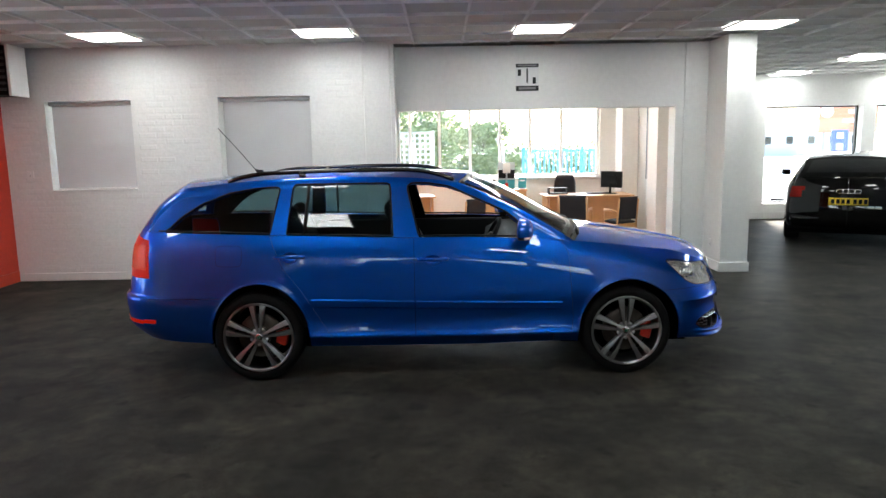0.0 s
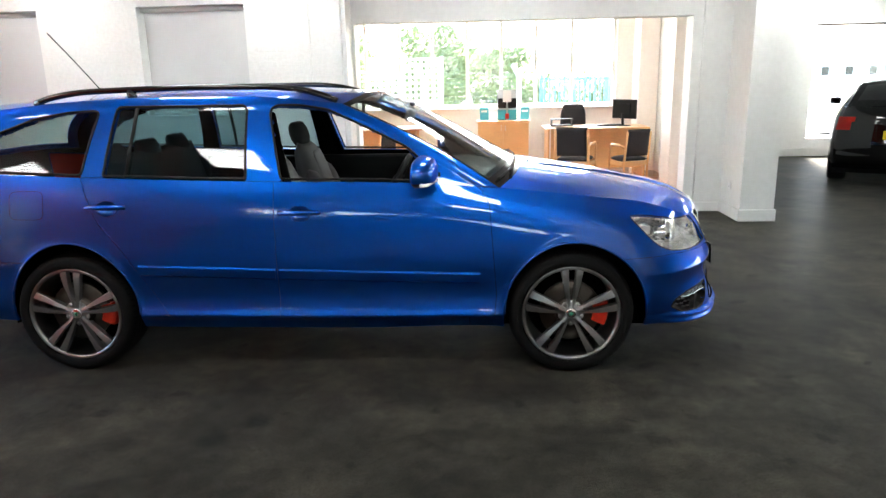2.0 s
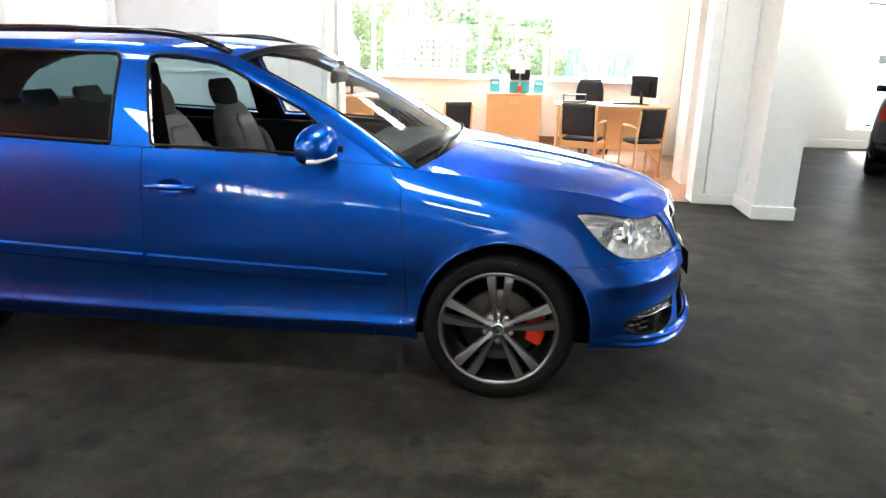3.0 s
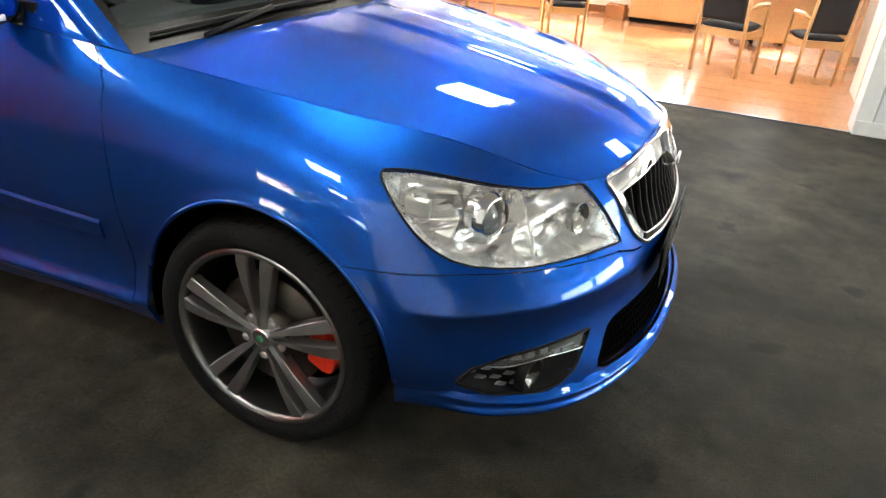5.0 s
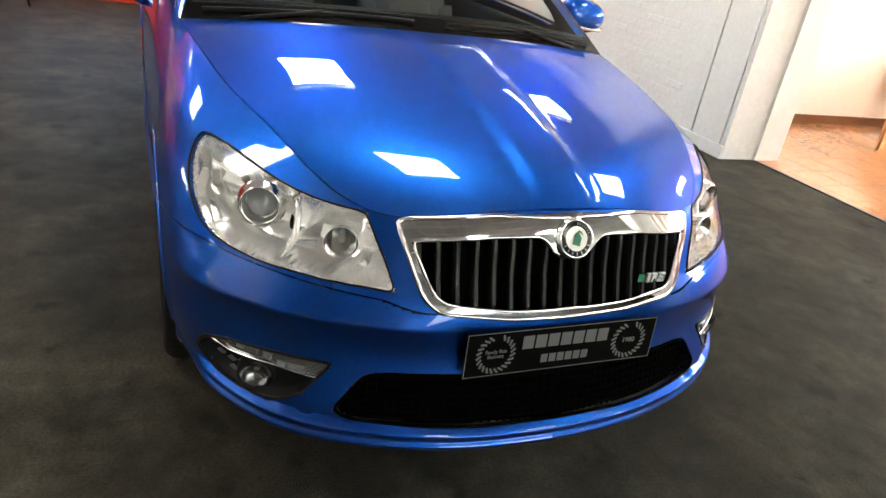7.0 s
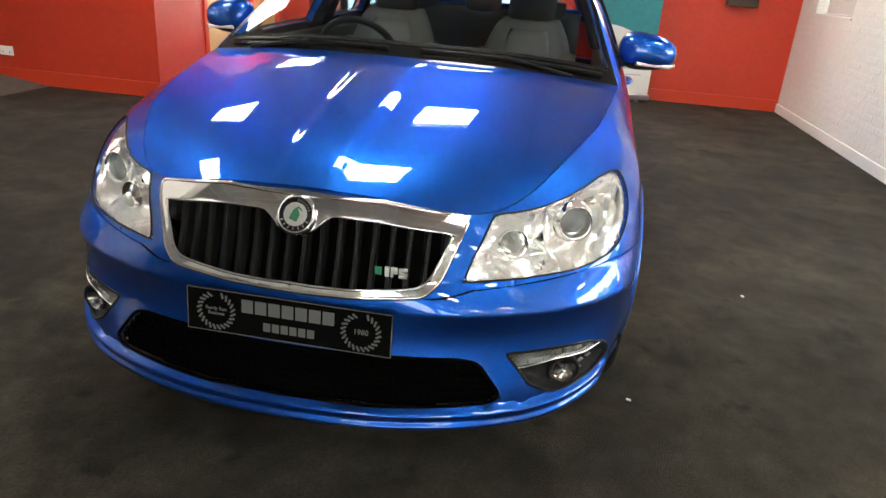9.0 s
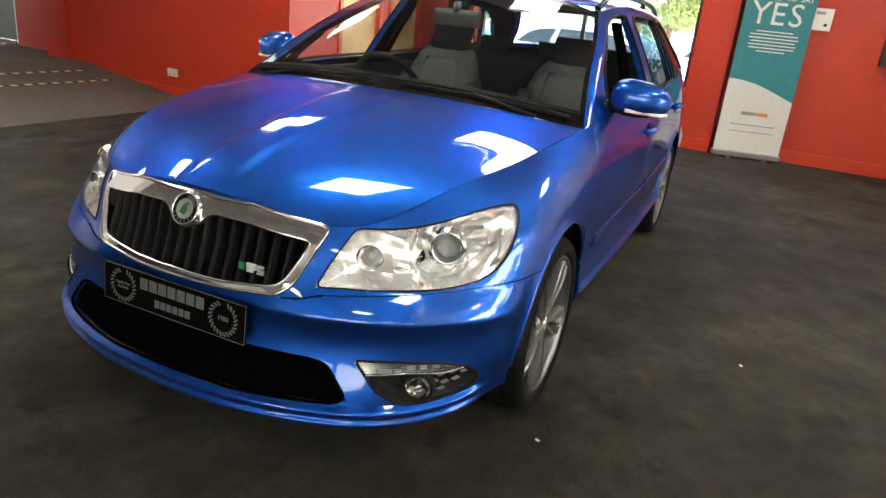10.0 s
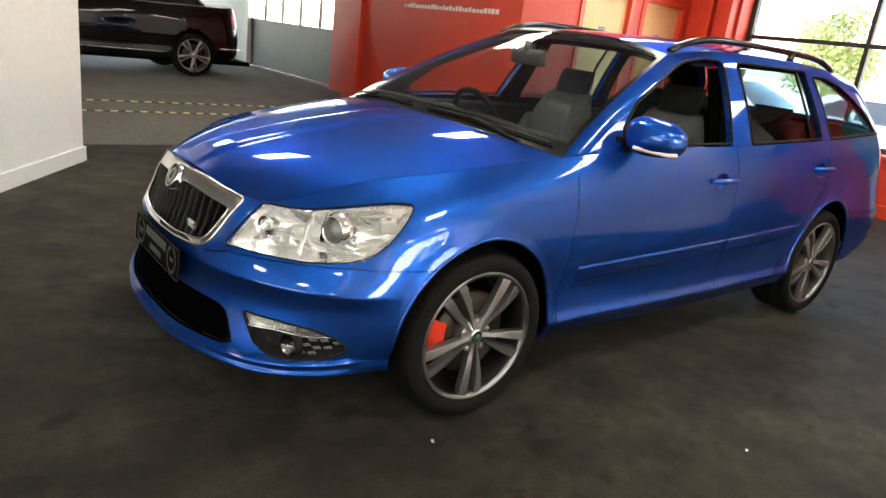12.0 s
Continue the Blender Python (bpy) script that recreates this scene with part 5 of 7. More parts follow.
# upper grille
gr = new("grille")
gr.empty_display_size, gr.parent = 0.1, car
gr["label"] = "black slatted grille in a chrome frame"
panel("chrome_frame", flank, fn, (val["grille"] < 0) & (val["grille_in"] > 0), CHROME, gr, "chrome grille frame", 0, lift=0.006, skirt=0.03)
for nm, line, rr in (("outer_bead", GRILLE, .006), ("inner_bead", GRILLE_IN, .0045)):
    bm = bmesh.new()
    outline_tube(bm, line, lambda g: np.abs(g[..., 1]), 0, rr, True, .003)
    part(nm, bm, CHROME, gr)
panel("grille_back", flank - fn * 0.04, fn, (val["grille"] < 0.01), SHELL, gr, "", 0)
for k in range(18):
    y = -.36 + .72 * k / 17
    zz = [z for z in np.linspace(.545, .745, 41) if poly_field(GRILLE_IN, np.array([abs(y)]), np.array([z]))[0] < 0.006]
    if len(zz) < 4:
        continue
    bm = bmesh.new()
    rows = []
    for z in zz:
        jx = np.abs(flank[40, :, 1] - abs(y))[:200].argmin()
        ii = np.abs(flank[:, jx, 2] - z).argmin()
        p, q = flank[ii, jx], fn[ii, jx]
        o = Vector((q[0], q[1] * (1 if y > 0 else -1), q[2]))
        p = Vector((p[0], y, z))
        rows.append([bm.verts.new(p + Vector((0, u, 0)) + o * h) for u, h in ((-.0075, -.038), (-.0070, -.012), (-.004, -.004), (.004, -.004), (.0070, -.012), (.0075, -.038))])
    for a, b in zip(rows, rows[1:]):
        for q in range(5):
            bm.faces.new((a[q], a[q + 1], b[q + 1], b[q]))
    bmesh.ops.recalc_face_normals(bm, faces=bm.faces)
    part("slat", bm, SLAT, gr)
# badge in a chrome collar
d = Vector((0.90, 0, 0.43)).normalized()
m = Matrix.Translation((2.066, 0, .726)) @ d.to_track_quat("Z", "Y").to_matrix().to_4x4()
bm = bmesh.new()
revolve(bm, [(.052, -.02), (.050, .004), (.046, .012), (.042, .014), (.0405, .011)], 48, m)
badge = part("badge", bm, CHROME, gr, "round badge in a chrome ring")
bm = bmesh.new()
revolve(bm, [(.0405, .011), (.029, .012)], 48, m)
part("badge_ring", bm, BLACKGLOSS, badge)
for k in range(14):
    a = math.pi * (0.12 + 0.76 * k / 13) if k < 7 else math.pi * (1.15 + 0.7 * (k - 7) / 6)
    bm = bmesh.new()
    c = Matrix.Translation((.0348 * math.cos(a), .0348 * math.sin(a), .0125)) @ Matrix.Rotation(a, 4, "Z")
    box(bm, -.0032, .0032, -.0016, .0016, 0, .001, m=m @ c)
    part("badge_mark", bm, CHROME, badge)
bm = bmesh.new()
revolve(bm, [(.029, .0125), (0, .0135)], 40, m)
part("badge_field", bm, SILVERPL, badge)
bm = bmesh.new()
for pts in (((-.014, -.012), (.006, -.018), (.012, .0), (.004, .018), (-.006, .010)), ((.004, .016), (.018, .006), (.014, .014), (.006, .021))):
    vs = [bm.verts.new(m @ Vector((x, y, .0145))) for x, y in pts]
    bm.faces.new(vs)
part("badge_emblem", bm, BADGEGREEN, badge, "green emblem")
BANDSILVER = mat("bright_silver_trim", (0.80, 0.80, 0.80), 0.3, 0.3, var=0.05)
# small emblem on the grille's left side: green wedge and chrome bars
bm = bmesh.new()
gx, gy, gz = 2.088, .245, .622
box(bm, gx, gx + .004, gy - .044, gy - .026, gz - .010, gz + .010)
em = part("grille_emblem", bm, BADGEGREEN, gr, "small green and chrome emblem")
bm = bmesh.new()
for y0, y1, z0, z1 in ((-.018, -.008, -.012, .012), (-.004, .002, -.012, .012), (.002, .012, .004, .012), (.002, .012, -.003, .002), (.016, .036, .007, .012), (.016, .022, -.002, .012), (.016, .036, -.003, .002), (.030, .036, -.012, .002), (.016, .036, -.012, -.007)):
    box(bm, gx - .002, gx + .005, gy + y0, gy + y1, gz + z0, gz + z1)
part("emblem_bar", bm, BANDSILVER, em, "chrome bars")

# plate with a blurred silver print
pm = pose(2.131, 0, .474, 0, -4, 0)
bm = bmesh.new()
box(bm, -.004, .004, -.262, .262, -.0565, .0565, bevel=.003, m=pm)
plate = part("plate", bm, PLATE, car, "black dealer plate with silver print")
bm = bmesh.new()
for z0 in (-.0562, .0542):
    box(bm, .0042, .0046, -.2615, .2615, z0, z0 + .002, m=pm)
for y0 in (-.2615, .2595):
    box(bm, .0042, .0046, y0, y0 + .002, -.0542, .0542, m=pm)
part("plate_border", bm, PLATE_SILVER, plate)
for yc in (-.185, .185):
    for k in range(22):
        bm = bmesh.new()
        a = math.pi * (0.62 + 1.76 * k / 21)
        c = Matrix.Translation((.0046, yc + .044 * math.cos(a), .044 * math.sin(a))) @ Matrix.Rotation(a + 0.6, 4, "X")
        box(bm, 0, .0008, -.0075, .0075, -.0026, .0026, m=pm @ c)
        part("laurel_leaf", bm, PLATE_SILVER, plate)


def lettering(name, text, size, m, material, parent, label="", depth=0.0008, align="CENTER"):
    cu = bpy.data.curves.new(name, "FONT")
    cu.body, cu.size, cu.extrude, cu.align_x, cu.align_y = text, size, depth, align, "CENTER"
    cu.resolution_u = 3
    tmp = bpy.data.objects.new(name, cu)
    me = bpy.data.meshes.new_from_object(tmp)
    bpy.data.objects.remove(tmp)
    ob = new(name, me)
    ob.data.materials.append(material)
    ob.parent, ob.matrix_basis = parent, m
    if label:
        ob["label"] = label
    return ob


face = Matrix(((0, 0, 1, 0), (1, 0, 0, 0), (0, 1, 0, 0), (0, 0, 0, 1)))
for yc, text, sz in ((-.185, "Family Run\nBusiness", .0125), (.185, "1980", .019)):
    lettering("plate_print", text, sz, pm @ Matrix.Translation((.0048, yc, .0)) @ face, PLATE_SILVER, plate)
for y0, w_, z0, h_ in [(-.118 + i * .0345, .029, .006, .034) for i in range(7)] + [(-.062 + i * .0225, .018, -.036, .022) for i in range(6)]:
    bm = bmesh.new()
    box(bm, .0046, .0054, y0, y0 + w_, z0, z0 + h_, m=pm)
    part("plate_bar", bm, PLATE_SILVER, plate)


# ---- mirrors, rails, aerial, wipers ----
for s in (1, -1):
    mir = new("door_mirror")
    mir.empty_display_size, mir.parent = 0.1, car
    mir["label"] = "blue door mirror on a black foot"
    g = []
    for i in range(25):
        v = -math.pi / 2 + math.pi * i / 24
        row = []
        for j in range(33):
            u = 2 * math.pi * j / 32
            cx = math.copysign(abs(math.cos(v)) ** .75, math.cos(v))
            yy = math.copysign(abs(math.cos(u)) ** .78, math.cos(u)) * cx
            xx = math.copysign(abs(math.sin(u)) ** .85, math.sin(u)) * cx
            zz = math.copysign(abs(math.sin(v)) ** .80, math.sin(v))
            x = xx * (.085 if xx > 0 else .028)
            row.append((.545 + x - .02 * yy, .905 + .118 * yy, 1.045 + zz * (.072 - .012 * yy) - .006 * yy))
        g.append(row)
    g = np.array(g)
    g[..., 1] *= s
    for nm, rows, mt, lb in (("cap", (8, 25), BLUE, "blue cap"), ("lower_case", (0, 9), BLACKPL, "")):
        bm = bmesh.new()
        vs = [[bm.verts.new(p) for p in r[:-1]] for r in g[rows[0]:rows[1]]]
        for a, b in zip(vs, vs[1:]):
            for j in range(32):
                bm.faces.new((a[j], a[(j + 1) % 32], b[(j + 1) % 32], b[j])).smooth = True
        bmesh.ops.remove_doubles(bm, verts=bm.verts, dist=1e-5)
        bmesh.ops.recalc_face_normals(bm, faces=bm.faces)
        part(nm, bm, mt, mir, lb)
    bm = bmesh.new()
    tube(bm, [(.628 - .004 * k, s * (.86 + .013 * k), 1.003 - .0008 * k) for k in range(11)] + [(.560, s * 1.014, .998)], .0085, 8)
    part("indicator", bm, mat("clear_indicator", (0.75, 0.72, 0.68), 0.15, var=0.05, coat=1.0), mir, "white indicator strip")
    bm = bmesh.new()
    tube(bm, [(.575, s * .76, .985), (.57, s * .81, .995), (.56, s * .86, 1.0)], .03, 12, flat=.55)
    part("foot", bm, BLACKPL, mir)
    bm = bmesh.new()
    vs = [bm.verts.new((.527 + .0 * a, s * (.905 + .098 * b), 1.045 + .056 * c)) for a, b, c in ((0, -1, -.8), (0, .85, -.75), (0, 1, 0), (0, .8, .75), (0, -.85, .95))]
    bm.faces.new(vs)
    part("mirror_glass", bm, mat("mirror_silver", (0.85, 0.85, 0.86), 0.02, 1.0, var=0.0), mir)
    bm = bmesh.new()
    box(bm, .575, .64, min(s * .775, s * .79), max(s * .775, s * .79), .985, 1.03, bevel=.004)
    part("sail_trim", bm, BLACKPL, mir)
    # roof rail
    bm = bmesh.new()
    pts, rad = [], []
    for q in np.linspace(0, 1, 40):
        x = .10 - 1.62 * q
        foot = min(q, 1 - q)
        top = 1.449 + .015 * math.sin(math.pi * q) - .012 * q
        base = np.interp(x, [p[0] for p in ROOF_EDGE[::-1]], [p[2] for p in ROOF_EDGE[::-1]]) + .01
        k = min(1, q / .27, (1 - q) / .21)
        k = 1 - (1 - k) ** 2.2
        pts.append((x, s * (.560 + .008 * math.sin(math.pi * q)), base + (top - base) * k))
        rad.append(.015)
    tube(bm, pts, .015, 10, radii=rad, flat=1.1)
    for x in (-.98,):
        tube(bm, [(x, s * .567, 1.40), (x - .01, s * .567, 1.454)], .018, 8, flat=1.5)
    part("roof_rail", bm, BLACKGLOSS, car, "gloss black roof rail")
bm = bmesh.new()
tube(bm, [(-1.42, 0, 1.432), (-1.45, 0, 1.445), (-1.47, 0, 1.46)], .018, 10, radii=[.028, .018, .008])
tube(bm, [(-1.47, 0, 1.46), (-1.60, 0, 1.62), (-1.735, 0, 1.79)], .0032, 6)
part("aerial", bm, BLACKPL, car, "thin black roof aerial")
bm = bmesh.new()
cw = along(COWL, 16)
for s in (1, -1):
    vs = [[bm.verts.new((p[0] + dx, s * p[1], p[2] + dz)) for dx, dz in ((-.10, .045), (-.06, .012), (.0, -.004), (.01, -.03))] for p in cw]
    for a, b in zip(vs, vs[1:]):
        for k in range(3):
            bm.faces.new((a[k], a[k + 1], b[k + 1], b[k])).smooth = True
bmesh.ops.recalc_face_normals(bm, faces=bm.faces)
part("cowl", bm, BLACKPL, car, "black plastic cowl")
for s in (1, -1):
    bm = bmesh.new()
    line = [screen[2, k] + sn[2, k] * .010 for k in range(3, 37)]
    tube(bm, [(p[0], s * p[1], p[2]) for p in line], .006, 6)
    foot = screen[0, 30] + sn[0, 30] * .006
    mid = screen[2, 18] + sn[2, 18] * .016
    tube(bm, [(p[0], s * p[1], p[2]) for p in (foot, mid)], .007, 6)
    part("wiper", bm, BLACKPL, car)

# ---- the car's inside ----
bm = bmesh.new()
box(bm, -1.55, .9, -.70, .70, .22, .30)
part("cabin_floor", bm, SHELL, car)
bm = bmesh.new()
rows = []
for q in np.linspace(-1, 1, 25):
    hood = .045 * math.exp(-((q * .70 + .37) / .17) ** 2)
    rows.append([bm.verts.new((x - .06 * q * q, q * .73, z + (hood if k == 2 else 0))) for k, (x, z) in enumerate(((.98, .93), (.80, .955), (.58, .945), (.47, .88), (.44, .72), (.58, .55), (.8, .4)))])
for a, b in zip(rows, rows[1:]):
    for k in range(6):
        bm.faces.new((a[k], a[k + 1], b[k + 1], b[k])).smooth = True
bmesh.ops.recalc_face_normals(bm, faces=bm.faces)
part("dashboard", bm, mat("dash_plastic", (0.013, 0.013, 0.0135), 0.6, var=0.15, scale=30, bump=0.2, bscale=200), car, "dark grey dashboard")
sw = new("steering_wheel")
sw.empty_display_size, sw.parent = 0.1, car
m = Matrix.Translation((.36, -.37, .905)) @ Vector((-.88, 0, .47)).to_track_quat("Z", "Y").to_matrix().to_4x4()
bm = bmesh.new()
tube(bm, [m @ Vector((.182 * math.cos(2 * math.pi * k / 40), .182 * math.sin(2 * math.pi * k / 40), 0)) for k in range(40)], .016, 10, closed=True)
part("wheel_rim", bm, BLACKPL, sw)
bm = bmesh.new()
revolve(bm, [(0, .03), (.05, .028), (.07, .015), (.075, -.02)], 24, m)
for a in (math.pi * 1.5, math.pi, 0.0):
    tube(bm, [m @ Vector((.06 * math.cos(a), .06 * math.sin(a), 0)), m @ Vector((.175 * math.cos(a), .175 * math.sin(a), 0))], .018, 8, flat=.5)
tube(bm, [m @ Vector((0, 0, -.02)), m @ Vector((0, 0, -.3))], .03, 10)
part("wheel_hub", bm, BLACKPL, sw)


def cushion(bm, w, h, t, m, power=4.0, nx=14, ny=14, taper=0.0):
    """A padded slab: w wide (y), h high (z), t thick (x), rounded off at its edges."""
    sides = []
    for f in (1, -1):
        vs = [[bm.verts.new(m @ Vector((f * t / 2 * ((1 - abs(2 * i / nx - 1) ** power) * (1 - abs(2 * j / ny - 1) ** power)) ** .5, w * (i / nx - .5) * (1 - taper * max(0, 2 * j / ny - 1) ** 2), h * (j / ny - .5)))) for j in range(ny + 1)] for i in range(nx + 1)]
        for i in range(nx):
            for j in range(ny):
                bm.faces.new((vs[i][j], vs[i + 1][j], vs[i + 1][j + 1], vs[i][j + 1])).smooth = True
        sides.append(vs)
    bmesh.ops.remove_doubles(bm, verts=bm.verts, dist=1e-5)
    bmesh.ops.recalc_face_normals(bm, faces=bm.faces)


def car_seat(x, y, name, wide=.50, rear=False):
    st = new(name)
    st.empty_display_size, st.parent = 0.1, car
    bm = bmesh.new()
    cushion(bm, wide, .52, .17, pose(x + .22, y, .48, 0, 86, 0))
    part("seat_base", bm, SEATFAB, st)
    lean = pose(x - .10, y, .80, 0, -17, 0)
    bm = bmesh.new()
    cushion(bm, wide, .62, .16, lean, 3.0, taper=0 if rear else .38)
    back = part("backrest", bm, SEATFAB if rear else SEATSIDE, st, "dark backrest" if rear else "grey backrest")
    if not rear:
        bm = bmesh.new()
        cushion(bm, wide * .56, .50, .04, lean @ Matrix.Translation((.066, 0, -.02)), 3.0, taper=.3)
        part("backrest_panel", bm, SEATGREY, st, "light grey backrest panel")
        for q in (-1, 1):
            bm = bmesh.new()
            cushion(bm, .10, .42, .12, lean @ Matrix.Translation((.035, q * wide * .42, -.08)), 3.0, nx=8)
            part("side_bolster", bm, SEATSIDE, st)
    for yy in ((0,) if not rear else (-.42, 0, .42)):
        bm = bmesh.new()
        cushion(bm, .25 if not rear else .24, .165 if not rear else .15, .11, lean @ Matrix.Translation((-.005, yy, .362 if not rear else .30)), 2.2)
        part("headrest", bm, SEATFAB, st, "black headrest")
        for q in (-.06, .06):
            bm = bmesh.new()
            tube(bm, [lean @ Vector((0, yy + q, .27)), lean @ Vector((0, yy + q, .36))], .006, 6)
            part("headrest_post", bm, STEEL, st)


car_seat(-.15, -.37, "front_seat")
car_seat(-.15, .37, "front_seat")
car_seat(-1.02, 0, "rear_seat", 1.28, True)
for s in (1, -1):
    bm = bmesh.new()
    box(bm, -1.15, .80, min(s * .745, s * .79), max(s * .745, s * .79), .36, .965, bevel=.02)
    part("door_card", bm, BLACKPL, car)
    bm = bmesh.new()
    tube(bm, [(-.16, s * .72, .98), (-.22, s * .645, 1.18), (-.26, s * .58, 1.32)], .035, 8, flat=.5)
    part("belt_pillar_trim", bm, SHELL, car)
bm = bmesh.new()
cushion(bm, .24, .075, .05, pose(.42, 0, 1.274, 0, 12, 0), nx=16, ny=8)
tube(bm, [(.43, 0, 1.345), (.43, 0, 1.29)], .018, 8)
part("rear_view_mirror", bm, mat("grey_mirror_case", (0.07, 0.07, 0.07), 0.5, var=0.1), car, "dark grey rear-view mirror")


# the overhangs before and behind the wheel arches are a little longer than the guide lines
def longer(x):
    a, b = np.clip((x - 1.40) / 0.22, 0, 1), np.clip((-1.62 - x) / 0.35, 0, 1)
    return x + 0.017 * a * a * (3 - 2 * a) - 0.050 * b * b * (3 - 2 * b)


for ob in car.children_recursive:
    if ob.type != "MESH" or ob.matrix_basis.translation.length > 0 or any(p.name.startswith("wheel") for p in (ob.parent, ob.parent.parent) if p):
        if ob.type == "MESH" and ob.matrix_basis.translation.x > 1.8:
            ob.matrix_basis.translation.x = longer(ob.matrix_basis.translation.x)
        continue
    co = np.empty(len(ob.data.vertices) * 3)
    ob.data.vertices.foreach_get("co", co)
    co[::3] = longer(co[::3])
    ob.data.vertices.foreach_set("co", co)

# ---- showroom fittings ----
def skirting(name, x0, x1, y0, y1, material=WHITE, h=0.10):
    bm = bmesh.new()
    box(bm, x0, x1, y0, y1, 0, h, bevel=0.004)
    return tagged(part(name, bm, material), "painted skirting board", "skirting", kind="structure")


skirting("baseboard_north", XE + 0.02, -0.55, YW - 0.02, YW - 0.001)
skirting("baseboard_office", 3.05, 3.46, YO - 0.018, YO + 0.001)
skirting("baseboard_far", 3.82, 12.0, 8.58, 8.599, h=0.14)
for nm, x0, x1, y0, y1 in (("baseboard_column", 3.442, 3.818, 2.882, 3.47),):
    skirting(nm, x0, x1, y0, y1, h=0.12)
bm = bmesh.new()
box(bm, -.018, 1.61, -.46, .018, 0, .12, bevel=.004, m=pose(1.70, -3.62, 0, 0, 0, 54))
tagged(part("baseboard_pillar", bm, WHITE), "painted skirting board", "skirting", kind="structure")
skirting("baseboard_west", XE + 0.001, XE + 0.018, 0.88, YW - 0.02, SKIRT_RED, 0.14)
skirting("baseboard_window", XE + 0.001, XE + 0.018, YR + 0.02, 0.49, SKIRT_RED, 0.14)
skirting("baseboard_red", XR + 0.001, XR + 0.018, -6.34, YR, SKIRT_RED, 0.14)
skirting("baseboard_pier", XE + 0.221, XE + 0.236, 0.5, 0.86, SKIRT_RED, 0.14)

for nm, x0, x1, z0, z1 in (("window_1", -4.89, -3.82, 1.155, 2.255), ("window_2", -2.74, -1.60, 1.155, 2.27)):
    w = thing(nm, pose(0, 0, 0), "recessed window closed off by a white roller blind", "window", kind="structure")
    boxpart("window_sill", (x0 - .01, x1 + .01, YW - .012, YW + .28, z0 - .02, z0 + .004), WFRAME_W, w, bevel=.004)
    bm = bmesh.new()
    for a in (x0, x1 - .05):
        box(bm, a, a + .05, YW + .22, YW + .27, z0, z1)
    box(bm, x0 + .05, x1 - .05, YW + .22, YW + .27, z0, z0 + .05)
    box(bm, x0 + .05, x1 - .05, YW + .22, YW + .27, z1 - .05, z1)
    part("window_frame", bm, WFRAME_W, w)
    p = boxpart("pane", (x0 + .05, x1 - .05, YW + .24, YW + .246, z0 + .05, z1 - .05), PANE, w)
    p.visible_shadow = False
    b = thing("roller_blind", pose(0, 0, 0), "closed white roller blind in the window recess", "blind", "roller blinds")
    boxpart("blind_fabric", (x0 + .032, x1 - .020, YW + .102, YW + .104, z0 + .022, z1 - .05), BLIND, b)
    bm = bmesh.new()
    tube(bm, [(x0 + .008, YW + .090, z1 - .03), (x1 - .008, YW + .090, z1 - .03)], .026, 14)
    part("roller", bm, WFRAME_W, b)
    bm = bmesh.new()
    tube(bm, [(x0 + .02, YW + .102, z0 + .012), (x1 - .02, YW + .102, z0 + .012)], .009, 8)
    part("bottom_rail", bm, WFRAME_W, b)

for x, y in ((-0.93, YW), (-0.60, YW), (3.16, YO)):
    bm = bmesh.new()
    tube(bm, [(x, y - .006, .1), (x, y - .006, H)], .007, 6)
    tagged(part("cable_conduit", bm, WHITE), "thin white painted cable conduit on the wall", "conduit", "conduits")
poster = thing("wall_poster", pose(1.135, YO - .004, 2.465), "small black and white framed notice on the wall", "poster")
boxpart("sheet", (-.145, .145, -.006, .003, -.17, .17), mat("poster_white", (0.72, 0.72, 0.72), 0.5, var=0.05), poster)
for z0, z1 in ((.125, .17), (-.17, -.105)):
    boxpart("black_band", (-.145, .145, -.009, -.0062, z0, z1), BLACKPL, poster)
for x0, x1, z0, z1 in ((-.12, .12, .140, .156), (-.11, .11, -.150, -.120), (-.12, -.08, .02, .10), (-.01, .01, -.07, .11), (.07, .11, -.08, .0)):
    boxpart("print_bar", (x0, x1, -.012, -.0092, z0, z1), (PLATE_SILVER if abs(z0 + z1) > .2 else BLACKPL), poster)


for x, y, a in ((.485, 1.522, 20), (1.508, .937, 65)):
    scrap = boxpart("paper_scrap", (-.008, .008, -.005, .005, .0, .002), WFRAME_W)
    scrap.matrix_basis = pose(x, y, .001, 0, 0, a)
    tagged(scrap, "tiny white paper scrap lying on the dark carpet", "litter", "paper scraps")


def socket(x, y, z, facing, double=True, label="white double power socket on the wall"):
    """A socket plate. facing: degrees about z of the wall's normal, 0 along +x."""
    s_ = thing("power_socket", pose(x, y, z, 0, 0, facing), label, "socket", "sockets")
    wd = .073 if double else .043
    boxpart("plate", (0.0, .010, -wd, wd, -.043, .043), WFRAME_W, s_, bevel=.003)
    for q in ((-.035, .035) if double else (0,)):
        boxpart("rocker", (.0102, .014, q - .008, q + .008, .012, .030), WHITE, s_)
        boxpart("pin_hole", (.0102, .0108, q - .004, q + .004, -.022, -.008), SHELL, s_)


socket(XR, -4.73, .30, 0)
socket(3.46, 3.22, .33, 180, False, "white single socket on the column side")
socket(-5.15, YW, 1.36, -90, False, "white switch plate on the brick wall")

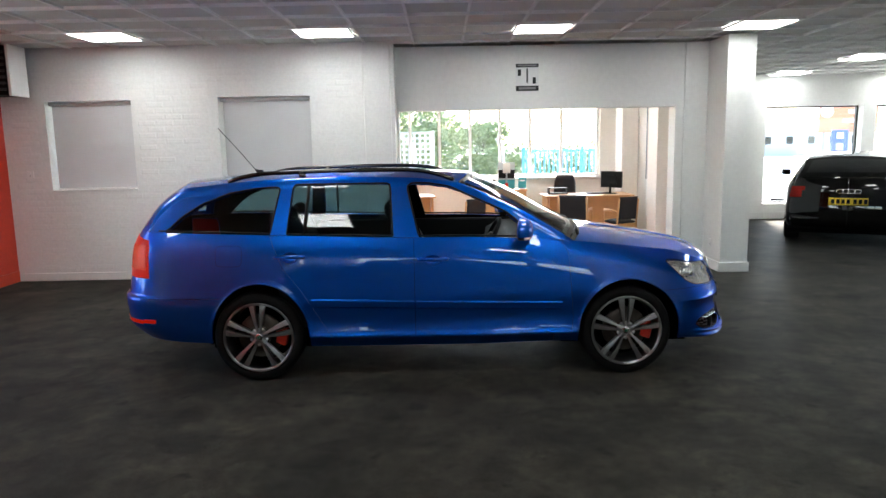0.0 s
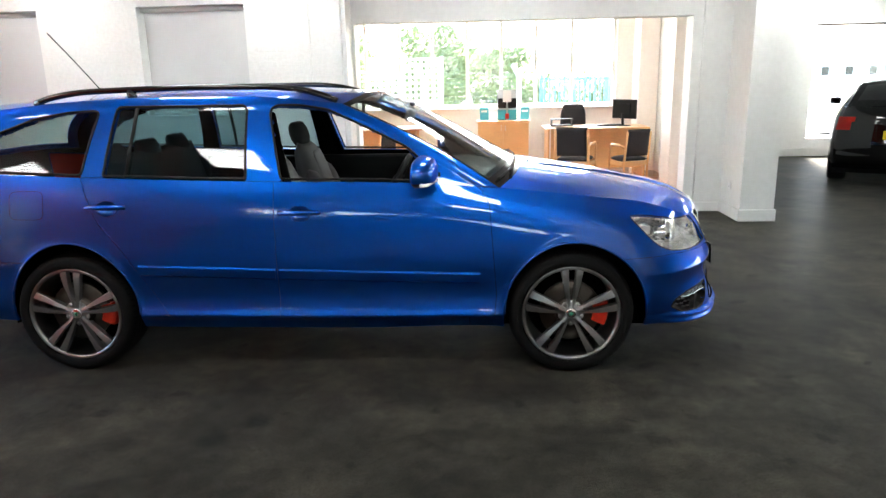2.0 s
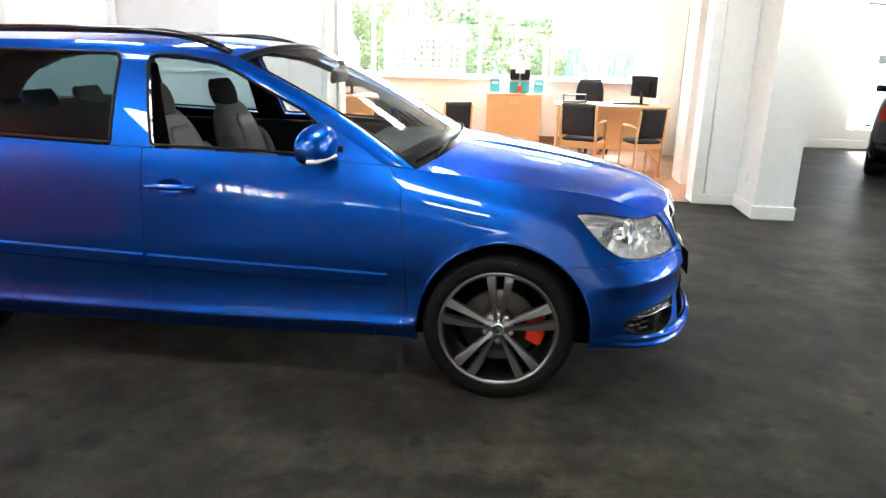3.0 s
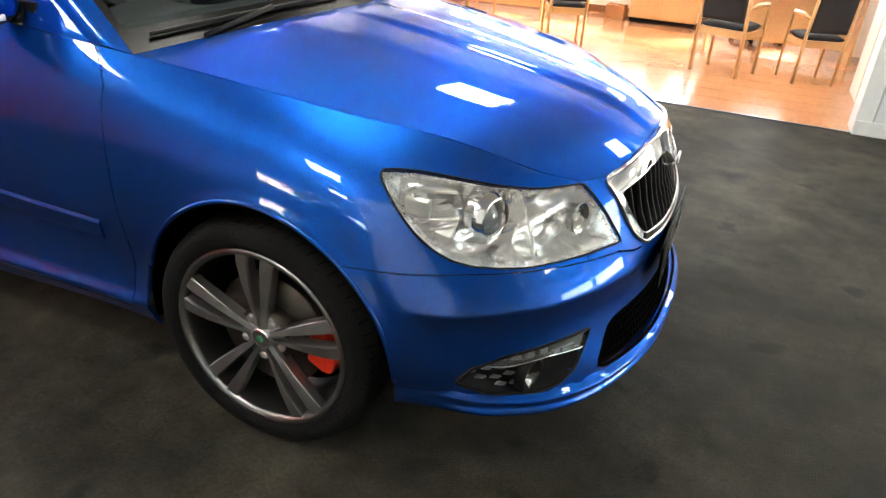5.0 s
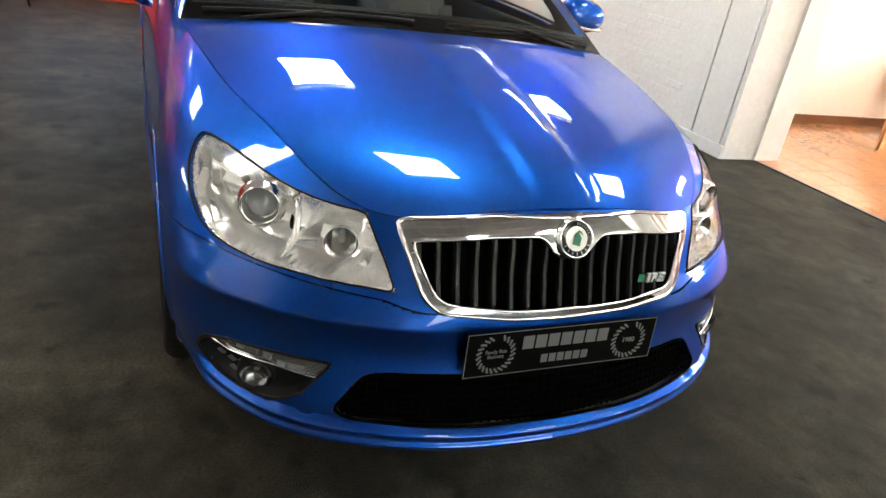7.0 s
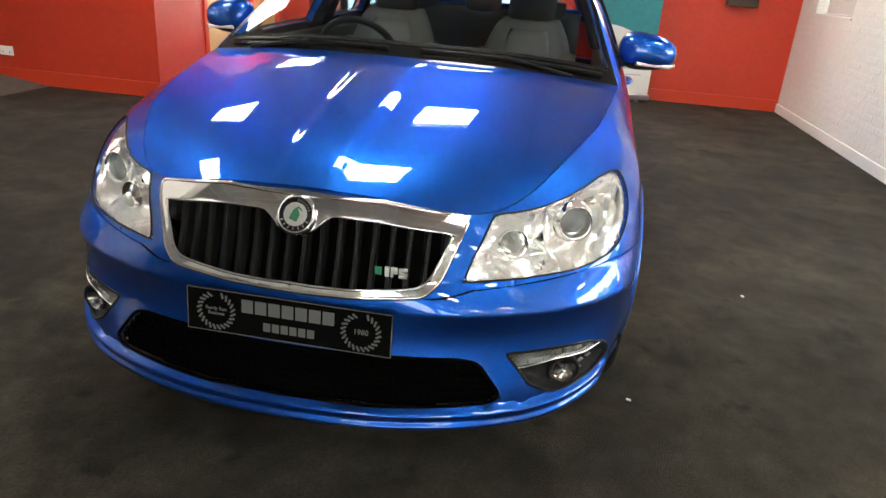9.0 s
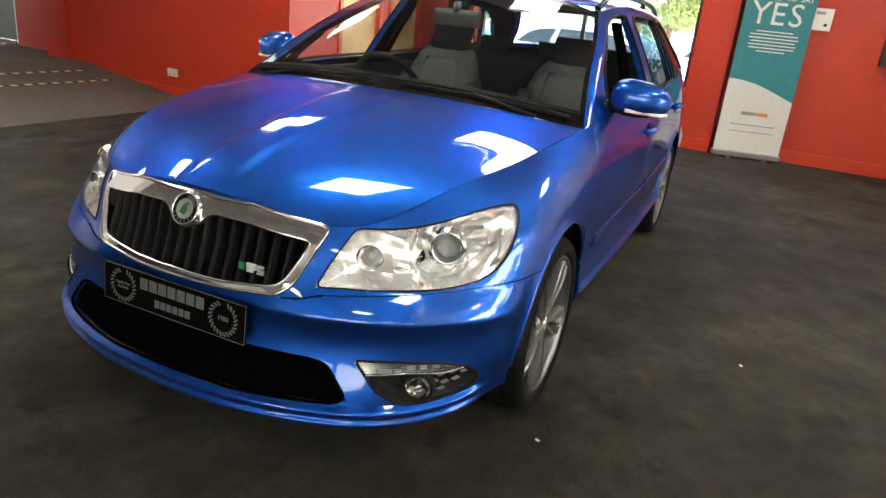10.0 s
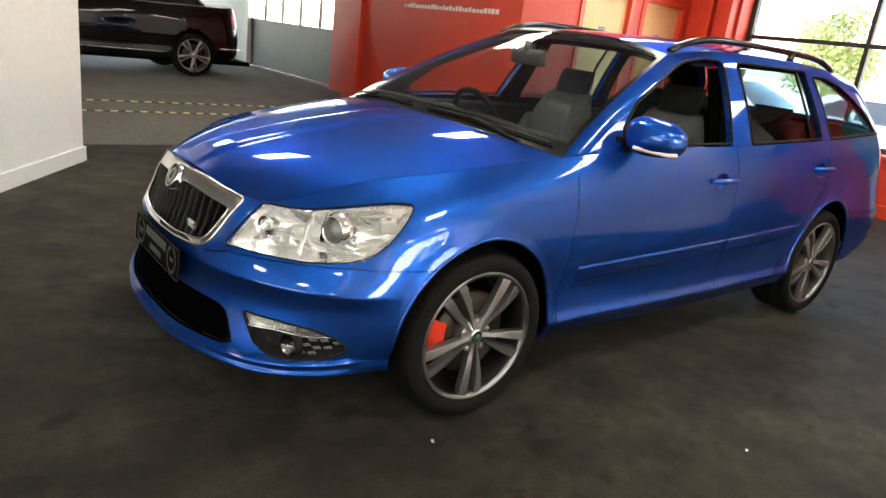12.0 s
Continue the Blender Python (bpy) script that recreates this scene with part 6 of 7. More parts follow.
heater = thing("air_heater", pose(-5.15, 2.75, 2.575), "dark box heater with white side panel under the ceiling", "heater")
boxpart("case", (-.215, .20, -.165, .165, -.28, .28), BLACKPL, heater, bevel=.01)
boxpart("side_panel", (.2005, .235, -.172, .172, -.29, .29), WFRAME_W, heater, "white side panel", bevel=.005)
for k in range(7):
    boxpart("louvre", (-.20, .18, -.180, -.166, -.23 + k * .07, -.20 + k * .07), DARKMETAL, heater)
boxpart("bracket", (-.05, .05, -.05, .05, .281, .30), DARKMETAL, heater)

# bricks under the paint: low relief pieces of the wall
BR_L, BR_H = .225, .075
rnd = random.Random(4)
holes_b = [(-4.93, -3.78, 1.11, 2.31), (-2.78, -1.56, 1.11, 2.33)]
stuff = bmesh.new()
bricks = []
for r in range(int(2.62 / BR_H)):
    for c in range(24):
        x0 = -5.33 + c * BR_L + (r % 2) * BR_L / 2
        x1 = x0 + BR_L
        z0 = .13 + r * BR_H
        if x1 > -.97 or any(x1 > h[0] and x0 < h[1] and z0 + BR_H > h[2] and z0 < h[3] for h in holes_b):
            continue
        bricks.append((x0, z0))
near_b = sorted(bricks, key=lambda p: abs(p[0] + 1.6) * .6 + p[1])[:300]
near_set = set(near_b)
me_list = []
for k in range(5):
    bm = bmesh.new()
    q = random.Random(k)
    j = lambda: q.uniform(-.0018, .0018)
    d = .0006 + .0014 * q.random()
    vs = [bm.verts.new((sx * (BR_L / 2 - .006 - ins) + j(), dy, sz * (BR_H / 2 - .006 - ins) + j())) for dy, ins in ((0, 0), (-d, .013)) for sx, sz in ((-1, -1), (1, -1), (1, 1), (-1, 1))]
    bm.faces.new(vs[4:])
    for i in range(4):
        bm.faces.new((vs[i], vs[(i + 1) % 4], vs[4 + (i + 1) % 4], vs[4 + i]))
    bmesh.ops.recalc_face_normals(bm, faces=bm.faces)
    me = bpy.data.meshes.new("brick")
    bm.to_mesh(me)
    bm.free()
    me.materials.append(BRICK)
    me_list.append(me)
for (x0, z0) in bricks:
    if (x0, z0) in near_set:
        continue
    ins = .006
    dd = .0006 + .0014 * rnd.random()
    a = [stuff.verts.new((x0 + BR_L / 2 + sx * (BR_L / 2 - ins - i2), YW - dy, z0 + BR_H / 2 + sz * (BR_H / 2 - ins - i2))) for dy, i2 in ((0, 0), (dd, .013)) for sx, sz in ((-1, -1), (1, -1), (1, 1), (-1, 1))]
    stuff.faces.new(a[4:])
    for i in range(4):
        stuff.faces.new((a[i], a[(i + 1) % 4], a[4 + (i + 1) % 4], a[4 + i]))
bmesh.ops.recalc_face_normals(stuff, faces=stuff.faces)
tagged(part("brick_courses", stuff, BRICK, wall_bricks), kind="stuff")
for k, (x0, z0) in enumerate(near_b):
    o = new("brick", me_list[k % 5])
    o.parent, o.location = wall_bricks, (x0 + BR_L / 2, YW + rnd.uniform(0, .0015), z0 + BR_H / 2)

# red end wall: window, banner, boxes
win = thing("window_3", pose(0, 0, 0), "large dark-framed shop window in the red wall", "window", kind="structure")
ya, yb, za, zb = -2.42, .44, .65, 2.55
xw = XE - .33
bm = bmesh.new()
for y in (ya, yb - .06):
    box(bm, xw, xw + .08, y, y + .06, za, zb)
for z in (za, zb - .06):
    box(bm, xw, xw + .08, ya + .06, yb - .06, z, z + .06)
part("window_frame", bm, WFRAME, win, "dark metal frame")
boxpart("transom", (xw, xw + .07, ya + .06, yb - .06, 1.74, 1.79), WFRAME, win)
boxpart("mullion", (xw + .001, xw + .069, -1.005, -.955, za + .06, 1.74), WFRAME, win)
boxpart("mullion", (xw + .001, xw + .069, -1.005, -.955, 1.79, zb - .06), WFRAME, win)
boxpart("window_sill", (XE - .26, XE + .03, ya - .02, yb - .001, za - .03, za + .003), SKIRT_RED, win, "red sill", bevel=.006)
for y0, y1 in ((ya + .06, -1.005), (-.955, yb - .06)):
    for z0, z1 in ((za + .06, 1.74), (1.79, zb - .06)):
        p = boxpart("pane", (xw + .03, xw + .036, y0, y1, z0, z1), PANE, win)
        p.visible_shadow = False
for y0 in (-2.92, -2.66):
    tagged(boxpart("red_window_post", (XE, XE + .16, y0, y0 + .20, 0, H), RED), "red boxed post beside the window", "column", kind="structure")

TEAL = mat("teal_print", (0.015, 0.23, 0.27), 0.4, var=0.12, scale=2)
BANW = mat("banner_white", (0.74, 0.74, 0.72), 0.4, var=0.04, scale=4)
banner = thing("roll_up_banner", pose(-5.19, 1.265, 0, 0, 0, 16), "teal and white roll-up banner on a silver foot", "banner")
bm = bmesh.new()
nb = 24
lowv, midv, topv = [], [], []
for k in range(nb + 1):
    y = -.365 + .73 * k / nb
    cz = .78 + .10 * math.cos((k / nb - .15) * 2.4) - .06 * (k / nb)
    lowv.append(bm.verts.new((0, y, .07))), midv.append(bm.verts.new((0, y, cz))), topv.append(bm.verts.new((-.04, y, 2.08)))
for k in range(nb):
    bm.faces.new((lowv[k], lowv[k + 1], midv[k + 1], midv[k])).material_index = 1
    bm.faces.new((midv[k], midv[k + 1], topv[k + 1], topv[k])).material_index = 0
part("sheet", bm, (TEAL, BANW), banner)
boxpart("cassette", (-.06, .05, -.375, .375, .012, .075), STEEL, banner, "silver base cassette", bevel=.01)
for q in (-.2, .2):
    boxpart("foot", (-.10, .13, q - .018, q + .018, 0, .012), STEEL, banner)
bm = bmesh.new()
tube(bm, [(-.05, -.365, 2.085), (-.05, .365, 2.085)], .010, 8)
tube(bm, [(-.06, 0, .07), (-.06, 0, 2.09)], .008, 8)
part("pole", bm, STEEL, banner)
tilt = lambda y, z: Matrix.Translation((.004 - .04 * max(0, (z - .8) / 1.28), y, z)) @ face
def spaced(name, text, size, y, z, step, material, parent):
    """One part a letter, at even steps about a middle."""
    for k, c in enumerate(text):
        if c != " ":
            lettering(name, c, size, tilt(y + (k - (len(text) - 1) / 2) * step, z), material, parent)


spaced("letter", "WE LIKE TO SAY", .083, -.005, 1.755, .0475, BANW, banner)
spaced("letter", "YES", .335, -.005, 1.575, .187, BANW, banner)
for k, (w2, z) in enumerate(((.19, 1.395), (.25, 1.36), (.26, 1.325), (.23, 1.29), (.25, 1.255), (.24, 1.22), (.15, 1.185))):
    boxpart("print_bar", (.0, .0035, -w2 + .0, w2, z, z + .012), BANW, banner, m=Matrix.Translation((-.04 * (z - .8) / 1.28 + .002, 0, 0)))
GREYPR = mat("grey_print", (0.32, 0.32, 0.33), 0.5, var=0.05)
ORANGEPR = mat("orange_print", (0.75, 0.28, 0.10), 0.5, var=0.05)
boxpart("logo_bar", (.003, .0045, -.15, .0, .49, .528), GREYPR, banner)
boxpart("logo_bar", (.003, .0045, .005, .14, .49, .528), ORANGEPR, banner)
boxpart("print_bar", (.003, .0045, -.24, .24, .375, .386), GREYPR, banner)
boxpart("print_bar", (.003, .0045, -.24, .24, .30, .308), GREYPR, banner)
ctl = thing("control_box", pose(XE, 1.69, 1.58), "small white control box on the red wall", "control box")
boxpart("case", (0, .05, -.10, .10, -.115, .115), WFRAME_W, ctl, bevel=.006)
boxpart("label_bar", (.0502, .052, -.07, .02, .05, .08), GREYPR, ctl)
boxpart("button", (.0502, .056, .03, .06, -.07, -.04), BLACKPL, ctl)
letter = thing("letter_box", pose(XE, 2.50, 1.385), "dark brown box fixed to the red wall", "box")
boxpart("case", (0, .11, -.17, .17, -.22, .22), mat("dark_brown", (0.045, 0.028, 0.018), 0.5, var=0.15), letter, bevel=.008)
boxpart("lid", (0, .125, -.18, .18, .2205, .24), mat("dark_brown_lid", (0.05, 0.032, 0.02), 0.45, var=0.15), letter, bevel=.004)
# easel beside the red wall
easel = thing("display_easel", pose(-4.75, -2.15, 0), "thin black three-legged display stand", "stand")
for dx, dy in ((.16, -.28), (.16, .30), (-.22, .0)):
    bm = bmesh.new()
    tube(bm, [(dx, dy, .008), (dx * .1, dy * .1, 1.25)], .011, 8)
    part("leg", bm, BLACKPL, easel)
boxpart("ledge", (.02, .10, -.20, .20, .72, .74), BLACKPL, easel)

# wooden doors in the red room
for k, (x0, x1) in enumerate(((-4.25, -3.37), (-5.30, -4.47))):
    d = thing("door_%d" % (k + 1), pose(0, 0, 0), "light wooden door in a red frame", "door", kind="structure")
    boxpart("leaf", (x0 + .035, x1 - .035, YR - .09, YR - .045, .006, 2.005), BEECH_DOOR, d, "light wood leaf", bevel=.003)
    bm = bmesh.new()
    for a in (x0 - .03, x1 - .035):
        box(bm, a, a + .065, YR - .15, YR + .02, 0, 2.04)
    box(bm, x0 + .035, x1 - .035, YR - .15, YR + .02, 2.006, 2.07)
    part("frame", bm, SKIRT_RED, d, "red frame")
    bm = bmesh.new()
    tube(bm, [(x0 + .12, YR - .044, 1.02), (x0 + .12, YR - .0, 1.02), (x0 + .22, YR + .002, 1.02)], .010, 8)
    h = part("handle", bm, STEEL, d)
    boxpart("door_sign", ((x0 + x1) / 2 - .06, (x0 + x1) / 2 + .06, YR - .0448, YR - .041, 1.52, 1.64), PLATE_SILVER, d)

# emblem and web line on the red wall
sign = thing("wall_lettering", pose(XR + .002, -4.35, 0), "white printed line and laurel emblem on the red wall", "sign")
xx = -1.0
r5 = random.Random(3)
while xx < .86:
    w_ = r5.choice((.035, .05, .06, .045))
    boxpart("print_bar", (0, .003, xx, xx + w_, 1.605, 1.645 if r5.random() < .6 else 1.66), BANW, sign)
    xx += w_ + .018
for sd in (-1, 1):
    for k in range(12):
        a = -math.pi / 2 + sd * (0.35 + 2.2 * k / 11)
        c = Matrix.Translation((0, .38 * math.cos(a), 2.28 + .38 * math.sin(a))) @ Matrix.Rotation(a + sd * .7, 4, "X")
        bm = bmesh.new()
        vs = [bm.verts.new(c @ Vector((h, u, v))) for h in (0, .003) for u, v in ((-.07, 0), (0, .024), (.07, 0), (0, -.024))]
        bm.faces.new(vs[4:])
        for i in range(4):
            bm.faces.new((vs[i], vs[(i + 1) % 4], vs[4 + (i + 1) % 4], vs[4 + i]))
        bmesh.ops.recalc_face_normals(bm, faces=bm.faces)
        part("laurel_leaf", bm, BANW, sign)
for w2, z in ((.20, 2.36), (.17, 2.27), (.12, 2.19)):
    boxpart("print_bar", (0, .003, -w2, w2, z, z + .05), BANW, sign)

# glazed sliding door of the yard
sd_ = thing("sliding_door", pose(0, 0, 0), "tall sliding door, grey metal below, glazed above", "door", kind="structure")
yy0, yy1 = -11.6, -7.84
boxpart("lower_panel", (-2.97, -2.93, yy0 + .08, yy1 - .08, RAISE + .03, 1.12), GALV, sd_, "grey metal lower panel", bevel=.004)
for y in (yy0, yy1 - .08):
    boxpart("stile", (-3.0, -2.84, y, y + (.08 if y > -9 else .14), RAISE, 2.6), WFRAME_W, sd_, "white post")
boxpart("rail", (-2.99, -2.91, yy0 + .08, yy1 - .08, 1.1205, 1.18), GALV, sd_)
boxpart("rail", (-2.99, -2.91, yy0 + .08, yy1 - .08, 2.52, 2.6), GALV, sd_)
for k in range(1, 5):
    y = yy0 + (yy1 - yy0) * k / 5
    boxpart("glazing_bar", (-2.98, -2.93, y - .02, y + .02, 1.181, 2.519), GALV, sd_)
for k in range(5):
    a, b = yy0 + (yy1 - yy0) * k / 5 + .021, yy0 + (yy1 - yy0) * (k + 1) / 5 - .021
    p = boxpart("pane", (-2.955, -2.95, max(a, yy0 + .081), min(b, yy1 - .081), 1.181, 2.519), PANE, sd_)
    p.visible_shadow = False
for nm, y, z in (("tape_near", -5.38, .142), ("tape_far", -5.78, .195)):
    tape = thing("hazard_tape", pose(0, y, z + .003, -7.5, 0, 0), "yellow and black hazard tape stuck on the ramp", "tape", "hazard tapes")
    for k in range(100):
        x0 = -2.2 + k * .075
        boxpart("yellow_stripe" if k % 2 else "black_stripe", (x0, x0 + .075, -.020, .020, 0, .002), YELLOW if k % 2 else BLACKTAPE, tape)
# window glass of the far, south and office walls
def glazed(name, label, at, a0, a1, z0, z1, bars, material, thick=.05, turn=0):
    """A framed window in a wall along x, or along y for a turn of 90, with upright bars."""
    w = thing(name, pose(0, 0, 0, 0, 0, turn), label, "window", kind="structure")
    bm = bmesh.new()
    box(bm, a0, a0 + thick, at, at + .07, z0, z1), box(bm, a1 - thick, a1, at, at + .07, z0, z1)
    box(bm, a0 + thick, a1 - thick, at, at + .07, z0, z0 + thick), box(bm, a0 + thick, a1 - thick, at, at + .07, z1 - thick, z1)
    part("window_frame", bm, material, w)
    edges = [a0 + thick, *bars, a1 - thick]
    for b in bars:
        boxpart("mullion", (b - thick / 2, b + thick / 2, at + .001, at + .069, z0 + thick, z1 - thick), material, w)
    for p0, p1 in zip(edges, edges[1:]):
        h = thick / 2 + .001
        p = boxpart("pane", (p0 + (h if p0 in bars else 0), p1 - (h if p1 in bars else 0), at + .03, at + .036, z0 + thick, z1 - thick), PANE, w)
        p.visible_shadow = False
    return w


glazed("window_4", "large shop window with a dark frame", 8.78, 6.62, 8.58, .32, 2.28, [], WFRAME, .03)
glazed("window_5", "large shop window with a dark frame", 8.78, 8.85, 10.8, .32, 2.28, [], WFRAME, .03)
for k, x0 in enumerate((-6.4, -3.2, 0.0, 3.4)):
    glazed("window_%d" % (6 + k), "tall bright window with white frame", -17.2, x0, x0 + 2.8, .7, 2.7, [x0 + .93, x0 + 1.87], WFRAME_W)
# glazing of the two added openings in the east wall, out of view
for k, y0 in enumerate((-0.2, 3.0)):
    glazed("window_%d" % (11 + k), "large shop window with a dark frame", -12.2, y0, y0 + 2.9, .32, 2.28, [], WFRAME, .03, 90)
OFFW = glazed("window_10", "band of office windows with white mullions", 8.08, -1.6, 3.12, .98, 2.6, [-1.17, -.585, -.01, .59, 1.175, 1.765, 2.375], WFRAME_W, .055)
boxpart("window_sill", (-1.65, 3.15, 7.90, 8.079, .955, .985), WFRAME_W, OFFW, bevel=.005)

# ---- office ----
tagged(boxpart("office_ceiling", (-1.72, 3.55, YW + .33, 8.0, H - .02, H - .001), TILE), "white office ceiling", "ceiling", kind="structure")
for y0, y1, x0 in ((6.9, 7.35, 3.26), (4.55, 5.0, 3.16)):
    tagged(boxpart("office_pilaster", (x0, 3.549, y0, y1, 0, H - .021), CREAM), "cream painted pilaster on the office wall", "column", kind="structure")
board = thing("pin_board", pose(3.545, 5.7, 1.75), "tall grey pin board on the office wall", "board")
boxpart("panel", (-.03, 0, -.55, .55, -.75, .9), GREYPANEL, board)
boxpart("edge_strip", (-.034, .0, .551, .58, -.75, .9), mat("teal_edge", (0.05, 0.12, 0.16), 0.5, var=0.1), board)
skirting("baseboard_office_west", -1.719, -1.70, YW + .34, 8.0, mat("dark_wood_skirting", (0.16, 0.07, 0.03), 0.5, var=0.15), .09)
skirting("baseboard_office_back", -1.69, 3.54, 7.98, 7.999, mat("wood_skirting", (0.20, 0.09, 0.04), 0.5, var=0.15), .09)
# joints of the floor tiles
bm = bmesh.new()
for k in range(18):
    x = -1.5 + .3 * k
    box(bm, x - .0015, x + .0015, 3.53, 7.98, .0042, .0048)
for k in range(15):
    y = 3.6 + .3 * k
    box(bm, -1.69, 3.54, y - .0015, y + .0015, .0042, .0047)
tagged(part("floor_joint", bm, mat("dark_joint", (0.16, 0.07, 0.035), 0.6, var=0.1), office_floor), kind="stuff")
tagged(boxpart("threshold_strip", (-.52, 3.05, 3.485, 3.515, 0, .007), DARKMETAL), "thin dark metal strip between carpet and tiles", "threshold", kind="structure")


def visitor_chair(m):
    c = thing("visitor_chair", m, "beech visitor chair with black seat and back", "chair", "office visitor chairs")
    for sx in (-1, 1):
        bm = bmesh.new()
        tube(bm, [(sx * .255, -.22, 0), (sx * .255, -.24, .44), (sx * .25, -.30, .86)], .017, 8, flat=1.3)
        part("back_leg", bm, BEECH, c)
        bm = bmesh.new()
        tube(bm, [(sx * .265, .24, 0), (sx * .265, .23, .62), (sx * .265, .20, .655), (sx * .262, -.05, .66), (sx * .258, -.25, .63)], .017, 8, flat=1.2)
        part("front_leg_and_arm", bm, BEECH, c)
        boxpart("side_rail", (sx * .255 - .012, sx * .255 + .012, -.20, .22, .36, .42), BEECH, c)
    boxpart("front_rail", (-.24, .24, .215, .24, .35, .41), BEECH, c)
    boxpart("back_rail", (-.24, .24, -.245, -.22, .36, .43), BEECH, c)
    bm = bmesh.new()
    cushion(bm, .50, .48, .09, pose(0, 0, .45, 0, 90, 90))
    part("seat", bm, BLACKFAB, c, "black padded seat")
    bm = bmesh.new()
    cushion(bm, .49, .40, .05, pose(0, -.275, .70, 0, 0, 90) @ pose(0, 0, 0, 0, -8, 0), power=8)
    part("backrest", bm, BLACKFAB, c, "black padded backrest")
    return c


SLIM = Matrix.Diagonal((.84, .84, .94, 1))
vc = visitor_chair(pose(2.07, 5.02, .004, 0, 0, -21) @ SLIM)
for x, y, r in ((2.79, 5.15, 23), (.46, 5.28, 25), (-.62, 5.45, 58)):
    copy_thing(vc, pose(x, y, .004, 0, 0, r) @ SLIM)


def desk(m, label):
    d = thing("office_desk", m, label, "desk", "office desks")
    bm = bmesh.new()
    out = [(-.75, -.36), (-.4, -.40), (0, -.42), (.4, -.40), (.75, -.36), (.75, .38), (-.75, .38)]
    vs = [[bm.verts.new((x, y, z)) for x, y in out] for z in (.715, .74)]
    bm.faces.new(vs[0][::-1]), bm.faces.new(vs[1])
    for k in range(7):
        bm.faces.new((vs[0][k], vs[0][(k + 1) % 7], vs[1][(k + 1) % 7], vs[1][k]))
    part("desktop", bm, BEECH, d)
    boxpart("modesty_panel", (-.66, .66, -.20, -.18, .14, .7149), BEECH, d)
    for sx in (-1, 1):
        boxpart("end_panel", (sx * .70 - .012, sx * .70 + .012, -.30, .32, .0, .7149), BEECH, d)
    return d


d1 = desk(pose(2.52, 6.42, .004), "beech office desk with monitor and papers")
copy_thing(d1, pose(-.88, 6.75, .004, 0, 0, 8))


def monitor(m):
    o = thing("monitor", m, "flat black computer monitor on a stand", "monitor", "monitors")
    boxpart("screen", (-.24, .24, -.02, .02, .12, .43), BLACKPL, o, bevel=.008)
    boxpart("bezel_back", (-.14, .14, .0205, .04, .18, .36), BLACKPL, o)
    bm = bmesh.new()
    tube(bm, [(0, .03, .01), (0, .045, .2)], .022, 8)
    part("neck", bm, BLACKPL, o)
    bm = bmesh.new()
    revolve(bm, [(0, .016), (.09, .014), (.11, .0)], 28)
    part("base", bm, BLACKPL, o)
    return o


mo = monitor(pose(2.96, 6.40, .744, 0, 0, 128) @ Matrix.Diagonal((.92, .92, .90, 1)))
copy_thing(mo, pose(-1.23, 6.85, .744, 0, 0, 200))
kb = thing("keyboard", pose(2.75, 6.45, .744, 0, 0, 12), "flat black keyboard on the desk", "keyboard")
boxpart("tray", (-.21, .21, -.07, .07, 0, .018), BLACKPL, kb, bevel=.004)
for r in range(4):
    boxpart("key_row", (-.195, .195, -.058 + r * .03, -.034 + r * .03, .0182, .024), DARKMETAL, kb)
tr = thing("letter_tray", pose(2.05, 6.55, .744), "black two-tier letter tray on the desk", "tray")
for z in (.01, .10):
    boxpart("tier", (-.16, .16, -.12, .12, z, z + .012), BLACKPL, tr, bevel=.003)
for sx in (-.155, .155):
    boxpart("support", (sx - .005, sx + .005, -.11, .11, 0.0, .10), BLACKPL, tr)
pp = thing("papers", pose(2.4, 6.3, .744, 0, 0, 9), "loose white papers on the desk", "papers")
for k in range(3):
    boxpart("sheet", (-.105, .105, -.149, .149, k * .002, k * .002 + .0015), BANW, pp, m=pose(.03 * k, .02 * k, 0, 0, 0, 7 * k))
oc = thing("office_chair", pose(2.35, 7.15, .004, 0, 0, 185), "black swivel office chair behind the desk", "chair")
bm = bmesh.new()
cushion(bm, .48, .48, .10, pose(0, 0, .48, 0, 90, 90))
part("seat", bm, BLACKFAB, oc)
bm = bmesh.new()
cushion(bm, .42, .46, .09, pose(0, -.24, .80, 0, 0, 90), power=2.4, taper=.25)
part("backrest", bm, BLACKFAB, oc)
bm = bmesh.new()
tube(bm, [(0, 0, .08), (0, 0, .43)], .028, 10)
tube(bm, [(0, -.05, .42), (0, -.27, .45), (0, -.28, .7)], .02, 8)
part("column", bm, BLACKPL, oc)
for k in range(5):
    a = 2 * math.pi * k / 5
    bm = bmesh.new()
    tube(bm, [(0, 0, .09), (.29 * math.cos(a), .29 * math.sin(a), .065)], .018, 8)
    leg = part("star_leg", bm, BLACKPL, oc)
    bm = bmesh.new()
    tube(bm, [(.29 * math.cos(a) - .02 * math.sin(a), .29 * math.sin(a) + .02 * math.cos(a), .028), (.29 * math.cos(a) + .02 * math.sin(a), .29 * math.sin(a) - .02 * math.cos(a), .028)], .028, 12)
    part("castor", bm, BLACKPL, leg)
cab = thing("low_cabinet", pose(1.19, 7.62, .004), "beech low cabinet with two doors", "cabinet")
boxpart("body", (-.42, .42, -.20, .22, .06, .755), BEECH, cab)
boxpart("plinth", (-.40, .40, -.18, .20, 0, .0599), BLACKPL, cab)
boxpart("top", (-.435, .435, -.235, .23, .7551, .78), BEECH, cab, bevel=.003)
